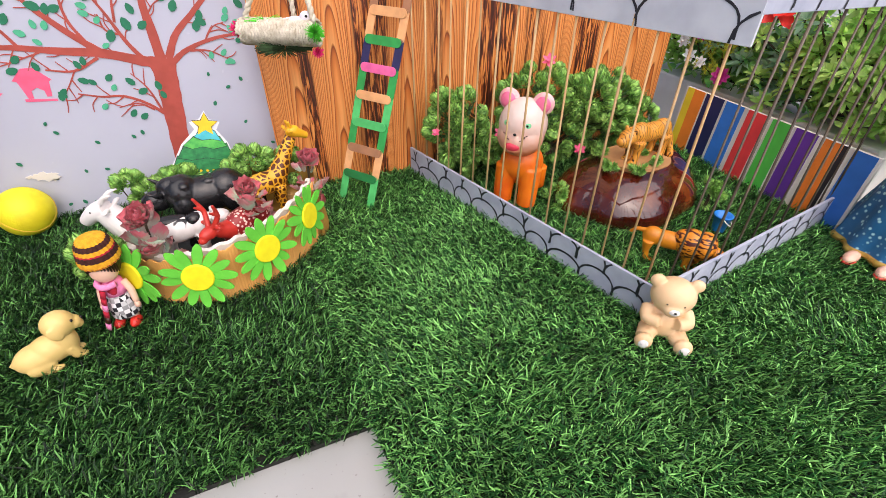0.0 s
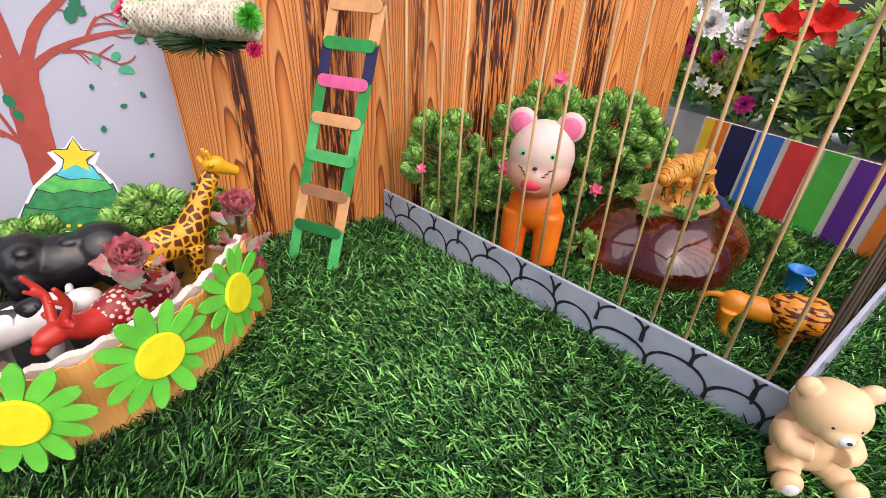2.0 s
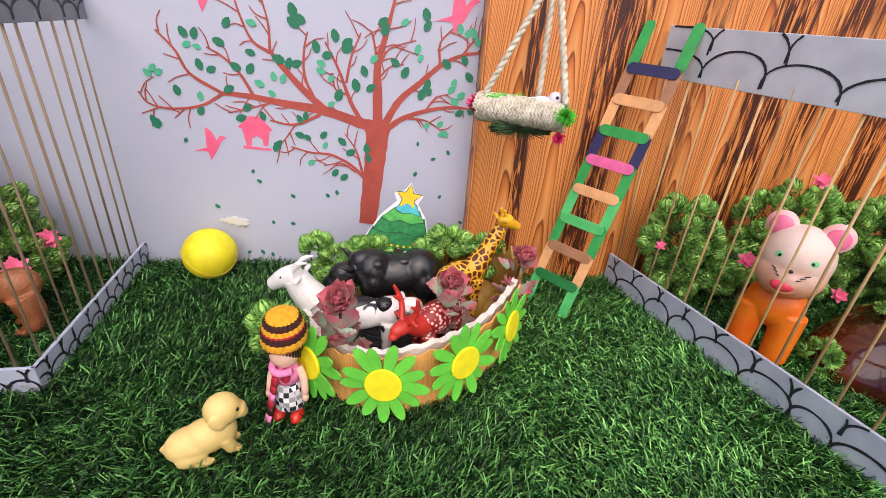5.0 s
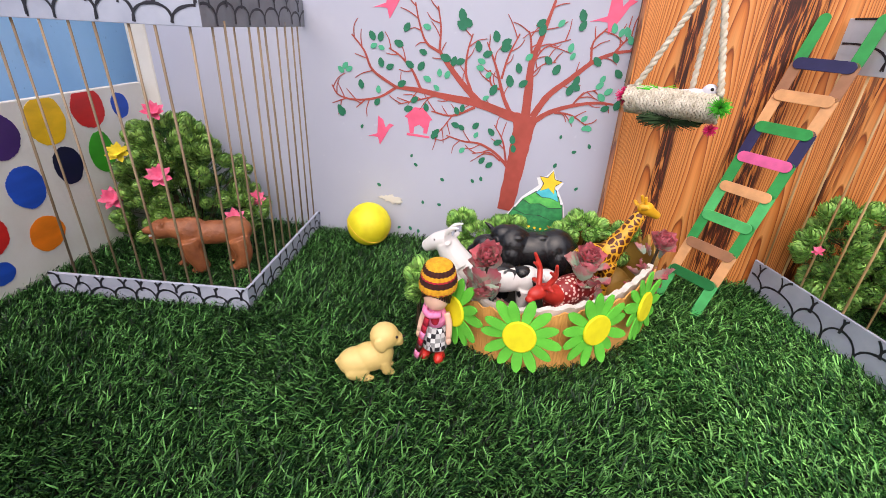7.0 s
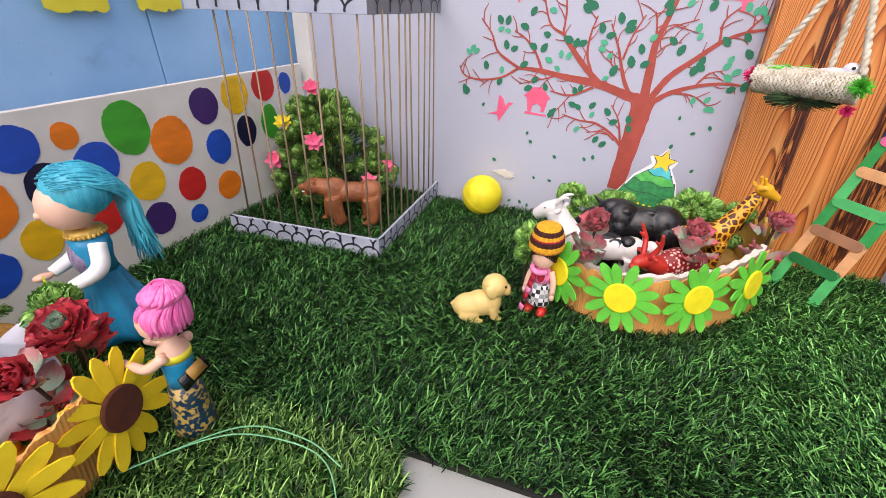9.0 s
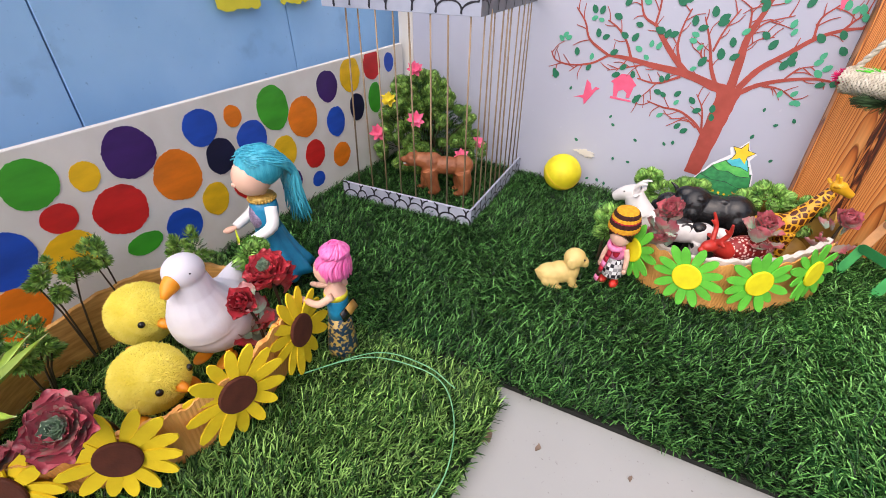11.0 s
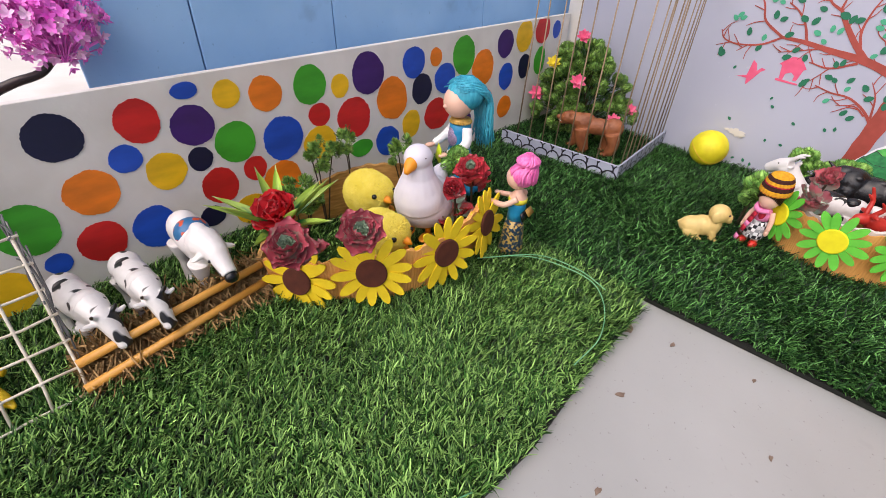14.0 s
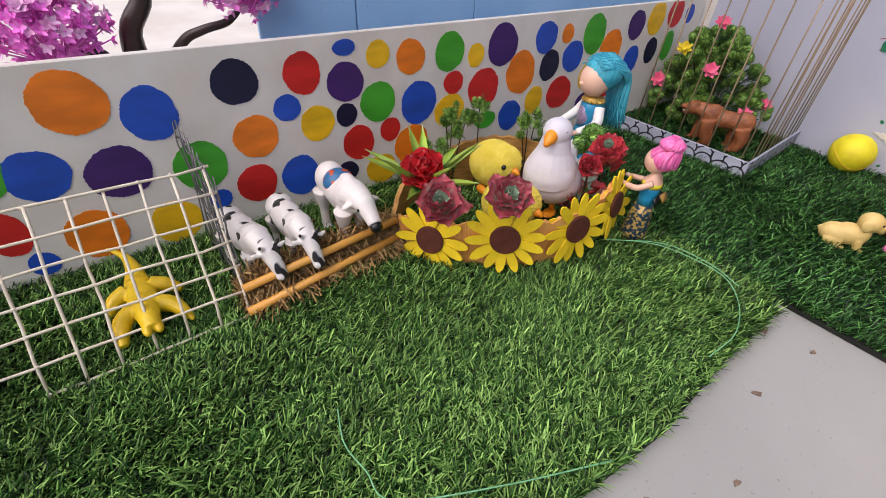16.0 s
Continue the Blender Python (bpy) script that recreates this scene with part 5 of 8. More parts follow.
# ---- west mat: cattle, hay feeder, birds ----
brahman = figure("toy_bull", "white plastic toy bull with a painted saddle cloth", at(-0.598, -0.075, 2), [
    ("b", (-0.8, 0, 6.9), (3.7, 2.0, 2.3)), ("b", (-3.4, 0, 7.2), (1.9, 1.95, 2.2)), ("b", (-0.4, 0, 6.0), (2.8, 1.7, 1.8)), ("b", (2.0, 0, 7.3), (2.2, 1.9, 2.3)), ("b", (1.6, 0, 9.2), (1.3, 0.9, 0.8)), ("t", [(2.6, 0, 7.9), (4.4, 0, 8.2), (5.4, 0, 8.1)], [1.9, 1.5, 1.3]), ("t", [(3.4, 0, 6.6), (4.2, 0, 6.2)], [0.9, 0.5]),
    ("b", (5.6, 0, 8.1), (1.35, 1.25, 1.2)), ("t", [(5.8, 0, 8.0), (7.0, 0, 7.2), (8.0, 0, 6.5)], [1.2, 0.95, 0.8]), ("b", (4.7, 1.6, 7.9), (0.5, 1.0, 0.3), (-25, 0, 0)), ("b", (4.7, -1.6, 7.9), (0.5, 1.0, 0.3), (25, 0, 0)), ("t", [(-5.0, 0, 8.2), (-5.6, 0.1, 6.4), (-5.5, 0.1, 4.2)], [0.4, 0.28, 0.34])]
    + legs(6, (-3.6, 2.3), 1.15, 1.3, 0.6, 5.6, 0.75), M_WHITE_TOY, 0.0013)
part("muzzle", lumps([("b", (8.3, 0, 6.3), (0.62, 0.78, 0.7))]), M_BLACK_TOY, brahman, "black muzzle")
eyes(brahman, [(6.2, 1.15, 7.8), (6.2, -1.15, 7.8)], 0.18)
M_CLOTH = pattern_mat("painted_saddle", rgb("2a6a9a"), rgb("c8502c"), "spots", 130, 0.4, 0.06)
part("saddle_cloth", lumps([("b", (-0.9, 0, 7.75), (1.9, 1.98, 1.75))]), M_CLOTH, brahman, "blue and orange painted saddle cloth")
cow_shapes = [("b", (-1.0, 0, 4.7), (3.1, 1.6, 1.75)), ("b", (-3.1, 0, 5.0), (1.5, 1.55, 1.6)), ("b", (-0.8, 0, 4.0), (2.4, 1.4, 1.4)), ("b", (1.4, 0, 4.9), (1.8, 1.5, 1.75)), ("t", [(1.8, 0, 5.5), (3.2, 0, 5.1), (4.2, 0, 4.6)], [1.4, 1.1, 0.95]),
    ("t", [(4.0, 0, 4.8), (5.0, 0, 3.8), (5.7, 0, 2.9)], [0.95, 0.78, 0.62]), ("b", (5.8, 0, 2.8), (0.6, 0.66, 0.5)), ("b", (4.0, 1.25, 4.9), (0.32, 0.75, 0.22), (20, 0, 0)), ("b", (4.0, -1.25, 4.9), (0.32, 0.75, 0.22), (-20, 0, 0)),
    ("t", [(4.1, 0.5, 5.3), (4.3, 1.0, 5.8), (4.6, 1.0, 6.3)], [0.26, 0.2, 0.08]), ("t", [(4.1, -0.5, 5.3), (4.3, -1.0, 5.8), (4.6, -1.0, 6.3)], [0.26, 0.2, 0.08]), ("t", [(-4.4, 0, 5.6), (-4.9, 0.1, 4.2), (-4.8, 0.1, 2.6)], [0.28, 0.2, 0.26])] + legs(4, (-3.2, 1.8), 0.95, 0.95, 0.42, 3.8, 0.55)
figure("toy_cow", "white plastic toy cow with black blots feeding at the hay", at(-0.588, -0.146, 4, -0.006, 1.1), cow_shapes, M_COW, 0.0013)
figure("toy_cow", "white plastic toy cow with black blots beside the wire pen", at(-0.588, -0.199, 14, -0.006, 1.1), cow_shapes, M_COW, 0.0013)

figure("toy_reptile", "yellow rubber toy reptile lying in the wire pen", at(-0.575, -0.314, 2, 0.004), [
    ("b", (0, 0, 1.5), (2.8, 1.45, 1.0)), ("b", (1.6, 0, 1.6), (1.8, 1.5, 1.0)), ("t", [(2.4, 0, 1.7), (4.2, 0, 1.7), (5.6, 0, 1.5)], [1.2, 1.0, 0.8]), ("b", (5.4, 0.5, 1.5), (0.9, 0.45, 0.5)), ("b", (5.4, -0.5, 1.5), (0.9, 0.45, 0.5)),
    ("t", [(-2.0, 0, 1.5), (-4.6, 0.1, 1.6), (-7.0, -0.3, 2.0), (-8.8, -1.6, 2.4)], [1.25, 0.8, 0.42, 0.14]),
    ("t", [(2.0, 1.1, 1.5), (2.8, 2.3, 1.3), (4.0, 3.0, 0.9), (5.2, 3.5, 0.5)], [0.95, 0.85, 0.62, 0.2]), ("t", [(2.0, -1.1, 1.5), (3.0, -2.2, 1.3), (4.4, -2.6, 0.9), (5.4, -2.7, 0.5)], [0.95, 0.88, 0.7, 0.42]),
    ("t", [(-1.2, 1.1, 1.5), (-0.7, 2.4, 1.3), (0.2, 3.7, 0.8)], [0.95, 0.82, 0.4]), ("t", [(-1.2, -1.1, 1.5), (-0.6, -2.3, 1.3), (0.6, -3.2, 0.8)], [0.95, 0.82, 0.45])], M_YELLOW_TOY, 0.0012, smooth=3)
egg = thing("toy_penguin_base", "white rounded plastic toy beside the wire pen", "toy", pose(-0.545, -0.462, -0.006))
bm = bmesh.new()
lathe(bm, [(0.012, 0), (0.022, 0.004), (0.027, 0.018), (0.025, 0.034), (0.017, 0.048), (0.006, 0.054)], sides=28)
part("shell", bm, M_WHITE_TOY, egg)

def fluff(bm, centre, radii, n, seed, length=0.006):
    """Short soft tufts all over an egg shape."""
    rng = random.Random(seed)
    for _ in range(n):
        d = Vector((rng.gauss(0, 1), rng.gauss(0, 1), rng.gauss(0, 1))).normalized()
        p = Vector((centre[0] + d.x * radii[0], centre[1] + d.y * radii[1], centre[2] + d.z * radii[2]))
        flow = Vector((-0.5 + rng.uniform(-0.7, 0.7), rng.uniform(-0.7, 0.7), -0.5 + rng.uniform(-0.7, 0.7)))
        flow = (flow - d * flow.dot(d)).normalized()
        out = (flow + d * rng.uniform(0.35, 1.1)).normalized()
        side = out.cross(d).normalized() * length * 0.13
        q = p + out * length * rng.uniform(0.5, 1.1)
        bm.faces.new((bm.verts.new(p - side), bm.verts.new(p + side), bm.verts.new(q)))


def chick(label, m, seed):
    top = thing("toy_chick", label, "toy animal", m, "toy chicks")
    bm = bmesh.new()
    ball(bm, (0, 0, 0.034), (0.034, 0.031, 0.031), u=24, v=16)
    ball(bm, (0.02, 0, 0.045), (0.023, 0.023, 0.022), u=20, v=14)
    part("body", bm, M_CHICK, top)
    bm = bmesh.new()
    fluff(bm, (0, 0, 0.034), (0.034, 0.031, 0.031), 15000, seed, 0.0038)
    fluff(bm, (0.02, 0, 0.045), (0.023, 0.023, 0.022), 9000, seed + 1, 0.0038)
    fluff(bm, (0, 0, 0.034), (0.033, 0.030, 0.030), 900, seed + 2, 0.0065)
    fluff(bm, (0.02, 0, 0.045), (0.022, 0.022, 0.021), 500, seed + 3, 0.0060)
    tagged(part("fluff", bm, M_CHICK, top, "long yellow fluff", smooth=False), kind="stuff")
    for sgn in (-1, 1):
        bm = bmesh.new()
        ball(bm, (0.038, 0.0155 * sgn, 0.049), 0.0034, u=10, v=8)
        part("eye", bm, M_EYE, top)
        bm = bmesh.new()
        ball(bm, (0.014, 0.026 * sgn, 0.006), (0.012, 0.006, 0.006), u=10, v=6)
        part("foot", bm, M_BEAK, top, "orange foot")
    bm = bmesh.new()
    tube(bm, [(0.040, 0, 0.043), (0.047, 0, 0.0425), (0.053, 0, 0.041)], [0.006, 0.0048, 0.001], 8)
    part("beak", bm, M_BEAK, top, "orange beak")


chick("fluffy yellow toy chick by the planter's back wall", at(-0.580, 0.162, -2, 0.016, 1.08), 31)
chick("fluffy yellow toy chick behind the sunflowers", at(-0.493, 0.116, 8, 0.008, 1.05), 33)

duck = thing("toy_duck", "white foam toy duck with an orange beak", "toy animal", at(-0.494, 0.194, -72, 0.008, 0.97), "toy animals")
fuse(part("body", lumps([("b", (-0.6, 0, 5.6), (4.7, 4.3, 3.9)), ("b", (1.0, 0, 6.8), (3.5, 3.8, 3.6)), ("t", [(-3.0, 0, 7.0), (-5.4, 0, 8.4), (-6.6, 0, 9.2)], [2.0, 1.2, 0.4]),
    ("t", [(0.6, 0, 6.6), (1.2, 0, 8.6), (1.4, 0, 10.6), (1.5, 0, 12.6)], [4.0, 3.3, 2.3, 1.8]), ("b", (1.6, 0, 13.2), (2.05, 1.95, 1.8))]), M_DUCK, duck), 0.0015)
part("beak", lumps([("t", [(3.0, 0, 13.1), (3.9, 0, 12.7), (4.8, 0, 12.1)], [0.95, 0.8, 0.3])]), M_BEAK, duck, "orange beak")
eyes(duck, [(2.4, 1.5, 13.7), (2.4, -1.5, 13.7)], 0.2)
for sgn in (-1, 1):
    part("foot", lumps([("t", [(0.4, 1.3 * sgn, 3.4), (0.8, 1.4 * sgn, 1.2)], [0.45, 0.4]), ("b", (1.6, 1.5 * sgn, 0.9), (1.5, 0.9, 0.35))]), M_BEAK, duck, "orange webbed foot")

# hay feeder: two cane rails with straw
feeder = thing("hay_feeder", "two varnished cane rails holding a row of straw", "feeder")
for a, b in (((-0.511, -0.228, 0.004), (-0.543, -0.014, 0.011)), ((-0.526, -0.225, 0.024), (-0.549, -0.026, 0.031))):
    bm = bmesh.new()
    tube(bm, [a, tuple((p + q) / 2 + 0.0006 for p, q in zip(a, b)), b], 0.0046, 12)
    part("rail", bm, M_CANE, feeder)
hay = bmesh.new()
hay_rng = random.Random(5)
for _ in range(12000):
    s = hay_rng.random()
    y = -0.226 + 0.21 * s
    x = -0.533 - 0.022 * s + hay_rng.gauss(0, 0.013)
    z = abs(hay_rng.gauss(0, 0.012)) - 0.004
    d = Vector((hay_rng.uniform(-0.2, 1), hay_rng.gauss(0, 0.55), hay_rng.gauss(-0.15, 0.5))).normalized() * hay_rng.uniform(0.012, 0.036)
    p = Vector((x, y, max(z, -0.006)))
    if any(e.x > -0.521 - 0.030 * s and e.z > 0.007 for e in (p + d / 2, p - d / 2)) or any(e.x > -0.531 - 0.022 * s and e.z > 0.018 + 0.006 * s for e in (p + d / 2, p - d / 2)):
        continue
    side = d.orthogonal().normalized() * 0.0009
    hay.faces.new((hay.verts.new(p - side - d / 2), hay.verts.new(p + side - d / 2), hay.verts.new(p + side + d / 2), hay.verts.new(p - side + d / 2)))
tagged(part("straw", hay, M_HAY, feeder, "loose dry straw", smooth=False), kind="stuff")

# wire pen
pen = thing("wire_pen", "white coated square wire mesh leaning beside the feeder", "fence")
A, B, C = Vector((-0.514, -0.226, -0.004)), Vector((-0.508, -0.402, -0.004)), Vector((-0.606, -0.222, 0.128))
U, V = (B - A), (C - A)
wire_rng = random.Random(8)


def wob(p, k=0.0012):
    return p + Vector((wire_rng.uniform(-k, k), wire_rng.uniform(-k, k), wire_rng.uniform(-k, k)))


for i in range(-1, 7):
    s = i / 6
    bm = bmesh.new()
    tube(bm, [wob(A + U * (1 - s) * 1.0 + V * (k / 5 * 1.03 - 0.02)) for k in range(6)], 0.00145, 6)
    if i == -1:
        bm.free()
        continue
    part("upright_wire", bm, M_WIRE_W, pen)
for j in range(7):
    bm = bmesh.new()
    ext = 1.0 if j < 1 else 1.35
    tube(bm, [wob(A + U * (k / 8 * (ext + 0.03) - 0.03) + V * (j / 6)) for k in range(9)], 0.00145, 6)
    part("cross_wire", bm, M_WIRE_W, pen)
for i in range(7):
    for j in range(7):
        if wire_rng.random() < 0.6:
            bm = bmesh.new()
            ball(bm, A + U * (i / 6) + V * (j / 6), (0.0019, 0.0023, 0.0019), u=8, v=6)
            part("joint", bm, M_WIRE_W, pen)
# rest of the mesh where it bends towards the wall
for i in (1, 2):
    bm = bmesh.new()
    tube(bm, [wob(A + U * (1 + i / 6) + V * (0.2 + k / 5 * 0.82)) for k in range(6)], 0.0013, 6)
    part("upright_wire", bm, M_WIRE_W, pen)
end = thing("wire_screen", "bundle of bent grey steel wires beside the wire pen", "fence")
for i in range(9):
    s = i / 8
    foot = Vector((-0.524 - 0.13 * s, -0.224 - 0.004 * s, -0.004))
    tip = Vector((-0.60 - 0.095 * s, -0.215 - 0.014 * s, 0.118 + 0.036 * s))
    bm = bmesh.new()
    tube(bm, [wob(foot.lerp(tip, k / 5), 0.003) for k in range(6)], 0.0009, 6)
    part("wire", bm, M_WIRE_G, end)
for j in range(5):
    z = 0.02 + 0.027 * j
    bm = bmesh.new()
    k0 = z / 0.14
    tube(bm, [wob(Vector((-0.524 - 0.08 * k0 - 0.10 * k / 6, -0.222 - 0.001 * k, z)), 0.003) for k in range(7)], 0.0009, 6)
    part("wire", bm, M_WIRE_G, end)


# ---- ladder of painted craft sticks ----
STICK_PAINT = {k: mat("craft_stick_" + k, rgb(h), tuple(v * 0.8 for v in rgb(h)), 0.55, 60, 0.3, 300) for k, h in (
    ("deep_green", "1f7a40"), ("green", "2c9c4c"), ("light_green", "4fbf6c"), ("tan", "e6ac76"), ("brown", "a87858"), ("pink", "ee6aa6"), ("navy", "2a2a58"))}
ladder = thing("stick_ladder", "ladder of painted craft sticks leaning on the timber wall", "ladder")


def craft_stick(name, a, b, width, paint, out):
    """A flat stick with round ends from a to b, its face along out."""
    a, b, out = Vector(a), Vector(b), Vector(out).normalized()
    d = (b - a)
    ln = d.length
    d.normalize()
    side = out.cross(d).normalized()
    nrm = d.cross(side).normalized()
    m = Matrix((( d.x, nrm.x, side.x, a.x), (d.y, nrm.y, side.y, a.y), (d.z, nrm.z, side.z, a.z), (0, 0, 0, 1)))
    r = width / 2
    o = [(r * math.cos(t), r * math.sin(t)) for t in (math.pi * (0.5 + k / 8) for k in range(9))]
    o += [(ln + r * math.cos(t), r * math.sin(t)) for t in (math.pi * (-0.5 + k / 8) for k in range(9))]
    bm = bmesh.new()
    slab(bm, o, 0.0019, m)
    bmesh.ops.recalc_face_normals(bm, faces=bm.faces[:])
    bmesh.ops.bevel(bm, geom=bm.edges[:], offset=0.0003, segments=1, affect="EDGES")
    part(name, bm, STICK_PAINT[paint], ladder, paint.replace("_", " ") + " painted stick", smooth=False)


def rail_at(side, z):
    return Vector((0.139 + 0.313 * z, 0.790 + 0.166 * z, z)) if side < 0 else Vector((0.1765 + 0.313 * z, 0.746 + 0.166 * z, z))


RUNG_Z = (0.040, 0.081, 0.120, 0.160, 0.199, 0.237, 0.275, 0.312)
RUNG_PAINT = ("deep_green", "brown", "light_green", "tan", "pink", "green", "tan", "navy")
RAIL_PAINT = (("light_green", "light_green"), ("tan", "tan"), ("green", "green"), ("light_green", "light_green"), ("green", "green"), ("navy", "navy"), ("tan", "tan"), ("brown", "brown"), ("green", "green"))
FACE = Vector((-0.72, -0.62, 0.25))
stops = (-0.006,) + RUNG_Z + (0.362,)
for i, (z0, z1) in enumerate(zip(stops, stops[1:])):
    for k, sgn in enumerate((-1, 1)):
        craft_stick("rail_stick", rail_at(sgn, z0 + 0.004), rail_at(sgn, z1 - 0.001), 0.0135, RAIL_PAINT[i][k], FACE)
for z, c in zip(RUNG_Z, RUNG_PAINT):
    a, b = rail_at(-1, z), rail_at(1, z - 0.001)
    e = (b - a) * -0.05
    craft_stick("rung", a - e + FACE.normalized() * 0.0024, b + e + FACE.normalized() * 0.0024, 0.0135, c, FACE)

# ---- hanging rope nest ----
M_ROPE = mat("natural_jute", rgb("dad2c0"), rgb("b8ae98"), 0.9, 120, 0.6, 500, island=0.1)
M_GREEN_POM = mat("green_wool", rgb("4cc42c"), rgb("38a41c"), 0.95, 80, 0.5, island=0.2)
M_PINK_POM = mat("pink_wool", rgb("ee2a78"), rgb("d01c62"), 0.95, 80, 0.5, island=0.2)
M_MOSS = mat("dark_moss", rgb("34502a"), rgb("1e3018"), 0.9, 60, 0.3, island=0.4)
nest = thing("hanging_nest", "jute rope nest hanging on plaited cords with woollen pompoms", "nest")
NL, NR = Vector((0.041, 0.800, 0.263)), Vector((0.132, 0.756, 0.263))
axis = (NR - NL)
ax = axis.normalized()
e1 = Vector((0, 0, 1))
e2 = ax.cross(e1).normalized()
bm = bmesh.new()
turns = 24
coil_rng = random.Random(2)
for ph in (0, 1):
    tube(bm, [NL + axis * (k / (turns * 22)) + ax * (0.0019 * (-1 if (k + ph) % 2 else 1) + coil_rng.uniform(-0.0005, 0.0005)) + (e1 * math.sin(2 * math.pi * k / 22) * 0.0152 + e2 * math.cos(2 * math.pi * k / 22) * 0.0195) * (1 + coil_rng.uniform(-0.04, 0.05)) for k in range(turns * 22 + 1)], 0.0017, 5)
part("rope_coil", bm, M_ROPE, nest)
bm = bmesh.new()
tube(bm, [NL + ax * 0.003, NL.lerp(NR, 0.5), NR - ax * 0.003], [0.012, 0.0145, 0.012], 14, flat=1.15)
part("core", bm, M_ROPE, nest)


def plait(a, b, r, parent):
    """A cord of two strands twisted together."""
    d = b - a
    n = max(int(d.length / 0.0035), 8)
    u = d.orthogonal().normalized()
    w = d.normalized().cross(u)
    for ph in (0, math.pi):
        bm = bmesh.new()
        tube(bm, [a + d * (k / n) + (u * math.cos(k * 1.25 + ph) + w * math.sin(k * 1.25 + ph)) * r * 0.6 for k in range(n + 1)], r, 6)
        part("cord_strand", bm, M_ROPE, parent)


HOOK = Vector((0.108, 0.795, 0.405))
plait(NL + Vector((0.004, -0.008, 0.014)), HOOK, 0.0027, nest)
plait(NL.lerp(NR, 0.72) + Vector((0, 0.014, 0.010)), HOOK, 0.0024, nest)
plait(NR + Vector((-0.004, -0.006, 0.014)), HOOK + Vector((0.004, 0, 0)), 0.0027, nest)
bm = bmesh.new()
tube(bm, [HOOK + Vector((0, 0, -0.004)), HOOK + Vector((0, 0.02, 0.012)), HOOK + Vector((0, 0.044, 0.012))], 0.0022, 8)
part("hook", bm, M_WIRE_G, nest)
tuft_rng = random.Random(12)


def tuft(name, centre, r, n, width, material, parent, squash=(1, 1, 1), label=""):
    bm = bmesh.new()
    for _ in range(n):
        d = Vector((tuft_rng.gauss(0, 1) * squash[0], tuft_rng.gauss(0, 1) * squash[1], tuft_rng.gauss(0, 1) * squash[2])).normalized()
        q = Vector(centre) + Vector((d.x * squash[0], d.y * squash[1], d.z * squash[2])) * r * tuft_rng.uniform(0.6, 1.1)
        p = Vector(centre) + d * r * 0.1
        s = d.orthogonal().normalized() * width
        bm.faces.new((bm.verts.new(p - s), bm.verts.new(p + s), bm.verts.new(q + s * 0.6), bm.verts.new(q - s * 0.6)))
    return tagged(part(name, bm, material, parent, label, smooth=False), kind="stuff")


tuft("green_pompom", NR + Vector((-0.006, -0.018, 0.004)), 0.0125, 420, 0.0006, M_GREEN_POM, nest, label="bright green wool pompom")
tuft("pink_pompom", NL + Vector((-0.006, -0.008, 0.004)), 0.011, 320, 0.0006, M_PINK_POM, nest, label="bright pink wool pompom")
tuft("pink_pompom", NR + Vector((-0.004, -0.004, -0.023)), 0.008, 200, 0.0006, M_PINK_POM, nest, label="bright pink wool pompom")
tuft("moss", NL.lerp(NR, 0.52) + Vector((0, -0.004, -0.018)), 0.036, 900, 0.0006, M_MOSS, nest, (1.0, 0.5, 0.40), "dark dry moss")
tuft("grass_tuft", NL.lerp(NR, 0.3) + Vector((0, -0.006, 0.014)), 0.02, 40, 0.0006, M_GREEN_POM, nest, (1.2, 0.4, 0.5))
nest_bird = thing("toy_bird", "small white foam toy bird sitting in the rope nest", "toy animal", at(0.110, 0.768, -25, 0.2675, 0.85))
fuse(part("body", lumps([("b", (-0.3, 0, 0.8), (1.7, 1.0, 0.95)), ("b", (1.3, 0, 1.6), (0.95, 0.85, 0.9)), ("t", [(-1.5, 0, 0.9), (-2.8, 0, 1.0)], [0.7, 0.25])]), M_DUCK, nest_bird), 0.001)
eyes(nest_bird, [(1.6, 0.75, 1.85), (1.6, -0.75, 1.85)], 0.22)
part("beak", lumps([("t", [(2.1, 0, 1.5), (2.7, 0, 1.35)], [0.25, 0.08])]), M_BEAK, nest_bird)

# ---- foam flowers and planters ----
M_FOAM_GREEN = mat("green_foam", rgb("62c43c"), rgb("54b430"), 0.75, 60, 0.25, 500, rand=0.08)
M_FOAM_YELLOW = mat("yellow_foam", rgb("e6de10"), rgb("d8ce0c"), 0.75, 60, 0.25, 500)
M_FOAM_SUN = mat("sunflower_foam", rgb("efd21c"), rgb("e2c010"), 0.75, 60, 0.25, 500, rand=0.06)
M_FOAM_BROWN = mat("brown_foam", rgb("5a2a18"), rgb("4a2012"), 0.85, 80, 0.3, 500)


def corrugated():
    m, nodes, links, p = base_mat("orange_corrugated_card", 0.7)
    tc, w, b = nodes.new("ShaderNodeTexCoord"), nodes.new("ShaderNodeTexNoise"), None
    r = ramp(nodes, (0.3, rgb("f0b264")), (0.7, rgb("e6a252")))
    w.inputs["Scale"].default_value = 20
    links.new(tc.outputs["Object"], w.inputs["Vector"])
    links.new(w.outputs["Fac"], r.inputs["Fac"])
    links.new(r.outputs["Color"], p.inputs["Base Color"])
    return m


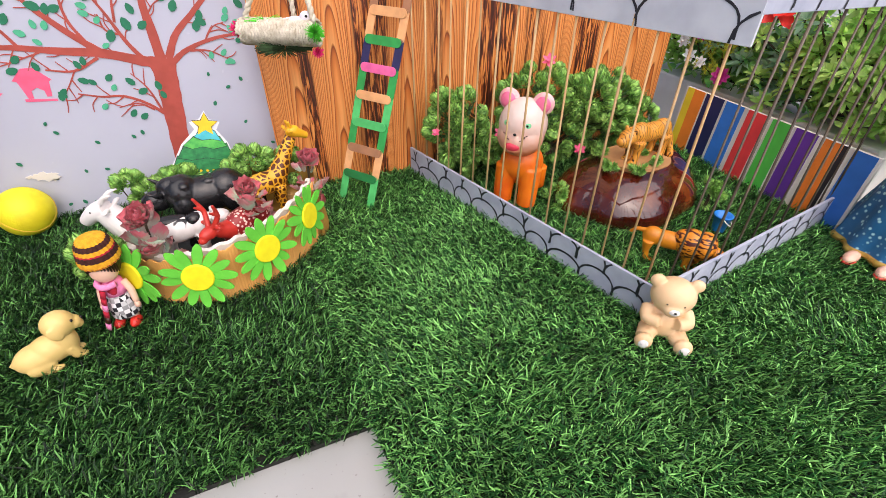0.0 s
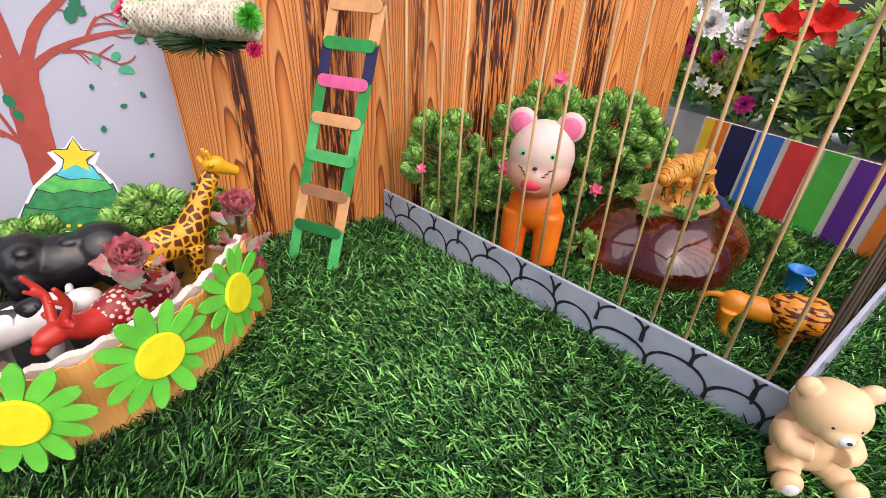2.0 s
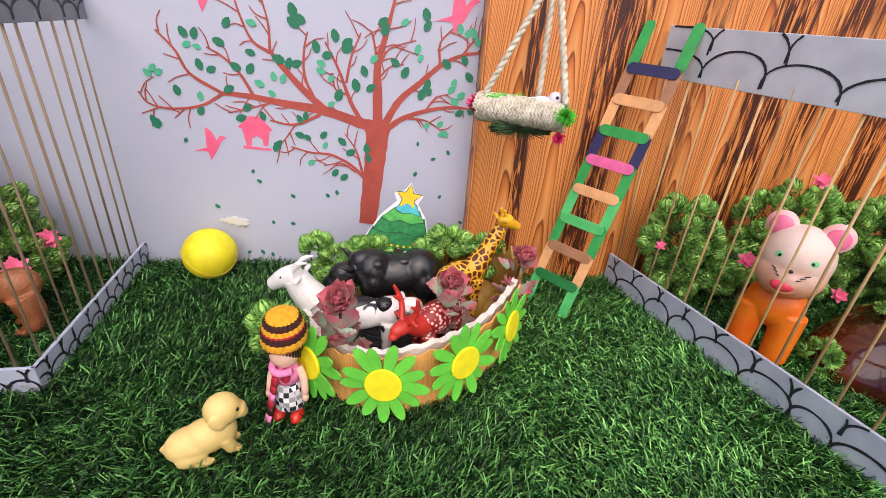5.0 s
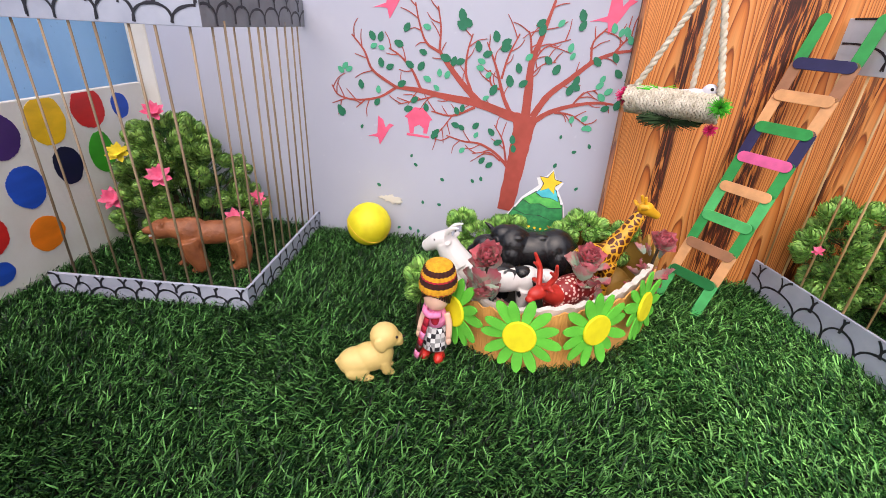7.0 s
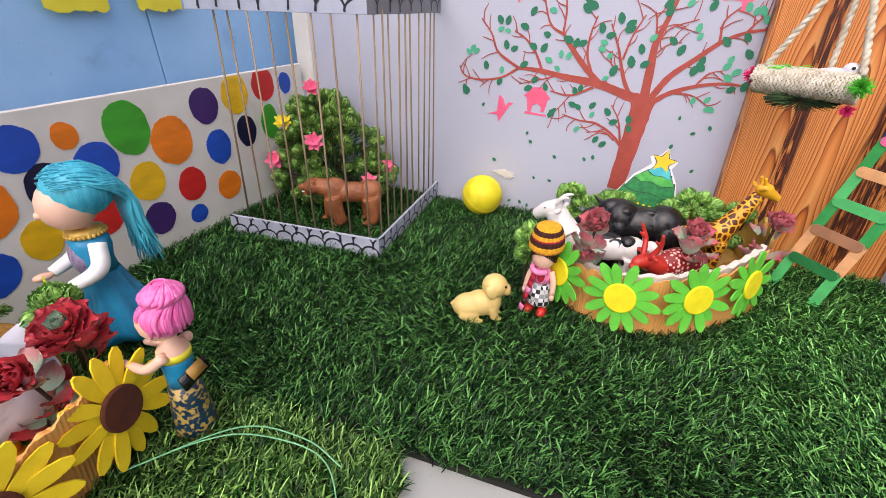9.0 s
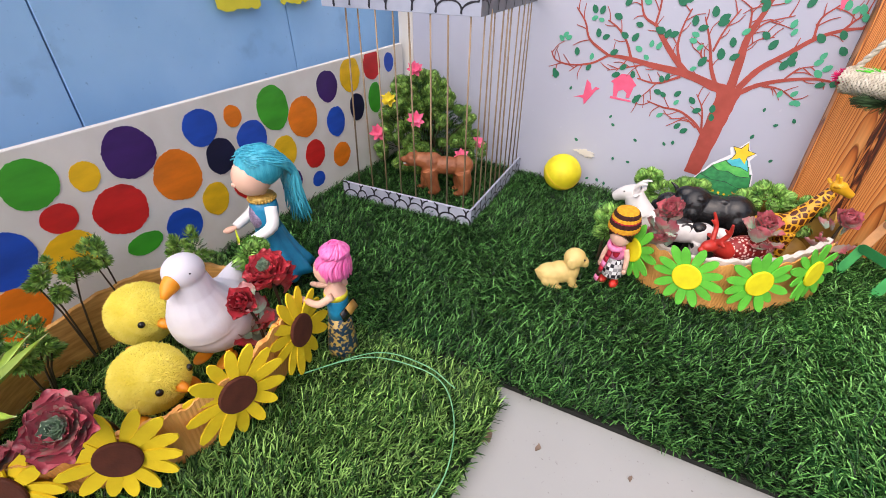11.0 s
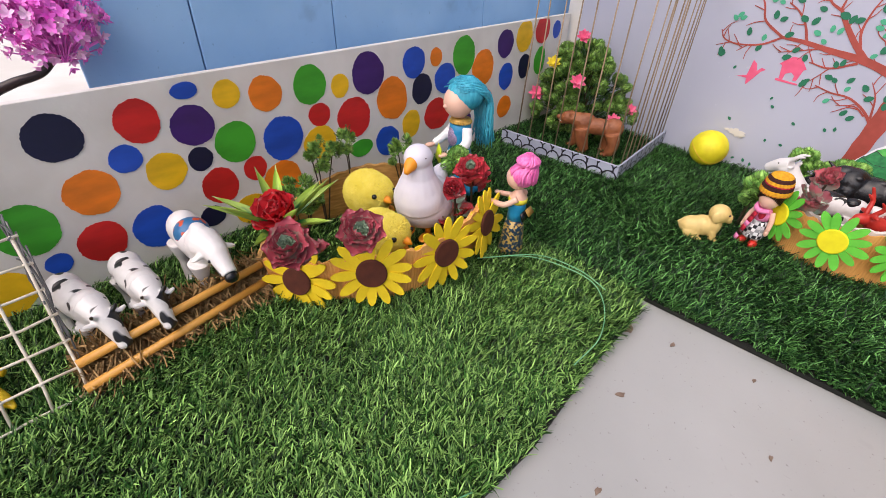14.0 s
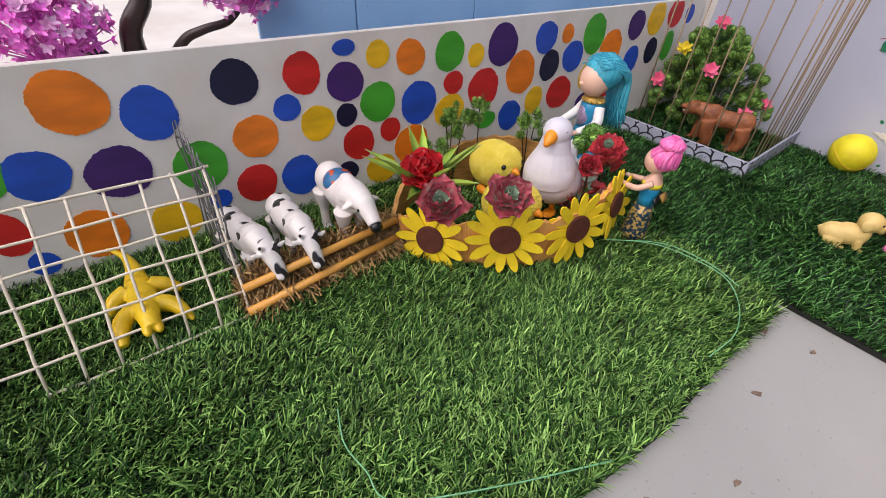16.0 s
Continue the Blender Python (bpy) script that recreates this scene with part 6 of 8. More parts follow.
M_CORRUGATED = corrugated()
M_LINER = mat("white_foam_liner", rgb("e4e0d8"), rgb("cfc8bc"), 0.7, 40, 0.4)
M_TAN_PAPER = mat("crumpled_tan_paper", rgb("b08a3e"), rgb("8c6626"), 0.6, 25, 0.7, 60)
petal_meshes = {}
for kind, m, ln, w in (("daisy", M_FOAM_GREEN, 0.0290, 0.0125), ("sun", M_FOAM_SUN, 0.0300, 0.0115)):
    bm = bmesh.new()
    o = [(0, -0.003), (0.3 * w, -0.001), (0.46 * w, 0.3 * ln), (0.5 * w, 0.55 * ln), (0.38 * w, 0.82 * ln), (0.12 * w, 0.98 * ln)]
    o = o + [(-x, z) for x, z in reversed(o[1:])]
    slab(bm, o, 0.0018)
    bmesh.ops.recalc_face_normals(bm, faces=bm.faces[:])
    petal_meshes[kind] = mesh_of("petal", bm, m, False)


def foam_flower(parent, at_, out, kind, n, spin, size=1.0, disc=None, m_disc=None, label="", tilt=0.0):
    """A cut foam flower glued on a band, facing the direction out (degrees)."""
    rng = random.Random(int(spin * 100) + n)
    bm = bmesh.new()
    lathe(bm, [(disc * 0.94, -0.0012), (disc, -0.0004), (disc, 0.0012), (disc * 0.93, 0.0022)], sides=28, rot=(90, 0, 0))
    fl = part("foam_flower", bm, m_disc, parent, label, smooth=False)
    fl.matrix_basis = pose(*at_, tilt, 0, out + 90) @ Matrix.Scale(size, 4)
    for k in range(n):
        a = 360 * k / n + spin + rng.uniform(-4, 4)
        p = new("petal", petal_meshes[kind])
        p.parent = fl
        s = rng.uniform(0.92, 1.06)
        p.matrix_basis = pose(0, 0.0016 + 0.0016 * (k % 2), 0, 0, a, 0) @ pose(0, 0, disc * 0.86, rng.uniform(-8, 8), 0, 0) @ Matrix.Scale(s, 4)
    return fl


def band(name, pts, z0, heights, material, parent, thick=0.002, seed=3, ribs=0.0, wave=0.002, label="", inset=0.0):
    """A card band that stands along pts; its ribs are real corrugations."""
    rng = random.Random(seed)
    line = spline([(x, y, 0) for x, y in pts], 26)
    hs = lerp_list(heights, 26)
    bm = bmesh.new()
    rows = []
    for i, p in enumerate(line):
        d = (line[min(i + 1, len(line) - 1)] - line[max(i - 1, 0)]).normalized()
        nrm = Vector((d.y, -d.x, 0))
        q = p + nrm * (ribs if i % 2 else 0)
        h = hs[i] + wave * math.sin(i * 0.55 + seed) + rng.uniform(-wave, wave) * 0.4
        low = Vector((0, 0, z0)) - nrm * inset
        rows.append([bm.verts.new(q + low), bm.verts.new(q + Vector((0, 0, h))), bm.verts.new(p - nrm * thick + Vector((0, 0, h))), bm.verts.new(p - nrm * thick + low)])
    for r0, r1 in zip(rows, rows[1:]):
        for k in range(4):
            bm.faces.new((r0[k], r1[k], r1[(k + 1) % 4], r0[(k + 1) % 4]))
    bm.faces.new(rows[0]), bm.faces.new(rows[-1][::-1])
    bmesh.ops.recalc_face_normals(bm, faces=bm.faces[:])
    return part(name, bm, material, parent, label, smooth=False)


daisy_planter = thing("daisy_planter", "orange corrugated card planter with green foam daisies", "planter")
RIM = [(-0.152, 0.652), (-0.132, 0.614), (-0.098, 0.587), (-0.058, 0.577), (-0.012, 0.585), (0.032, 0.610), (0.066, 0.645), (0.087, 0.673)]
band("card_band", RIM, -0.008, [0.066, 0.064, 0.066, 0.070, 0.074, 0.078, 0.084, 0.092], M_CORRUGATED, daisy_planter, 0.0015, 3, 0.0004, inset=0.007)
inner = [(x * 0.985 - 0.0005, y + 0.006) for x, y in RIM]
band("foam_liner", inner, -0.006, [0.067, 0.066, 0.068, 0.072, 0.077, 0.081, 0.086, 0.094], M_LINER, daisy_planter, 0.007, 8, 0, 0.0014, "torn white foam liner", inset=0.014)
band("back_paper", [(0.092, 0.680), (0.096, 0.716), (0.078, 0.752), (0.040, 0.776), (-0.004, 0.784), (-0.055, 0.784)], -0.006, [0.075, 0.100, 0.105, 0.098, 0.090, 0.08], M_TAN_PAPER, daisy_planter, 0.004, 5, 0, 0.006, "crumpled tan paper backing")
# Black of a sheet added to deepen the shade inside the planter.
M_PLANTER_SHADE = mat("black_shade_sheet", (0.010, 0.010, 0.010), (0.020, 0.019, 0.018), 0.55, 30, 0.6, 60)


def shade_sheet(parent, pts, z, seed):
    """An added creased black sheet, for the dark shade on the planter's floor."""
    rng = random.Random(seed)
    bm = bmesh.new()
    c = Vector((sum(p[0] for p in pts) / len(pts), sum(p[1] for p in pts) / len(pts), 0))
    edge = spline([(x, y, 0) for x, y in pts + pts[:1]], 4)[:-1]
    rings = [[bm.verts.new(c + (p - c) * k + Vector((0, 0, z + rng.uniform(-0.002, 0.002) + (0.006 if k > 0.9 else 0)))) for p in edge] for k in (0.97, 0.75, 0.5, 0.25)]
    for r0, r1 in zip(rings, rings[1:]):
        for i in range(len(edge)):
            j = (i + 1) % len(edge)
            bm.faces.new((r0[i], r0[j], r1[j], r1[i]))
    bm.faces.new(rings[-1])
    bmesh.ops.recalc_face_normals(bm, faces=bm.faces[:])
    part("floor_lining", bm, M_PLANTER_SHADE, parent, "added creased black sheet for the shade in the planter", smooth=False)


shade_sheet(daisy_planter, [(-0.143, 0.652), (-0.122, 0.622), (-0.09, 0.598), (-0.05, 0.590), (-0.01, 0.598), (0.03, 0.624), (0.062, 0.655), (0.084, 0.690), (0.08, 0.735), (0.03, 0.768), (-0.05, 0.775), (-0.12, 0.74), (-0.15, 0.69)], 0.012, 4)
bm = bmesh.new()
for x, y, r in ((-0.02, 0.745, 0.032), (0.055, 0.735, 0.03), (0.075, 0.705, 0.024), (-0.075, 0.755, 0.026)):
    ball(bm, (x, y, 0.010), (r * 1.2, r, 0.05), u=10, v=8)
ob = fuse(part("crumpled_fill", bm, M_TAN_PAPER, daisy_planter, "crumpled tan paper filling"), 0.004, 1)
for at_, out, spin in (((-0.135, 0.593, 0.052), 228, 4), ((-0.062, 0.559, 0.055), 262, 12), ((0.016, 0.583, 0.060), 303, 0), ((0.073, 0.636, 0.064), 325, 8)):
    foam_flower(daisy_planter, at_, out, "daisy", 13, spin, 0.94, 0.0185, M_FOAM_YELLOW, "yellow centre of a green foam daisy", -6)

sun_planter = thing("sunflower_planter", "orange corrugated card planter with yellow foam sunflowers", "planter")
RIM2 = [(-0.545, -0.025), (-0.510, -0.008), (-0.470, 0.018), (-0.432, 0.058), (-0.408, 0.105), (-0.401, 0.155), (-0.408, 0.205), (-0.424, 0.250)]
band("card_band", RIM2, -0.008, [0.040, 0.046, 0.056, 0.064, 0.068, 0.072, 0.078, 0.082], M_CORRUGATED, sun_planter, 0.0015, 4, 0.0005, inset=0.010)
band("foam_liner", [(x - 0.005, y + 0.003) for x, y in RIM2], -0.006, [0.036, 0.042, 0.052, 0.060, 0.063, 0.067, 0.073, 0.078], M_CORRUGATED, sun_planter, 0.005, 9, 0, 0.002, inset=0.010)
M_BACKWOOD = mat("woodgrain_card", rgb("cc9c58"), rgb("a87a3c"), 0.55, 40, 0.3, stretch=(1, 1, 6))
band("back_card", [(-0.560, -0.020), (-0.604, 0.020), (-0.632, 0.075), (-0.632, 0.135), (-0.618, 0.190), (-0.590, 0.235), (-0.545, 0.262)], -0.006, [0.032, 0.040, 0.050, 0.066, 0.074, 0.072, 0.064], M_BACKWOOD, sun_planter, 0.006, 6, 0, 0.001, "wood-grain card back wall")
for at_, out, spin in (((-0.497, -0.008, 0.026), 300, 4), ((-0.428, 0.052, 0.048), 318, 0), ((-0.397, 0.145, 0.050), 352, 7), ((-0.410, 0.238, 0.050), 14, 2)):
    foam_flower(sun_planter, at_, out, "sun", 14, spin, 1.12, 0.0165, M_FOAM_BROWN, "brown centre of a yellow foam sunflower", -8)


# ---- artificial plants ----
def up_to(d):
    """A turn that takes +z to the way d."""
    return Vector(d).to_track_quat("Z", "Y").to_matrix().to_4x4()


def gradient_leaf(name, tip, root, rough=0.45):
    """Plastic leaf: one tone at its foot, another towards its tip, blotched with dust."""
    m, nodes, links, p = base_mat(name, rough)
    tc, sep, mr = nodes.new("ShaderNodeTexCoord"), nodes.new("ShaderNodeSeparateXYZ"), nodes.new("ShaderNodeMapRange")
    nz, add = nodes.new("ShaderNodeTexNoise"), nodes.new("ShaderNodeMath")
    nz.inputs["Scale"].default_value, nz.inputs["Detail"].default_value = 260, 4
    mr.inputs["From Min"].default_value, mr.inputs["From Max"].default_value = 0.0, 0.022
    add.operation = "MULTIPLY_ADD"
    add.inputs[1].default_value = 0.5
    mr.inputs["To Max"].default_value = 0.6
    links.new(tc.outputs["Object"], sep.inputs["Vector"])
    links.new(tc.outputs["Object"], nz.inputs["Vector"])
    links.new(sep.outputs["Y"], mr.inputs["Value"])
    links.new(nz.outputs["Fac"], add.inputs[0])
    links.new(mr.outputs["Result"], add.inputs[2])
    dust = tuple(0.55 * a + 0.45 * b for a, b in zip(tip, (0.48, 0.42, 0.40)))
    r = ramp(nodes, (0.22, root), (0.40, root), (0.60, tip), (0.74, tip), (0.86, dust))
    links.new(add.outputs[0], r.inputs["Fac"])
    hsv, oi, mv = nodes.new("ShaderNodeHueSaturation"), nodes.new("ShaderNodeObjectInfo"), nodes.new("ShaderNodeMapRange")
    mv.inputs["To Min"].default_value, mv.inputs["To Max"].default_value = 0.75, 1.25
    links.new(oi.outputs["Random"], mv.inputs["Value"])
    links.new(mv.outputs["Result"], hsv.inputs["Value"])
    links.new(r.outputs["Color"], hsv.inputs["Color"])
    links.new(hsv.outputs["Color"], p.inputs["Base Color"])
    add_bump(nodes, links, p, tc.outputs["Object"], 350, 0.35)
    return m


def petal_leaf(bm, length, width, cup, curl, teeth, ragged=0.06):
    """A broad cupped leaf with an uneven toothed edge."""
    n, rows = 9, []
    for i in range(n + 1):
        s = i / n
        w = width * 0.5 * (math.sin(math.pi * min(s * 0.86 + 0.1, 1.0)) ** 0.75) * (1 + (teeth if i % 2 else -teeth))
        z = curl * length * s * s
        rows.append([bm.verts.new((dx * w, s * length - 0.12 * length * dx * dx * s, z + dx * dx * cup * w + (ragged * width * math.sin(3 * i) if abs(dx) == 1 else 0))) for dx in (-1, -0.5, 0, 0.5, 1)])
    for r0, r1 in zip(rows, rows[1:]):
        for k in range(4):
            bm.faces.new((r0[k], r0[k + 1], r1[k + 1], r1[k]))


M_SUCC = gradient_leaf("maroon_succulent", rgb("cc6a74"), rgb("a89c8c"))
M_SUCC_DEEP = gradient_leaf("deep_maroon_succulent", rgb("a24450"), rgb("84786a"))
M_SUCC_RED = gradient_leaf("red_succulent", rgb("c03844"), rgb("984440"))
M_SUCC_GREY = gradient_leaf("dusty_green_leaf", rgb("b07878"), rgb("9cb49c"))
M_HEART = gradient_leaf("grey_green_heart", rgb("8fa48c"), rgb("a4bca0"))
M_ROSE = gradient_leaf("red_silk_rose", rgb("d02c34"), rgb("b01e28"))
M_STRAP = gradient_leaf("variegated_strap_leaf", rgb("9dbb4c"), rgb("2a7236"))
M_STEM = mat("dark_stem", rgb("4a3c28"), rgb("33281a"), 0.7, 60, 0.4)
M_SEDUM = mat("sedum_green", rgb("9cc862"), rgb("5e9642"), 0.68, 120, 0.2, 400, island=0.5)
M_SEDUM_DARK = mat("dark_sedum_green", rgb("8cb052"), rgb("4c7834"), 0.5, 120, 0.2, 400, island=0.5)
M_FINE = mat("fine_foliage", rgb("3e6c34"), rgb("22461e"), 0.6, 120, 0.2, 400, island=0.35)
petal_bm = bmesh.new()
petal_leaf(petal_bm, 0.02, 0.0215, 0.45, 0.22, 0.03)
PETALS = {}
for m in (M_SUCC, M_SUCC_DEEP, M_SUCC_RED, M_SUCC_GREY, M_HEART, M_ROSE, M_STRAP):
    PETALS[m.name] = mesh_of("petal", petal_bm.copy(), m)
petal_bm.free()
rose_bm, strap_bm = bmesh.new(), bmesh.new()
petal_leaf(rose_bm, 0.02, 0.024, 0.75, 0.1, 0.0)
petal_leaf(strap_bm, 0.02, 0.0125, 0.35, 0.10, 0.0, 0.0)
PETALS[M_ROSE.name], PETALS[M_STRAP.name] = mesh_of("petal", rose_bm, M_ROSE), mesh_of("strap_leaf", strap_bm, M_STRAP)


def put_petal(name, m, parent, mx):
    ob = new(name, PETALS[m.name])
    ob.parent = parent
    ob.matrix_basis = mx
    return ob


OPEN_TIERS = ((7, 2, 1.15), (6, 16, 1.0), (6, 32, 0.82), (6, 44, 0.58), (5, 60, 0.40), (4, 76, 0.28))
BUD_TIERS = ((5, 30, 0.95), (5, 48, 0.92), (4, 62, 0.80), (3, 76, 0.62))


def succulent(label, root, head, tilt, m_out, m_in, size=1.0, seed=1, side_leaves=9, bud=False):
    """A stemmed rosette: tiers of cupped leaves on a bent stem, with loose leaves below."""
    rng = random.Random(seed)
    root, head = Vector(root), Vector(head)
    top = thing("artificial_succulent", label, "artificial plant", Matrix.Translation(root), "red succulents")
    h = head - root
    bm = bmesh.new()
    tube(bm, spline([(0, 0, 0), (h.x * 0.3, h.y * 0.3, h.z * 0.55), tuple(h)], 4), 0.0016, 6)
    part("stem", bm, M_STEM, top)
    face = Matrix.Translation(h) @ (up_to(tilt) if len(tilt) == 3 else pose(0, 0, 0, tilt[0], tilt[1], 0))
    for tier, (n, lift, s) in enumerate(BUD_TIERS if bud else OPEN_TIERS):
        m = m_in if tier > 2 and not bud else m_out
        for k in range(n):
            a = 360 * k / n + 31 * tier + rng.uniform(-9, 9)
            put_petal("petal", m, top, face @ pose(0, 0, 0.0016 * tier, 0, 0, a) @ pose(0, 0.001, 0, lift + rng.uniform(-8, 8), 0, 0) @ Matrix.Scale(size * s * rng.uniform(0.9, 1.1), 4))
    for k in range(side_leaves):
        s = rng.uniform(0.15, 0.95) if bud else rng.uniform(0.72, 0.98)
        mm = rng.choice((m_out, M_SUCC_GREY)) if bud else m_out
        put_petal("leaf", mm, top, Matrix.Translation(h * s) @ pose(0, 0, 0, 0, 0, rng.uniform(0, 360)) @ pose(0, 0.004 + 0.012 * rng.random(), 0, rng.uniform(0, 60), rng.uniform(-25, 25), 0) @ Matrix.Scale(size * rng.uniform(0.7, 1.15), 4))
    return top


succulent("dusty maroon plastic succulent in the daisy planter", (-0.110, 0.622, 0.010), (-0.102, 0.602, 0.116), (35, -12), M_SUCC, M_HEART, 1.2, 41, 28, True)
succulent("dusty maroon plastic succulent beside the red deer", (0.018, 0.665, 0.010), (0.005, 0.650, 0.106), (35, 5), M_SUCC, M_SUCC, 1.1, 42, 30, True)
succulent("dusty maroon plastic succulent beside the giraffe", (0.082, 0.690, 0.010), (0.085, 0.680, 0.118), (25, 10), M_SUCC, M_SUCC, 1.1, 43, 26, True)
succulent("maroon plastic succulent with a grey green heart by the feeder", (-0.520, 0.030, 0.0), (-0.452, -0.030, 0.112), (0.42, -0.34, 0.62), M_SUCC_DEEP, M_HEART, 1.18, 44, 8)
succulent("maroon plastic succulent with a grey green heart over the sunflowers", (-0.475, 0.075, 0.0), (-0.418, 0.034, 0.118), (0.40, -0.28, 0.62), M_SUCC_DEEP, M_HEART, 1.14, 45, 8)
succulent("bright red plastic succulent beside the duck", (-0.455, 0.222, 0.0), (-0.446, 0.206, 0.096), (40, 25), M_SUCC_RED, M_SUCC_RED, 1.1, 46, 26, True)
succulent("deep red plastic succulent beside the duck", (-0.450, 0.250, 0.0), (-0.452, 0.244, 0.112), (30, 15), M_SUCC_RED, M_HEART, 1.0, 47, 22)

rose_plant = thing("artificial_rose", "red silk rose with pointed green and yellow leaves", "artificial plant", pose(-0.526, 0.000, -0.004) @ Matrix.Scale(1.0, 4))
bm = bmesh.new()
tube(bm, [(0, 0, 0), (0.004, -0.002, 0.06), (0.010, -0.006, 0.112)], 0.002, 6)
part("stem", bm, M_STEM, rose_plant)
rr = random.Random(4)
for tier, (n, lift, s) in enumerate(((6, 22, 1.5), (5, 45, 1.35), (5, 64, 1.1), (4, 78, 0.8), (2, 86, 0.5))):
    for k in range(n):
        put_petal("petal", M_ROSE, rose_plant, pose(0.010, -0.006, 0.112 + 0.002 * tier, 34, 24, 0) @ pose(0, 0, 0, 0, 0, 360 * k / n + 40 * tier) @ pose(0, 0.001, 0, lift + rr.uniform(-7, 7), rr.uniform(-12, 12), 0) @ Matrix.Diagonal((1.35 * s, s, s, 1)))
for k in range(11):
    a = 360 * k / 11 + rr.uniform(-10, 10)
    put_petal("strap_leaf", M_STRAP, rose_plant, pose(0.006, -0.004, 0.096, 0, 0, a) @ pose(0, 0.004, 0, rr.uniform(10, 60), 0, 0) @ Matrix.Diagonal((0.95, rr.uniform(3.3, 4.3), 2.4, 1)))


def globe_head(bm, m, r, rng):
    """A round sedum head of overlapping scale leaves."""
    for t, (n, phi) in enumerate(((15, -24), (17, -4), (15, 16), (12, 36), (9, 56), (5, 75))):
        for k in range(n):
            a = 2 * math.pi * (k + 0.5 * (t % 2)) / n + rng.uniform(-0.12, 0.12)
            f = phi + rng.uniform(-7, 7)

            def on(da, df, s):
                b, g = a + da, radians(f + df)
                return m @ Vector((r * s * math.cos(b) * math.cos(g), r * s * math.sin(b) * math.cos(g), r * s * math.sin(g)))

            w = min(0.30, 0.19 / max(math.cos(radians(f)), 0.35))
            v = [bm.verts.new(p) for p in (on(0, -34, 0.5), on(-w, -4, 0.88), on(w, -4, 0.88), on(0, 19, 1.13))]
            bm.faces.new((v[0], v[1], v[2])), bm.faces.new((v[1], v[3], v[2]))


def rosette(bm, m, r, rng, tiers=5, n=11, slim=0.2):
    """A sedum head of many little pointed leaves."""
    for t in range(tiers):
        for k in range(n):
            a = 2 * math.pi * (k + 0.5 * t) / n + rng.uniform(-0.15, 0.15)
            lift = radians((-30, 2, 30, 56, 78)[t] + rng.uniform(-9, 9))
            d = Vector((math.cos(a) * math.cos(lift), math.sin(a) * math.cos(lift), math.sin(lift)))
            s = Vector((-math.sin(a), math.cos(a), 0))
            ln, w = r * (1 - 0.07 * t) * rng.uniform(0.9, 1.06), r * slim * rng.uniform(0.85, 1.15)
            z, up = Vector((0, 0, 0.06 * r * t)), Vector((0, 0, 0.26 * r))
            mid = z + d * ln * 0.62
            v = [bm.verts.new(m @ p) for p in (z + d * r * 0.1, mid - s * w, mid + s * w, z + d * ln + up)]
            bm.faces.new((v[0], v[1], v[2])), bm.faces.new((v[1], v[3], v[2]))


def frond(bm, m, ln, rng, n=14):
    """A feathery sprig with needle leaves."""
    for k in range(n):
        s = k / n
        for sgn in (-1, 1):
            p = Vector((0, 0, ln * (0.15 + 0.85 * s)))
            a = rng.uniform(0, 6.28)
            d = Vector((math.cos(a), math.sin(a), 0.9)).normalized() * ln * 0.32 * (1.05 - 0.6 * s)
            w = d.orthogonal().normalized() * ln * 0.028
            bm.faces.new([bm.verts.new(m @ q) for q in (p - w, p + w, p + d)])


def bush(name, label, base, lobes, heads, r, seed, m_head, fronds=0, m_frond=None, category="artificial plant", group="", slim=0.2):
    """Stems that fan out of base, each ending in a rosette, over dark feathery inner foliage. lobes: centre and radii."""
    rng = random.Random(seed)
    base = Vector(base)
    top = thing(name, label, category, Matrix.Translation(base), group)
    stems, foliage, inner = bmesh.new(), bmesh.new(), bmesh.new()
    for i in range(heads):
        c, rad = lobes[i % len(lobes)]
        d = Vector((rng.gauss(0, 1), rng.gauss(0, 1), rng.gauss(0.25, 0.9))).normalized()
        k = rng.uniform(0.8, 1.04)
        tip = Vector((c[0] + d.x * rad[0] * k, c[1] + d.y * rad[1] * k, c[2] + d.z * rad[2] * k)) - base
        if tip.z < 0.004:
            tip.z = 0.004 + 0.01 * rng.random()
        way = (d + Vector((0, 0, 0.35))).normalized()
        root = Vector((tip.x * 0.15, tip.y * 0.15, 0))
        if i % 5 == 0:
            tube(stems, [root, root.lerp(tip, 0.5) + Vector((0, 0, 0.15 * tip.length)), tip], [0.0013, 0.001, 0.0008], 5, cap=False)
        if slim < 0.15:
            rosette(foliage, Matrix.Translation(tip) @ up_to(way), r * rng.uniform(0.75, 1.15), rng, n=16, slim=0.115)
        else:
            globe_head(foliage, Matrix.Translation(tip) @ up_to(way), r * rng.uniform(0.75, 1.15), rng)
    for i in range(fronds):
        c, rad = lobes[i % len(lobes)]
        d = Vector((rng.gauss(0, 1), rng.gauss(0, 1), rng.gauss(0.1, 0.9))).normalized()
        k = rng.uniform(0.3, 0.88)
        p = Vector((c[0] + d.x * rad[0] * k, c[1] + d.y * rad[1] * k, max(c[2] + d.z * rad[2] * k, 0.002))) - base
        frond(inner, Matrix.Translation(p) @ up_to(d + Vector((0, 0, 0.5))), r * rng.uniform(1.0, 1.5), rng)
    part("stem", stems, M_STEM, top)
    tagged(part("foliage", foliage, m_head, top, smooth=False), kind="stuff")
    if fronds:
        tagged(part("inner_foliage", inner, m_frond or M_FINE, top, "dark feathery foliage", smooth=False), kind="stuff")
    else:
        inner.free()
    return top


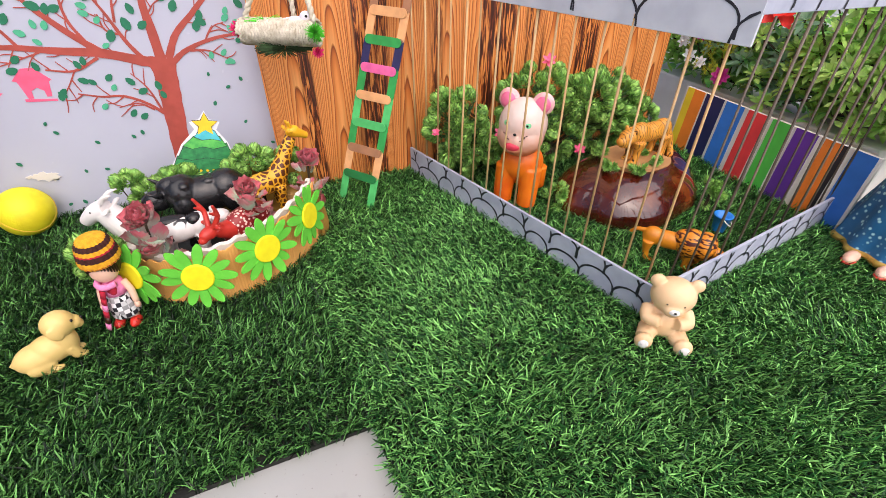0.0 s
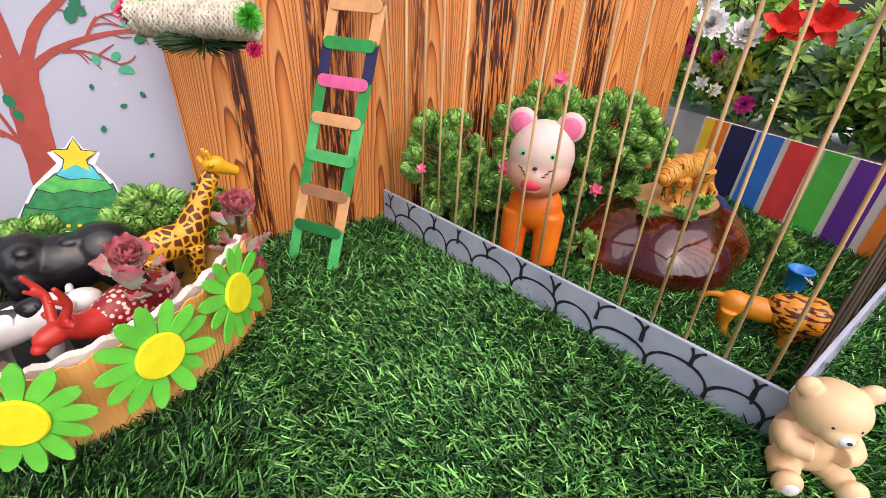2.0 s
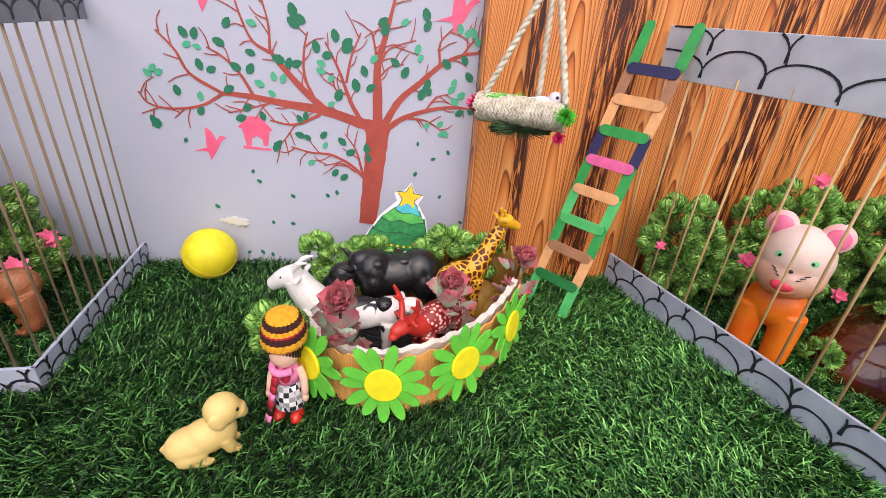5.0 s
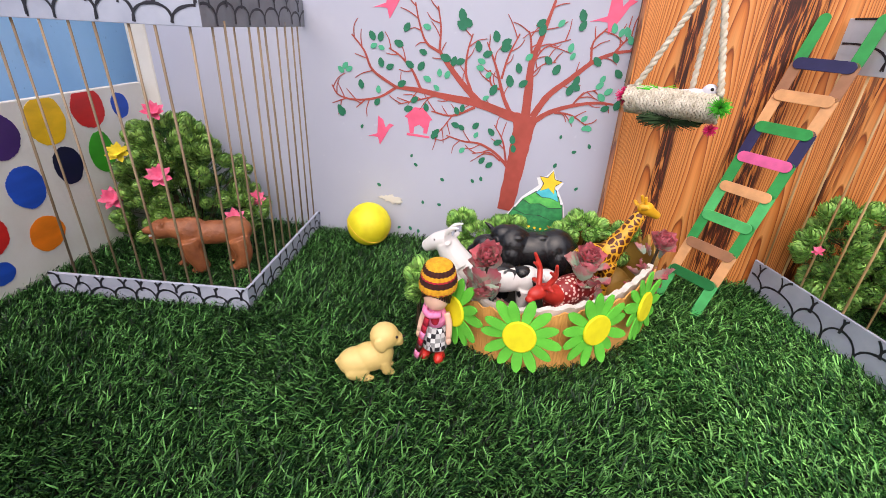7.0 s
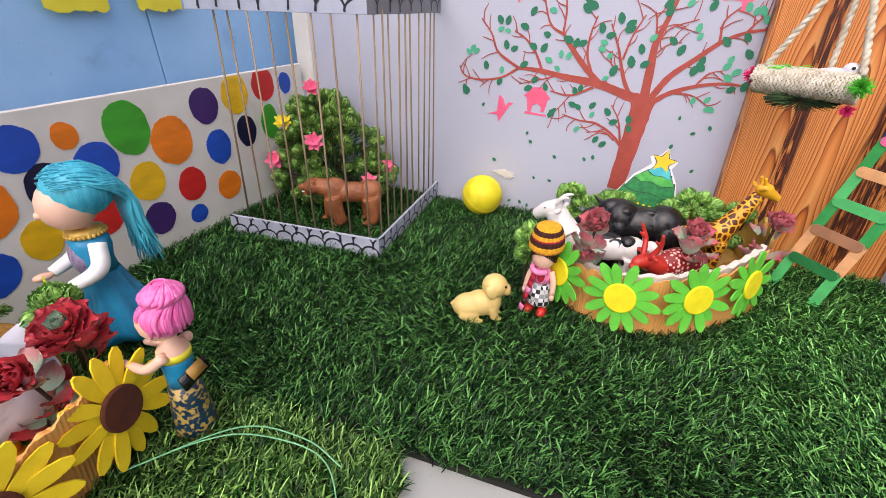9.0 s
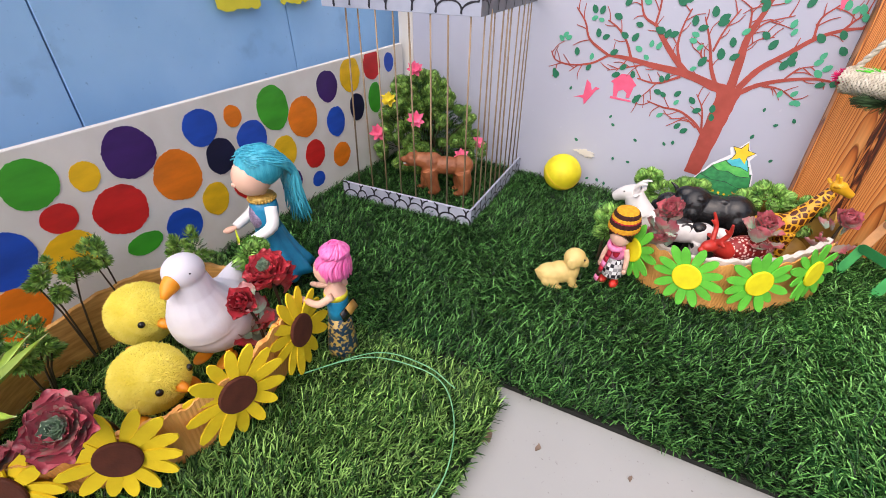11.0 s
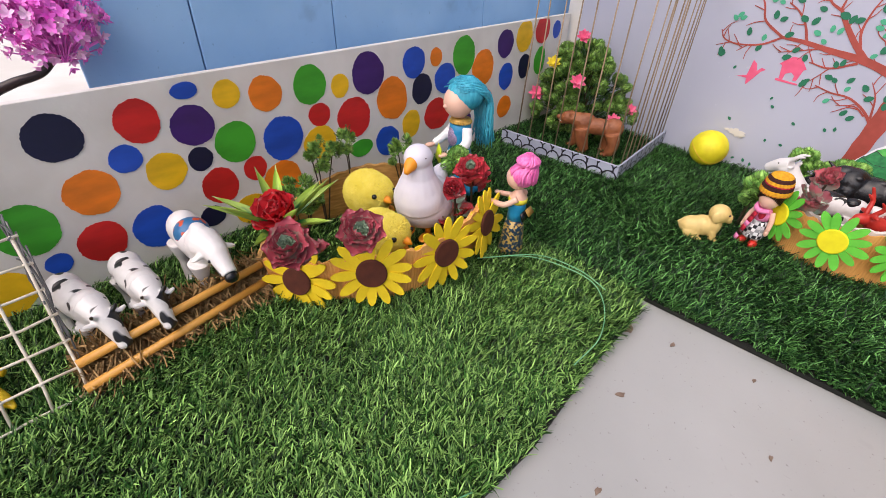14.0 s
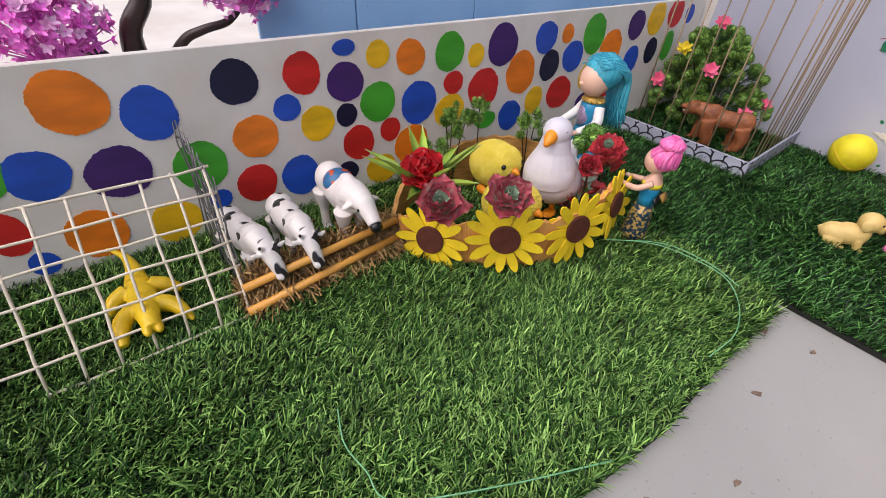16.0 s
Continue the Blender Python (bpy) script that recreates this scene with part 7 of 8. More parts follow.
M_PINK_FLOWER = mat("pink_silk", rgb("f0789a"), rgb("e05880"), 0.6, 80, 0.2)
M_YELLOW_FLOWER = mat("yellow_silk", rgb("ecd83c"), rgb("d8c020"), 0.6, 80, 0.2)
M_WHITE_FLOWER = mat("white_silk", rgb("f6f6f6"), rgb("eaeae8"), 0.6, 80, 0.2)
M_MAGENTA = mat("magenta_silk", rgb("c83a90"), rgb("a82478"), 0.6, 80, 0.2)
M_RED_FLOWER = mat("scarlet_silk", rgb("e8382c"), rgb("c42018"), 0.55, 60, 0.2)


def bloom(parent, p, way, r, n, tiers, material, seed, label, name="flower"):
    rng = random.Random(seed)
    bm = bmesh.new()
    m = Matrix.Translation(p) @ up_to(way)
    for t in range(tiers):
        for k in range(n):
            leaf(bm, m @ pose(0, 0, 0.0015 * t, 0, 0, 360 * k / n + 23 * t + rng.uniform(-8, 8)) @ pose(0, 0, 0, (12, 34, 55, 70)[t] + rng.uniform(-9, 9), 0, 0), r * (1 - 0.16 * t), r * 0.55, 0.3, 0.2)
    tube(bm, [m @ Vector((0, 0, -r * 0.8)), m @ Vector((0, 0, 0.001))], 0.0012, 5)
    return part(name, bm, material, parent, label)


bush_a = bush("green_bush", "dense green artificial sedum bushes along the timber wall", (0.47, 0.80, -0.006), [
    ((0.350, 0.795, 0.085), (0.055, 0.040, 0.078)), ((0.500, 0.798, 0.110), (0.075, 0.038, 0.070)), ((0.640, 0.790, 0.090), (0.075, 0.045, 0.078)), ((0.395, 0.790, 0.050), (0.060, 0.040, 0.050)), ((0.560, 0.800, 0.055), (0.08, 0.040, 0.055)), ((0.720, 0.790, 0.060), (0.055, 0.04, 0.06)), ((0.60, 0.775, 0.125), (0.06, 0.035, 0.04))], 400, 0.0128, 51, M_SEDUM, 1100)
for i, (p, r) in enumerate((((0.511, 0.785, 0.191), 0.014), ((0.405, 0.735, 0.096), 0.014), ((0.577, 0.745, 0.037), 0.013), ((0.300, 0.765, 0.100), 0.008))):
    bloom(bush_a, Vector(p) - Vector((0.47, 0.80, -0.006)), (-0.4, -0.6, 0.7), r, 6, 2, M_PINK_FLOWER, i, "pink silk flower")
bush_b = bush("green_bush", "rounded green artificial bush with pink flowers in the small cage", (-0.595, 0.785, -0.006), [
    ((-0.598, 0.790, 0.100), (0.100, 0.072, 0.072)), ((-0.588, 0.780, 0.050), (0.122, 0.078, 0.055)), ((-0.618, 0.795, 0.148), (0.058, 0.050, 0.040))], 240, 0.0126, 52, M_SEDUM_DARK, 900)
for i, (p, r, m, lb) in enumerate((((-0.617, 0.775, 0.200), 0.014, M_PINK_FLOWER, "pink silk flower"), ((-0.575, 0.712, 0.125), 0.015, M_PINK_FLOWER, "pink silk flower"), ((-0.686, 0.735, 0.072), 0.016, M_PINK_FLOWER, "pink silk flower"),
        ((-0.492, 0.745, 0.060), 0.013, M_PINK_FLOWER, "pink silk flower"), ((-0.480, 0.790, 0.075), 0.012, M_PINK_FLOWER, "pink silk flower"), ((-0.655, 0.735, 0.145), 0.014, M_YELLOW_FLOWER, "yellow silk daisy"))):
    bloom(bush_b, Vector(p) - Vector((-0.595, 0.785, -0.006)), (0.35, -0.6, 0.6), r * 1.3, 7, 2, m, 20 + i, lb)
# loose sprigs
for i, (p, lobes, heads, r, lb) in enumerate((
        ((-0.185, 0.632, -0.006), [((-0.172, 0.634, 0.058), (0.024, 0.016, 0.022))], 26, 0.0125, "green artificial sedum sprig behind the small doll"),
        ((-0.150, 0.780, -0.006), [((-0.150, 0.772, 0.070), (0.018, 0.012, 0.032)), ((-0.125, 0.766, 0.062), (0.028, 0.014, 0.022))], 26, 0.0112, "green artificial sedum sprig at the mural wall"),
        ((-0.085, 0.772, -0.006), [((-0.088, 0.766, 0.082), (0.022, 0.010, 0.016))], 14, 0.0112, "green artificial sedum sprig behind the black bull"),
        ((-0.025, 0.762, -0.006), [((-0.014, 0.752, 0.090), (0.012, 0.008, 0.010))], 6, 0.0112, "green artificial sedum sprig before the paper tree"),
        ((0.008, 0.762, -0.006), [((0.012, 0.760, 0.098), (0.022, 0.012, 0.020))], 14, 0.0112, "green artificial sedum sprig behind the giraffe"),
        ((0.070, 0.765, -0.006), [((0.066, 0.757, 0.085), (0.018, 0.012, 0.026))], 12, 0.0105, "green artificial sedum sprig beside the giraffe"),
        ((0.690, 0.545, -0.006), [((0.690, 0.543, 0.03), (0.014, 0.014, 0.028))], 12, 0.0115, "green sprig growing beside the rock mound"),
        ((0.468, 0.640, -0.006), [((0.468, 0.640, 0.014), (0.016, 0.02, 0.018))], 14, 0.0115, "green sprig growing beside the rock mound"),
        ((-0.632, 0.120, -0.004), [((-0.628, 0.122, 0.108), (0.016, 0.022, 0.022))], 14, 0.0105, "dark green artificial shrub in the sunflower planter"),
        ((-0.600, 0.062, -0.004), [((-0.595, 0.060, 0.075), (0.022, 0.024, 0.026))], 18, 0.0105, "dark green artificial shrub in the sunflower planter"),
        ((-0.628, 0.170, -0.004), [((-0.624, 0.160, 0.116), (0.010, 0.012, 0.020))], 8, 0.0100, "dark green artificial shrub in the sunflower planter"),
        ((-0.586, 0.240, -0.004), [((-0.586, 0.238, 0.090), (0.020, 0.022, 0.020))], 12, 0.0105, "dark green artificial shrub beside the duck"),
        ((-0.560, 0.285, -0.004), [((-0.500, 0.262, 0.105), (0.014, 0.014, 0.016))], 8, 0.0125, "pale green artificial sprig beside the duck"))):
    bush("green_sprig", lb, p, lobes, heads, r, 60 + i, M_SEDUM if i not in (8, 9, 10, 11) else M_SEDUM_DARK, 12 if i in (8, 9, 10, 11) else 3, None, group="green sprigs", slim=0.14 if i in (6, 7, 8, 9, 10, 11) else 0.2)
for i, (dx, dy) in enumerate(((-0.045, -0.02), (0.035, -0.04), (0.04, 0.01), (-0.03, 0.03), (-0.01, -0.045))):
    bush("green_sprig", "tiny green sprig stuck on the rock mound", (0.588 + dx, 0.640 + dy, 0.058), [((0.588 + dx, 0.640 + dy, 0.066), (0.008, 0.008, 0.007))], 6, 0.0095, 80 + i, M_SEDUM, 0, group="green sprigs", slim=0.14)

# plants on the ledge behind the striped board
ledge = thing("east_ledge", "low white painted ledge behind the striped board", "wall", kind="structure")
bm = bmesh.new()
box(bm, (0.45, 0.75, 0.115), (1.155, 0.845, 0.0405), bevel=0.004)
part("ledge_block", bm, M_WHITE, ledge, smooth=False)
M_BROAD = mat("broad_leaf_green", rgb("cdea8a"), rgb("a0d068"), 0.4, 50, 0.2, 200, island=0.35)
M_BLUEGREEN = mat("blue_green_leaf", rgb("b0d0b2"), rgb("88b494"), 0.45, 50, 0.2, 200, island=0.25)
for leafy in (M_BROAD, M_BLUEGREEN):
    nt = leafy.node_tree
    thin, mixed = nt.nodes.new("ShaderNodeBsdfTranslucent"), nt.nodes.new("ShaderNodeMixShader")
    body_shader = nt.nodes["Principled BSDF"]
    mixed.inputs["Fac"].default_value = 0.5
    nt.links.new(body_shader.inputs["Base Color"].links[0].from_socket, thin.inputs["Color"])
    nt.links.new(body_shader.outputs["BSDF"], mixed.inputs[1])
    nt.links.new(thin.outputs["BSDF"], mixed.inputs[2])
    nt.links.new(mixed.outputs["Shader"], nt.nodes["Material Output"].inputs["Surface"])
M_DARKPOT = mat("dark_pot", (0.02, 0.018, 0.016), (0.035, 0.03, 0.026), 0.5, 40, 0.3)


def leafy_plant(label, base, clusters, ln, w, per, seed, m, z_pot=0.03):
    """A potted shrub: a branching stem with leaf whorls at its tips."""
    rng = random.Random(seed)
    base = Vector(base)
    top = thing("potted_shrub", label, "artificial plant", Matrix.Translation(base), "potted shrubs")
    bm = bmesh.new()
    lathe(bm, [(0.020, 0), (0.024, 0.004), (0.028, z_pot), (0.025, z_pot), (0.023, z_pot - 0.006)], sides=24)
    part("pot", bm, M_DARKPOT, top, "dark plastic pot")
    stems, leaves = bmesh.new(), bmesh.new()
    for c in clusters:
        tip = Vector(c) - base
        tube(stems, spline([(0, 0, z_pot * 0.7), tuple(tip * 0.5 + Vector((rng.uniform(-0.02, 0.02), rng.uniform(-0.02, 0.02), 0.01))), tuple(tip)], 3), lerp_list([0.003, 0.002, 0.0012], 3), 6, cap=False)
        lean = up_to(Vector((-0.5, -0.3, 0.8)) + Vector((rng.gauss(0, 0.35), rng.gauss(0, 0.35), 0)))
        for k in range(per):
            tier = k * 3 // per
            a, lift = 137.5 * k + rng.uniform(-20, 20), (8, 30, 58)[tier] + rng.uniform(-10, 10)
            p = Matrix.Translation(tip) @ lean @ pose(0, 0, 0.004 * tier - 0.006, 0, 0, a)
            leaf(leaves, p @ pose(0, 0.002, 0, lift, rng.uniform(-12, 12), 0), ln * (1.05, 0.95, 0.7)[tier] * rng.uniform(0.85, 1.12), w * rng.uniform(0.9, 1.15), 0.35, rng.uniform(-0.2, 0.1))
    part("branch", stems, M_STEM, top)
    tagged(part("foliage", leaves, m, top), kind="stuff")
    return top


pr = random.Random(77)
def cloud(c, s, n):
    return [(c[0] + pr.gauss(0, s[0]), c[1] + pr.gauss(0, s[1]), max(c[2] + pr.gauss(0, s[2]), 0.12)) for _ in range(n)]


leafy_plant("light green broad-leaved artificial shrub in a dark pot", (1.03, 0.60, 0.097), cloud((0.955, 0.60, 0.210), (0.035, 0.06, 0.065), 150), 0.025, 0.0090, 15, 5, M_BROAD)
leafy_plant("light green broad-leaved artificial shrub in a dark pot", (1.03, 0.52, 0.097), cloud((0.955, 0.46, 0.210), (0.035, 0.06, 0.065), 150), 0.025, 0.0090, 15, 6, M_BROAD)
leafy_plant("blue green artificial shrub in a dark pot", (1.0, 0.70, 0.097), cloud((0.94, 0.69, 0.170), (0.025, 0.05, 0.03), 44), 0.026, 0.0085, 14, 7, M_BLUEGREEN)
leafy_plant("dark green artificial shrub behind the flowers", (1.03, 0.83, 0.097), cloud((0.99, 0.84, 0.215), (0.03, 0.06, 0.065), 105), 0.029, 0.0105, 14, 8, M_BROAD)
leafy_plant("light green artificial shrub behind the timber board", (1.06, 0.96, 0.097), cloud((0.985, 0.965, 0.205), (0.03, 0.045, 0.06), 80), 0.027, 0.0100, 13, 9, M_BROAD)
bouquet = thing("flower_bouquet", "bunch of white, magenta and scarlet silk flowers with greenery", "flowers", pose(0.93, 0.82, 0.097))
rb = random.Random(3)
stems = bmesh.new()
BLOOMS = [((0.86, 0.254), 0.026, 15, 4, M_WHITE_FLOWER, "white silk chrysanthemum"), ((0.80, 0.243), 0.025, 15, 4, M_WHITE_FLOWER, "white silk chrysanthemum"), ((0.88, 0.290), 0.02, 15, 4, M_WHITE_FLOWER, "white silk chrysanthemum"),
    ((0.907, 0.222), 0.013, 9, 3, M_MAGENTA, "magenta silk flower"), ((0.890, 0.205), 0.014, 9, 3, M_MAGENTA, "magenta silk flower"), ((0.822, 0.206), 0.013, 9, 3, M_MAGENTA, "magenta silk flower"), ((0.752, 0.142), 0.016, 9, 4, M_MAGENTA, "magenta silk flower"),
    ((0.885, 0.178), 0.013, 7, 3, M_WHITE_FLOWER, "white silk flower"), ((0.845, 0.160), 0.013, 7, 3, M_WHITE_FLOWER, "white silk flower"), ((0.815, 0.152), 0.012, 7, 3, M_WHITE_FLOWER, "white silk flower"),
    ((0.752, 0.262), 0.032, 5, 2, M_RED_FLOWER, "scarlet silk hibiscus"), ((0.690, 0.268), 0.034, 5, 2, M_RED_FLOWER, "scarlet silk hibiscus")]
for i, ((y, z), r, n, t, m, lb) in enumerate(BLOOMS):
    p = Vector((rb.uniform(-0.05, -0.02), y - 0.82, z - 0.097))
    bloom(bouquet, p, (-0.8, -0.5, 0.35), r * 1.2, n, t, m, 90 + i, lb)
    tube(stems, [(0.03, (y - 0.82) * 0.3, 0), tuple(p * 0.6 + Vector((0.02, 0, 0))), tuple(p + Vector((0.006, 0, -0.004)))], 0.0013, 5, cap=False)
part("stem", stems, M_STEM, bouquet)
for k, (m, n, ln, w, nm) in enumerate(((mat("bouquet_leaf", rgb("84c060"), rgb("4c9044"), 0.45, 60, 0.2, island=0.3), 300, 0.036, 0.015, "greenery"), (mat("lime_sprig", rgb("c8c83c"), rgb("98a428"), 0.5, 80, 0.1, island=0.2), 0, 0, 0, "lime_sprig"))):
    bm = bmesh.new()
    for _ in range(n):
        p = Vector((rb.uniform(-0.03, 0.05), rb.uniform(-0.26, 0.10), 0.008 + 0.17 * rb.random() ** 1.5))
        leaf(bm, Matrix.Translation(p) @ pose(0, 0, 0, 0, 0, rb.uniform(0, 360)) @ pose(0, 0, 0, rb.uniform(0, 70), 0, 0), ln * rb.uniform(0.6, 1.2), w, 0.3, -0.15)
    if not n:
        for _ in range(34):
            p = Vector((rb.uniform(-0.055, -0.02), rb.choice((0.03, 0.02, 0.0, -0.02, -0.05, -0.06)) + rb.uniform(-0.012, 0.012), rb.uniform(0.035, 0.10)))
            frond(bm, Matrix.Translation(p) @ up_to((-0.3, rb.uniform(-0.6, 0.6), 0.9)), 0.03, rb, 16)
    tagged(part(nm, bm, m, bouquet), kind="stuff")

# pink blossom trees behind the dotted wall
M_BLOSSOM = mat("magenta_blossom", rgb("fa94e6"), rgb("ee6ad6"), 0.5, 60, 0.2, island=0.3)
M_BLOSSOM_PALE = mat("pale_pink_blossom", rgb("f0c4e4"), rgb("e8a4d8"), 0.5, 60, 0.2, island=0.15)
M_BROWN_TRUNK = mat("glossy_brown_trunk", rgb("3c2a24"), rgb("281a16"), 0.3, 40, 0.6, 90)
blossom = thing("blossom_bonsai", "artificial bonsai with magenta blossom behind the dotted wall", "artificial plant", pose(-0.79, -0.22, -0.017))
bm = bmesh.new()
lathe(bm, [(0.05, 0), (0.06, 0.01), (0.065, 0.09), (0.058, 0.09), (0.05, 0.08)], sides=28)
part("pot", bm, M_DARKPOT, blossom)
bm = bmesh.new()
tube(bm, spline([(0, -0.01, 0.08), (0.005, -0.014, 0.17), (0.01, -0.016, 0.235), (0.012, 0.006, 0.275), (0.014, -0.002, 0.33), (0.005, -0.03, 0.40)], 5), lerp_list([0.02, 0.016, 0.0115, 0.010, 0.009, 0.006], 5), 12)
part("trunk", bm, M_BROWN_TRUNK, blossom, "glossy brown moulded trunk")
bm = bmesh.new()
tube(bm, spline([(0.004, -0.01, 0.16), (0.02, 0.03, 0.222), (0.028, 0.055, 0.238), (0.03, 0.085, 0.246), (0.03, 0.105, 0.262)], 5), lerp_list([0.008, 0.006, 0.0052, 0.0046, 0.003], 5), 10)
part("branch", bm, M_BROWN_TRUNK, blossom)
bm = bmesh.new()
tube(bm, spline([(0, -0.012, 0.15), (0.012, -0.05, 0.215), (0.016, -0.085, 0.225)], 5), lerp_list([0.010, 0.008, 0.005], 5), 10)
part("branch", bm, M_BROWN_TRUNK, blossom)


def blossom_cloud(c, rad, n, seed):
    rng = random.Random(seed)
    twigs, flowers = bmesh.new(), bmesh.new()
    pale = bmesh.new()
    c = Vector(c)
    root = c + Vector((0, 0, -rad[2] * 0.85))
    for i in range(n):
        d = Vector((rng.gauss(0, 1), rng.gauss(0, 1), rng.gauss(0.3, 0.8))).normalized()
        k = rng.uniform(0.55, 1.05)
        p = c + Vector((d.x * rad[0], d.y * rad[1], d.z * rad[2])) * k
        if i % 3 == 0:
            tube(twigs, [root + Vector((d.x, d.y, 0)) * 0.008, root.lerp(p, 0.5), p], 0.0009, 4, cap=False)
        tgt = pale if rng.random() < 0.45 and k > 0.75 else flowers
        m = Matrix.Translation(p) @ up_to(d + Vector((rng.uniform(-0.5, 0.5), rng.uniform(-0.5, 0.5), 0.2)))
        for j in range(5):
            leaf(tgt, m @ pose(0, 0, 0, 0, 0, 72 * j + rng.uniform(-12, 12)) @ pose(0, 0, 0, 30 + rng.uniform(-15, 15), 0, 0), 0.0085 * rng.uniform(0.8, 1.15), 0.0055, 0.3, 0.1)
    part("twig", twigs, M_BLOSSOM, blossom, "magenta plastic twigs")
    tagged(part("blossom", flowers, M_BLOSSOM, blossom, "magenta plastic blossom"), kind="stuff")
    tagged(part("pale_blossom", pale, M_BLOSSOM_PALE, blossom, "pale pink plastic blossom"), kind="stuff")


blossom_cloud((0.035, 0.108, 0.295), (0.045, 0.050, 0.045), 330, 1)
blossom_cloud((0.03, -0.090, 0.250), (0.045, 0.058, 0.042), 330, 2)

# ---- cut-out paper tree ----
M_PAPER = mat("white_paper", rgb("e6e8ea"), rgb("d8dadc"), 0.6, 30, 0.1)
M_PT_GREEN = mat("watercolour_green", rgb("2c8c4c"), rgb("176a3c"), 0.6, 120, 0.1)
M_PT_LIGHT = mat("watercolour_light_green", rgb("5cbc54"), rgb("3ca048"), 0.6, 120, 0.1)
M_PT_BLUE = mat("watercolour_turquoise", rgb("4cc0c8"), rgb("38a8b8"), 0.6, 60, 0.1)
M_PT_STAR = mat("yellow_star_paint", rgb("f0cc28"), rgb("e0b81c"), 0.6, 40, 0.1)
paper_tree = thing("paper_tree", "cut-out paper fir tree with a yellow star", "decoration", pose(-0.052, 0.776, 0.078, -10, 12, 10) @ Matrix.Diagonal((0.96, 0.86, 0.84, 1)))
def flat_part(name, outline, y, m, label=""):
    bm = bmesh.new()
    slab(bm, outline, 0.0008, pose(0, y, 0))
    if name.endswith("tier") or name in ("star", "scarf_band"):
        cx, cz = sum(p[0] for p in outline) / len(outline), sum(p[1] for p in outline) / len(outline)
        line = bmesh.new()
        slab(line, [(x + math.copysign(min(abs(x - cx), 0.0009), x - cx), z + math.copysign(min(abs(z - cz), 0.0009), z - cz)) for x, z in outline], 0.0004, pose(0, y + 0.0001, 0))
        bmesh.ops.recalc_face_normals(line, faces=line.faces[:])
        part("ink_outline", line, M_INK, paper_tree, smooth=False)
    bmesh.ops.recalc_face_normals(bm, faces=bm.faces[:])
    return part(name, bm, m, paper_tree, label, smooth=False)


def arc_pts(c, r, a0, a1, n):
    return [(c[0] + r[0] * math.cos(radians(a0 + (a1 - a0) * k / n)), c[1] + r[1] * math.sin(radians(a0 + (a1 - a0) * k / n))) for k in range(n + 1)]


flat_part("paper_back", [(-0.052, 0.004), (-0.012, -0.006), (-0.008, -0.016), (0.012, -0.016), (0.014, -0.006), (0.048, 0.006), (0.040, 0.030), (0.030, 0.058), (0.016, 0.078), (0.021, 0.091), (0.008, 0.095), (0.001, 0.1085), (-0.006, 0.095), (-0.019, 0.089), (-0.013, 0.078), (-0.032, 0.053), (-0.042, 0.028)], 0.0, M_PAPER, "white paper margin")
flat_part("lower_tier", [(-0.048, 0.006)] + arc_pts((-0.024, 0.006), (0.024, 0.005), 180, 360, 5)[1:] + arc_pts((0.022, 0.007), (0.022, 0.005), 180, 360, 5) + [(0.036, 0.034), (0.02, 0.03), (0.0, 0.034), (-0.02, 0.03), (-0.038, 0.034)], -0.0009, M_PT_GREEN, "dark green painted tier")
flat_part("middle_tier", [(-0.038, 0.031), (-0.02, 0.027), (0.0, 0.031), (0.02, 0.027), (0.036, 0.031), (0.028, 0.056), (0.012, 0.05), (-0.012, 0.052), (-0.028, 0.052)], -0.0014, M_PT_GREEN, "dark green painted tier")
flat_part("upper_tier", [(-0.030, 0.051), (-0.018, 0.046), (-0.004, 0.050), (0.010, 0.046), (0.028, 0.051), (0.019, 0.067), (0.0, 0.070), (-0.014, 0.067)], -0.0019, M_PT_LIGHT, "light green painted tier")
flat_part("scarf_band", [(-0.014, 0.066), (-0.004, 0.061), (0.008, 0.063), (0.021, 0.060), (0.013, 0.076), (0.002, 0.083), (-0.006, 0.078)], -0.0023, M_PT_BLUE, "turquoise painted band")
flat_part("star", [(0.001 + (0.0175 if k % 2 == 0 else 0.0085) * math.sin(math.pi * k / 5), 0.086 + (0.0195 if k % 2 == 0 else 0.0085) * math.cos(math.pi * k / 5)) for k in range(10)], -0.0024, M_PT_STAR, "yellow painted star")
flat_part("paper_trunk", [(-0.007, 0.004), (0.010, 0.004), (0.009, -0.013), (-0.006, -0.013)], -0.0005, M_STEM)
for k in range(9):
    a = -0.036 + 0.0088 * k
    flat_part("garland_bead", arc_pts((a, 0.0125 - 0.004 * math.sin((k + 0.5) / 9 * math.pi)), (0.002, 0.002), 0, 330, 11), -0.0021, M_PT_STAR)

# ---- dolls ----
M_SKIN = mat("doll_vinyl", rgb("e8bfa8"), rgb("e0b098"), 0.45, 25, 0.05)
M_RED_CLOTH = mat("red_knit", rgb("b81c34"), rgb("98142a"), 0.9, 200, 0.6, 700)
M_PINK_CLOTH = mat("pink_knit", rgb("f08cb8"), rgb("e078a8"), 0.9, 200, 0.6, 700)
M_SHOE = mat("red_shoe", rgb("d8382c"), rgb("c02c22"), 0.35, 60, 0.1)
M_KNIT_Y = mat("mustard_knit", rgb("e2a820"), rgb("cc9014"), 0.9, 240, 0.8, 800)
M_KNIT_B = mat("brown_knit", rgb("42180f"), rgb("30100a"), 0.9, 240, 0.8, 800)
M_BLUE_HAIR = mat("turquoise_hair", rgb("4cbcd0"), rgb("2c9cb8"), 0.4, 18, 0.5, 60, stretch=(14, 14, 1.5))
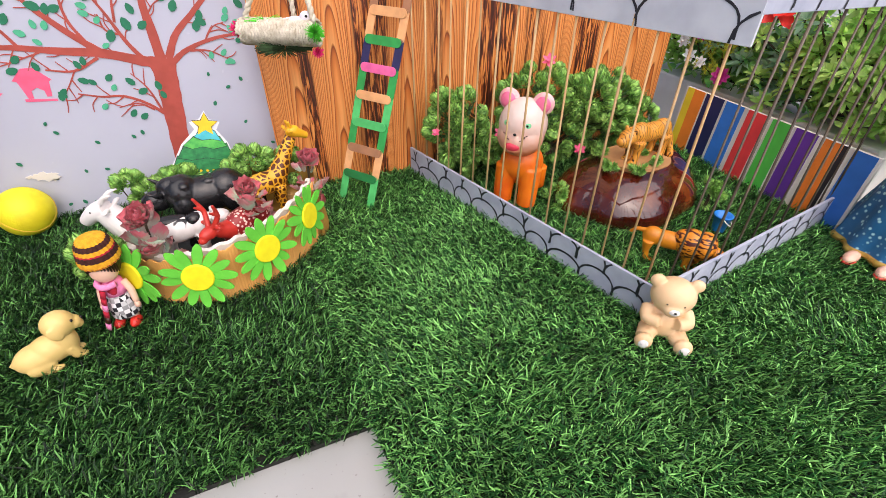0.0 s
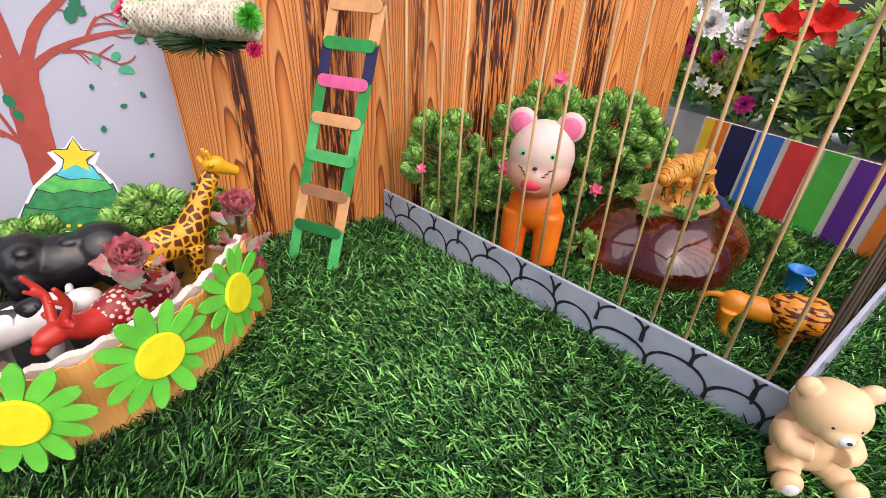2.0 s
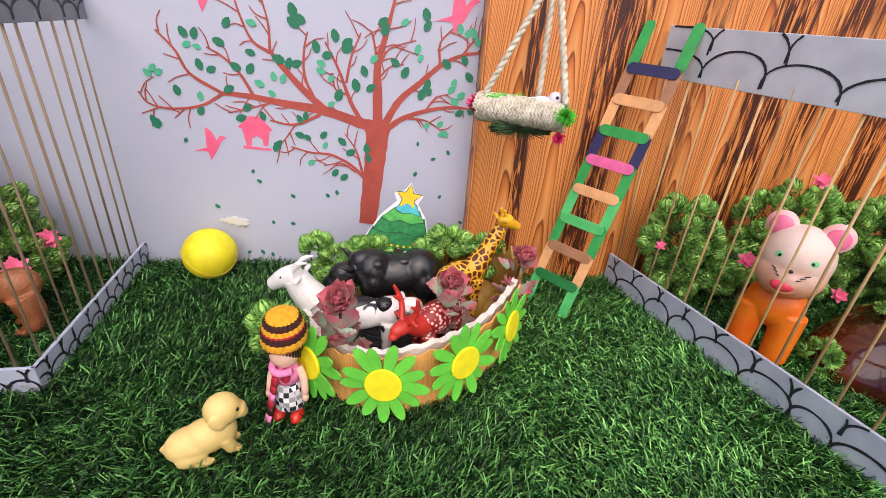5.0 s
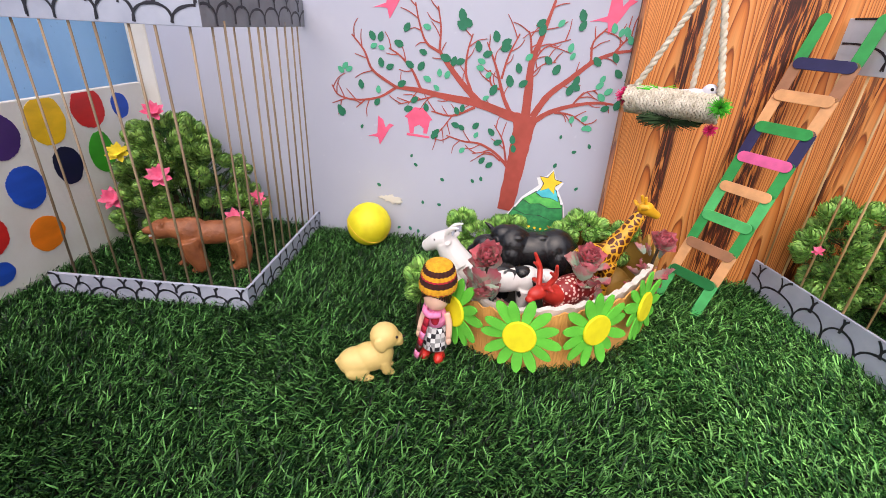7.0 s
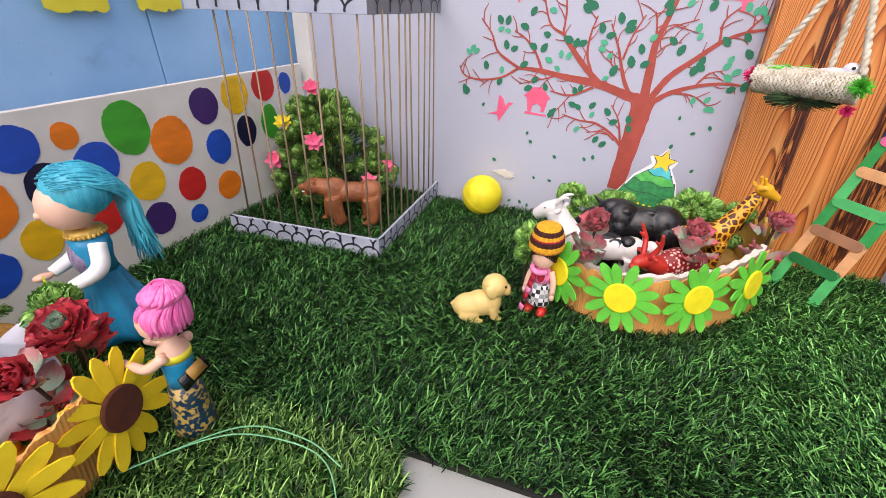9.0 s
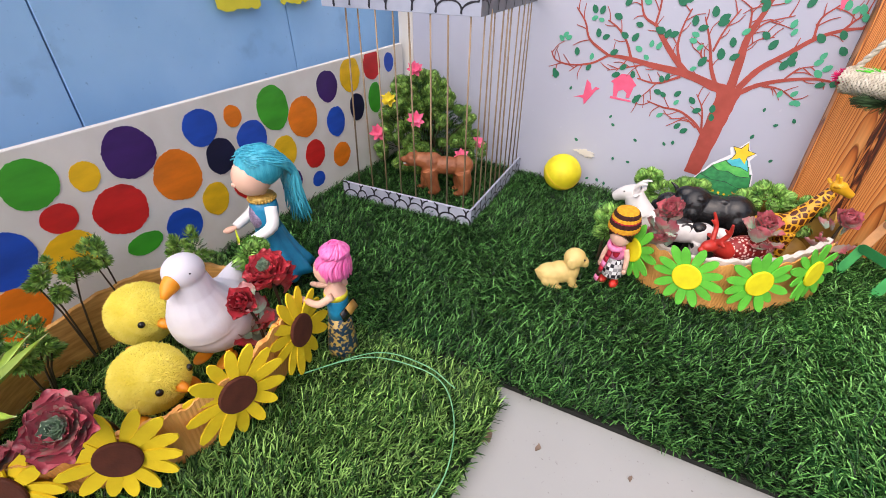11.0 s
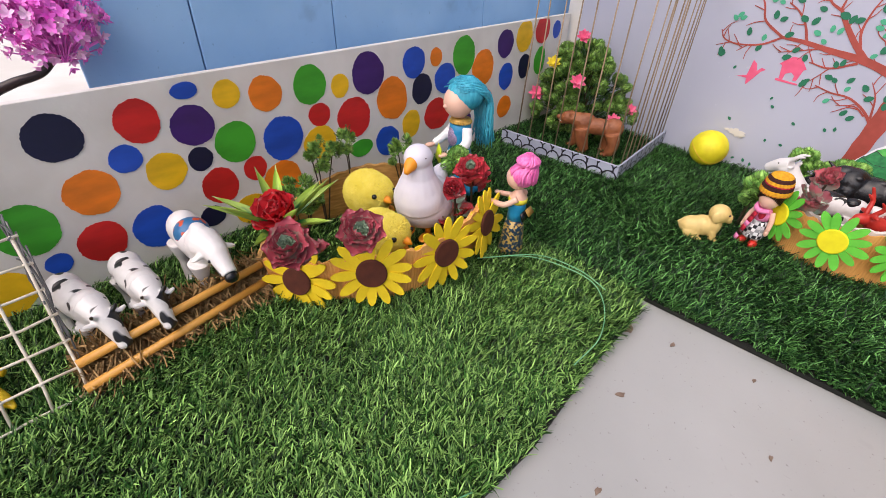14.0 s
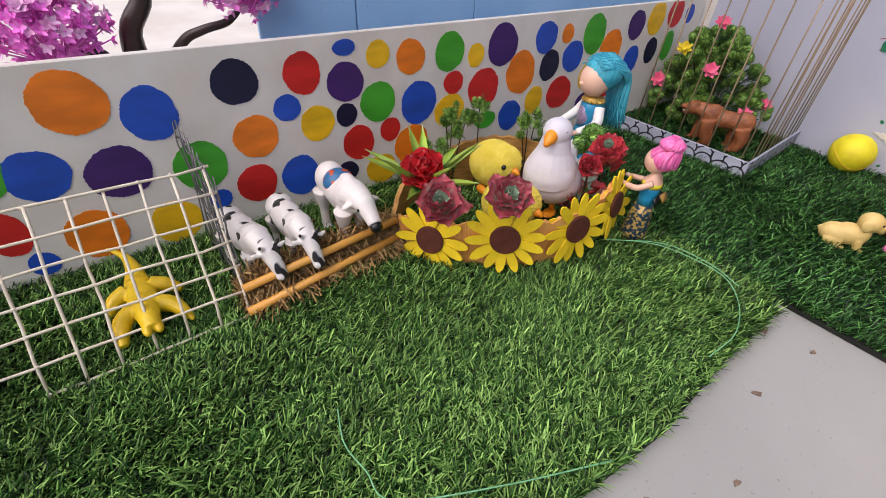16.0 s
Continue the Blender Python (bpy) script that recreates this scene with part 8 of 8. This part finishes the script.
M_PINK_HAIR = mat("pink_hair", rgb("f486c0"), rgb("e860a8"), 0.4, 18, 0.5, 60, stretch=(14, 14, 1.5))
M_BROWN_HAIR = mat("brown_hair", rgb("3c1e14"), rgb("28120c"), 0.45, 60, 0.4)
M_TURQ = mat("turquoise_satin", rgb("2090bc"), rgb("1878a4"), 0.35, 40, 0.3)
M_GLITTER = mat("lilac_glitter", rgb("b8a4c4"), rgb("8c7ca0"), 0.3, 500, 0.8, 900, metal=0.4)
M_GOLD = mat("gold_trim", rgb("d8b45c"), rgb("b08c3c"), 0.4, 150, 0.6, 500, metal=0.3)
M_SEQUIN = pattern_mat("blue_gold_brocade", rgb("16364c"), rgb("b89a50"), "blots", 230, 0.53, 0.05, 0.35)
M_BROCADE = pattern_mat("blue_brocade", rgb("145a86"), rgb("9ccad0"), "spots", 130, 0.26, 0.08, 0.4)
M_LIME = mat("lime_card", rgb("c4d81c"), rgb("b0c414"), 0.5, 40, 0.1)


def gingham():
    m, nodes, links, p = base_mat("black_white_gingham", 0.85)
    tc, ck, ck2, mx = nodes.new("ShaderNodeTexCoord"), nodes.new("ShaderNodeTexChecker"), nodes.new("ShaderNodeTexChecker"), nodes.new("ShaderNodeMixRGB")
    for c, s in ((ck, 190), (ck2, 95)):
        c.inputs["Scale"].default_value = s
        c.inputs["Color1"].default_value, c.inputs["Color2"].default_value = (0.75, 0.75, 0.75, 1), (0.015, 0.015, 0.02, 1)
        links.new(tc.outputs["Object"], c.inputs["Vector"])
    mx.inputs["Fac"].default_value = 0.35
    links.new(ck.outputs["Color"], mx.inputs[1])
    links.new(ck2.outputs["Color"], mx.inputs[2])
    links.new(mx.outputs["Color"], p.inputs["Base Color"])
    return m


def doll(label, m, build, mats):
    """A doll is one plain mesh; forward is +x."""
    bm = bmesh.new()
    build(bm)
    ob = part("doll", bm, mats)
    ob.matrix_basis = m
    return tagged(ob, label, "doll", "dolls")


def hat_doll(bm):
    for s in (-1, 1):
        tube(bm, [(0.003, 0.0075 * s, 0.004), (0.001, 0.007 * s, 0.03)], 0.0052, 10, 0)
        ball(bm, (0.008, 0.009 * s, 0.005), (0.0105, 0.0066, 0.0062), mi=4)
        tube(bm, spline([(-0.001, 0.0115 * s, 0.058), (0.001, 0.0165 * s, 0.046), (0.005, 0.0185 * s, 0.031)], 4), lerp_list([0.0042, 0.0040, 0.0034], 4), 10, 0)
        ball(bm, (0.006, 0.0188 * s, 0.028), (0.0036, 0.0034, 0.0048), mi=0)
    lathe(bm, [(0.0150, 0.014), (0.0162, 0.016), (0.0155, 0.030), (0.0118, 0.044)], sides=28, mi=3)
    lathe(bm, [(0.0118, 0.043), (0.0125, 0.052), (0.0105, 0.060), (0.005, 0.0635)], sides=20, mi=2)
    ball(bm, (0.0095, 0.002, 0.054), (0.0040, 0.0055, 0.0085), mi=1)
    ball(bm, (0.002, 0, 0.0765), (0.0142, 0.0148, 0.0150), mi=0)
    # bobbed hair with a fringe
    ball(bm, (-0.0045, 0, 0.0800), (0.0145, 0.0168, 0.0155), mi=7)
    for k in range(17):
        a = -1.35 + 2.7 * k / 16
        x, y = 0.0148 * math.cos(a), 0.0158 * math.sin(a)
        drop = 0.0835 - 0.0105 * abs(math.sin(a)) ** 2.2
        tube(bm, [(x * 0.95, y * 0.95, 0.0925), (x * 1.10, y * 1.08, 0.0885), (x * 1.06, y * 1.06, drop)], [0.0016, 0.0019, 0.0009], 6, 7)
    # scarf, one end hanging in red and pink bands
    tube(bm, spline([(0.011, 0.010, 0.062), (0.0135, -0.002, 0.0595), (0.010, -0.010, 0.0615), (-0.004, -0.013, 0.0625)], 4), 0.0036, 8, 2)
    for k, c in enumerate((1, 1, 2, 1, 7, 2)):
        tube(bm, [(0.0150 + 0.0012 * k, -0.0055 - 0.0016 * k, 0.056 - 0.0078 * k), (0.0162 + 0.0012 * k, -0.0071 - 0.0016 * k, 0.0482 - 0.0078 * k)], [0.0052, 0.0054], 8, c, flat=0.45)
    # knitted hat: ribbed bands
    outline = [(0.0195, 0.0865), (0.0212, 0.0885), (0.0213, 0.0930), (0.0203, 0.0985), (0.0188, 0.1045), (0.0166, 0.1100), (0.0130, 0.1140), (0.006, 0.1158)]
    stitch, n = 26, 96
    fine = spline([(r, 0, z) for r, z in outline], 4)
    prof = [fine[round(i * (len(fine) - 1) / stitch)] for i in range(stitch + 1)]
    cols = [6, 6, 6, 5, 1, 5, 5, 5, 5, 6, 6, 6, 6, 1, 5, 5, 5, 6, 6, 6, 5, 5, 5, 5, 5, 5]
    rings = []
    for i, p in enumerate(prof):
        rings.append([bm.verts.new(((p.x + k) * math.cos(a) - 0.002, (p.x + k) * math.sin(a), p.z - 0.10 * p.x * math.cos(a))) for k, a in ((0.0006 * math.sin(math.pi * j * 0.5) + (0.0003 if i % 2 else 0), 2 * math.pi * (j + 0.5 * (i % 2)) / n) for j in range(n))])
    for (r0, r1), c in zip(zip(rings, rings[1:]), cols):
        for j in range(n):
            bm.faces.new((r0[j], r0[(j + 1) % n], r1[(j + 1) % n], r1[j])).material_index = c
    bm.faces.new(rings[-1]).material_index = 5
    bm.faces.new(rings[0][::-1]).material_index = 6


doll("small doll in a striped knitted hat and checked skirt", pose(-0.153, 0.587, -0.007, 0, 0, -100) @ Matrix.Diagonal((0.95, 0.95, 1.04, 1.0)), hat_doll, [M_SKIN, M_RED_CLOTH, M_PINK_CLOTH, gingham(), M_SHOE, M_KNIT_Y, M_KNIT_B, M_BROWN_HAIR])


def pink_doll(bm):
    for s in (-1, 1):
        tube(bm, [(0.0, 0.007 * s, 0.0), (-0.001, 0.006 * s, 0.05)], [0.0075, 0.008], 12, 3)
        tube(bm, spline([(-0.004, 0.0135 * s, 0.092), (0.012, 0.018 * s, 0.080), (0.034, 0.014 * s, 0.078)], 4), lerp_list([0.0046, 0.0042, 0.0036], 4), 10, 0)
        ball(bm, (0.037, 0.014 * s, 0.078), (0.006, 0.0035, 0.003), mi=0)
    lathe(bm, [(0.0185, 0.0), (0.017, 0.012), (0.0145, 0.04), (0.012, 0.055)], sides=28, mi=3)
    lathe(bm, [(0.012, 0.054), (0.0115, 0.066), (0.0125, 0.078), (0.012, 0.084)], sides=20, mi=2)
    lathe(bm, [(0.0118, 0.083), (0.0125, 0.090), (0.006, 0.098), (0.005, 0.104)], sides=20, mi=0)
    lathe(bm, [(0.0128, 0.082), (0.0132, 0.0855), (0.0128, 0.089)], sides=20, mi=4)
    ball(bm, (0.004, 0, 0.118), (0.0165, 0.0165, 0.0175), mi=0)
    # hair swept up into a bun
    rng = random.Random(6)
    ball(bm, (-0.003, 0, 0.1235), (0.0178, 0.0182, 0.0178), mi=1)
    ball(bm, (-0.006, 0, 0.1430), (0.0135, 0.0140, 0.0098), mi=1)
    for k in range(70):
        a = rng.uniform(0, 2 * math.pi)
        c, q = math.cos(a), math.sin(a)
        low = 0.116 + 0.012 * max(c, 0) + rng.uniform(-0.002, 0.003)
        swirl = a + rng.uniform(0.5, 1.3)
        tube(bm, spline([(-0.003 + 0.0178 * c, 0.0182 * q, low), (-0.003 + 0.0172 * c, 0.0176 * q, 0.129), (-0.006 + 0.0120 * math.cos(a + 0.3), 0.0125 * math.sin(a + 0.3), 0.1385), (-0.006 + 0.0142 * math.cos(swirl), 0.0146 * math.sin(swirl), 0.1440), (-0.006 + 0.0050 * math.cos(swirl + 0.8), 0.0050 * math.sin(swirl + 0.8), 0.1535)], 3), lerp_list([0.0010, 0.0020, 0.0021, 0.0022, 0.0008], 3), 6, 1)
    box(bm, (0.002, 0.03, 0.012), (-0.016, 0.002, 0.068), (0, 20, 0), 0, 5)
    box(bm, (0.0015, 0.016, 0.010), (-0.021, 0.004, 0.075), (0, 35, 0), 0, 6)


doll("small doll with pink upswept hair holding the planter's edge", pose(-0.394, 0.280, -0.006, 0, 0, 192), pink_doll, [M_SKIN, M_PINK_HAIR, M_TURQ, M_SEQUIN, M_PAPER_Y, M_EYE, M_TAN_PAPER])


def blue_doll(bm):
    rng = random.Random(2)
    n = 64
    prof = [(0.042, 0.024), (0.039, 0.034), (0.029, 0.055), (0.021, 0.078), (0.017, 0.096)]
    rings = []
    for i, (r, z) in enumerate(prof):
        rings.append([bm.verts.new((r * (1 + 0.10 * (1 - i / 5) * math.sin(9 * a + 1)) * math.cos(a) - 0.010 * (1 - z / 0.1), r * (1 + 0.10 * (1 - i / 5) * math.sin(9 * a + 1)) * math.sin(a), z)) for a in (2 * math.pi * k / n for k in range(n))])
    for r0, r1 in zip(rings, rings[1:]):
        for j in range(n):
            bm.faces.new((r0[j], r0[(j + 1) % n], r1[(j + 1) % n], r1[j])).material_index = 2
    bm.faces.new(rings[0][::-1]).material_index = 2
    lathe(bm, [(0.017, 0.094), (0.0155, 0.108), (0.018, 0.122), (0.017, 0.132), (0.009, 0.138)], sides=24, mi=2)
    ball(bm, (0.008, 0, 0.114), (0.0130, 0.0120, 0.022), mi=3)
    lathe(bm, [(0.010, 0.1355), (0.0172, 0.1365), (0.0165, 0.1415), (0.0095, 0.144)], sides=24, mi=4)
    for k in range(26):
        ball(bm, (0.0165 * math.cos(k * 0.2417), 0.0165 * math.sin(k * 0.2417), 0.1375), 0.0022, mi=4, u=8, v=5)
    lathe(bm, [(0.0075, 0.134), (0.007, 0.150)], sides=16, mi=0)
    for s in (-1, 1):
        tube(bm, spline([(-0.002, 0.0175 * s, 0.130), (0.006, 0.028 * s, 0.108), (0.034, 0.024 * s, 0.096)], 5), lerp_list([0.0078, 0.0080, 0.0058], 5), 12, 5)
        ball(bm, (0.042, 0.023 * s, 0.095), (0.009, 0.0055, 0.004), mi=0)
        ball(bm, (0.022, 0.020 * s, 0.029), (0.014, 0.008, 0.008), mi=7)
    ball(bm, (0.006, 0, 0.169), (0.0245, 0.0235, 0.0255), mi=0)
    ball(bm, (0.028, 0, 0.164), (0.005, 0.004, 0.004), mi=0)
    # hair: combed back from the brow, then a broad loose fall
    ball(bm, (-0.006, 0, 0.180), (0.0300, 0.0285, 0.0265), mi=1)
    for k in range(150):
        s = rng.uniform(-1, 1)
        t0 = rng.uniform(0.0, 1.0)
        a = Vector((0.020 - 0.034 * t0, 0.0255 * s, 0.197 - 0.013 * s * s + 0.010 * math.sin(math.pi * t0)))
        m = Vector((-0.020, 0.0285 * s, 0.200 - 0.016 * s * s + rng.uniform(-0.003, 0.003)))
        b = Vector((-0.038, 0.021 * s, 0.176 + rng.uniform(-0.012, 0.006)))
        c = Vector((-0.042 + rng.uniform(-0.006, 0.006), 0.018 * s + rng.uniform(-0.005, 0.005), 0.145 + rng.uniform(-0.006, 0.006)))
        d = Vector((-0.046 + rng.uniform(-0.010, 0.010), 0.020 * s + rng.uniform(-0.007, 0.007), 0.104 + rng.uniform(-0.016, 0.016)))
        tube(bm, spline([a, m, b, c, d], 4), lerp_list([0.0010, 0.0020, 0.0026, 0.0024, 0.0005], 4), 6, 1, flat=0.5)
    slab(bm, [(-0.012, 0.082), (0.014, 0.078), (0.016, 0.104), (0.002, 0.110)], 0.0012, pose(0.045, 0.010, 0.002, 0, 0, 80), 6)


doll("doll with long turquoise hair in a blue satin dress", pose(-0.556, 0.331, -0.004, 0, 0, 254) @ Matrix.Scale(0.99, 4), blue_doll, [M_SKIN, M_BLUE_HAIR, M_TURQ, M_GLITTER, M_GOLD, M_WHITE_FLOWER, M_LIME, M_SHOE])


def gown_doll(bm):
    n = 72
    prof = [(0.072, 0.004), (0.074, 0.009), (0.071, 0.014), (0.064, 0.05), (0.052, 0.095), (0.037, 0.135), (0.020, 0.165)]
    rings = []
    for i, (r, z) in enumerate(prof):
        k = 0.07 * (1 - i / 7)
        rings.append([bm.verts.new((r * (1 + k * math.sin(11 * a)) * math.cos(a), r * (1 + k * math.sin(11 * a)) * math.sin(a), z)) for a in (2 * math.pi * j / n for j in range(n))])
    for i, (r0, r1) in enumerate(zip(rings, rings[1:])):
        for j in range(n):
            bm.faces.new((r0[j], r0[(j + 1) % n], r1[(j + 1) % n], r1[j])).material_index = 1 if i > 1 else 2
    bm.faces.new(rings[0][::-1]).material_index = 2
    lathe(bm, [(0.020, 0.162), (0.019, 0.185), (0.023, 0.205), (0.020, 0.218), (0.009, 0.225), (0.008, 0.238)], sides=24, mi=1)
    ball(bm, (0, 0, 0.262), (0.028, 0.027, 0.030), mi=0)
    ball(bm, (-0.006, 0, 0.270), (0.031, 0.030, 0.030), mi=3)
    for s in (-1, 1):
        tube(bm, spline([(0, 0.022 * s, 0.212), (0.012, 0.040 * s, 0.180), (0.03, 0.042 * s, 0.150)], 4), lerp_list([0.009, 0.008, 0.006], 4), 10, 0)
        ball(bm, (0.080, 0.020 * s, 0.006), (0.018, 0.009, 0.008), mi=0)
        ball(bm, (0.084, 0.020 * s, 0.003), (0.016, 0.0092, 0.004), mi=4)


doll("large doll in a blue brocade gown with gold hem", pose(0.866, 0.362, -0.004, 0, 0, 190), gown_doll, [M_SKIN, M_BROCADE, M_GOLD, M_BROWN_HAIR, M_SHOE])

# ---- loose odds and ends ----
M_THREAD = mat("pale_green_thread", rgb("7cbc8c"), rgb("64a878"), 0.6, 60, 0)
th = thing("green_thread", "loose pale green thread lying on the grass mat", "thread")
for pts in ([(-0.402, 0.215), (-0.370, 0.262), (-0.335, 0.286), (-0.271, 0.292), (-0.232, 0.263), (-0.207, 0.209), (-0.205, 0.150)], [(-0.398, 0.222), (-0.350, 0.288), (-0.290, 0.300), (-0.245, 0.290)], [(-0.356, -0.199), (-0.324, -0.208), (-0.293, -0.204), (-0.262, -0.197), (-0.225, -0.12), (-0.19, -0.03)]):
    bm = bmesh.new()
    tube(bm, spline([(x, y, 0.0045 + 0.001 * math.sin(40 * x)) for x, y in pts], 8), 0.0007, 5)
    part("strand", bm, M_THREAD, th)
patch = thing("wall_repair_lump", "ragged smear of white filler on the wall behind the ball", "filler")
fill_rng = random.Random(9)
bm = bmesh.new()
slab(bm, [((0.021 + fill_rng.uniform(-0.004, 0.003)) * math.cos(a), (0.0065 + 0.003 * math.cos(a) + fill_rng.uniform(-0.0022, 0.0022)) * math.sin(a) - 0.10 * 0.021 * math.cos(a)) for a in (2 * math.pi * k / 40 for k in range(40))], 0.0016, pose(-0.292, 0.8886, 0.062))
bmesh.ops.recalc_face_normals(bm, faces=bm.faces[:])
part("filler", bm, M_WHITE, patch, smooth=False)
stain = thing("floor_scrap", "small brown dried leaf scraps on the concrete floor", "litter", kind="stuff")
sr = random.Random(6)
M_SCRAP = mat("brown_scrap", rgb("907c6a"), rgb("6c5a4c"), 0.8, 60, 0.3)
bm = bmesh.new()
for x, y, r in ((-0.196, 0.270, 0.009), (-0.146, 0.285, 0.004), (-0.155, 0.17, 0.005), (-0.06, 0.30, 0.003), (-0.12, 0.06, 0.004), (-0.02, 0.21, 0.003), (-0.155, -0.02, 0.004), (0.02, 0.12, 0.003)):
    a0 = sr.uniform(0, 6)
    slab(bm, [(r * (1 + 0.4 * math.sin(3 * a + a0)) * math.cos(a), 0.6 * r * (1 + 0.3 * math.sin(2 * a)) * math.sin(a)) for a in (2 * math.pi * k / 12 for k in range(12))], 0.0008, pose(x, y, -0.0162, 90, 0, sr.uniform(0, 360)))
bmesh.ops.recalc_face_normals(bm, faces=bm.faces[:])
part("scrap", bm, M_SCRAP, stain, smooth=False)
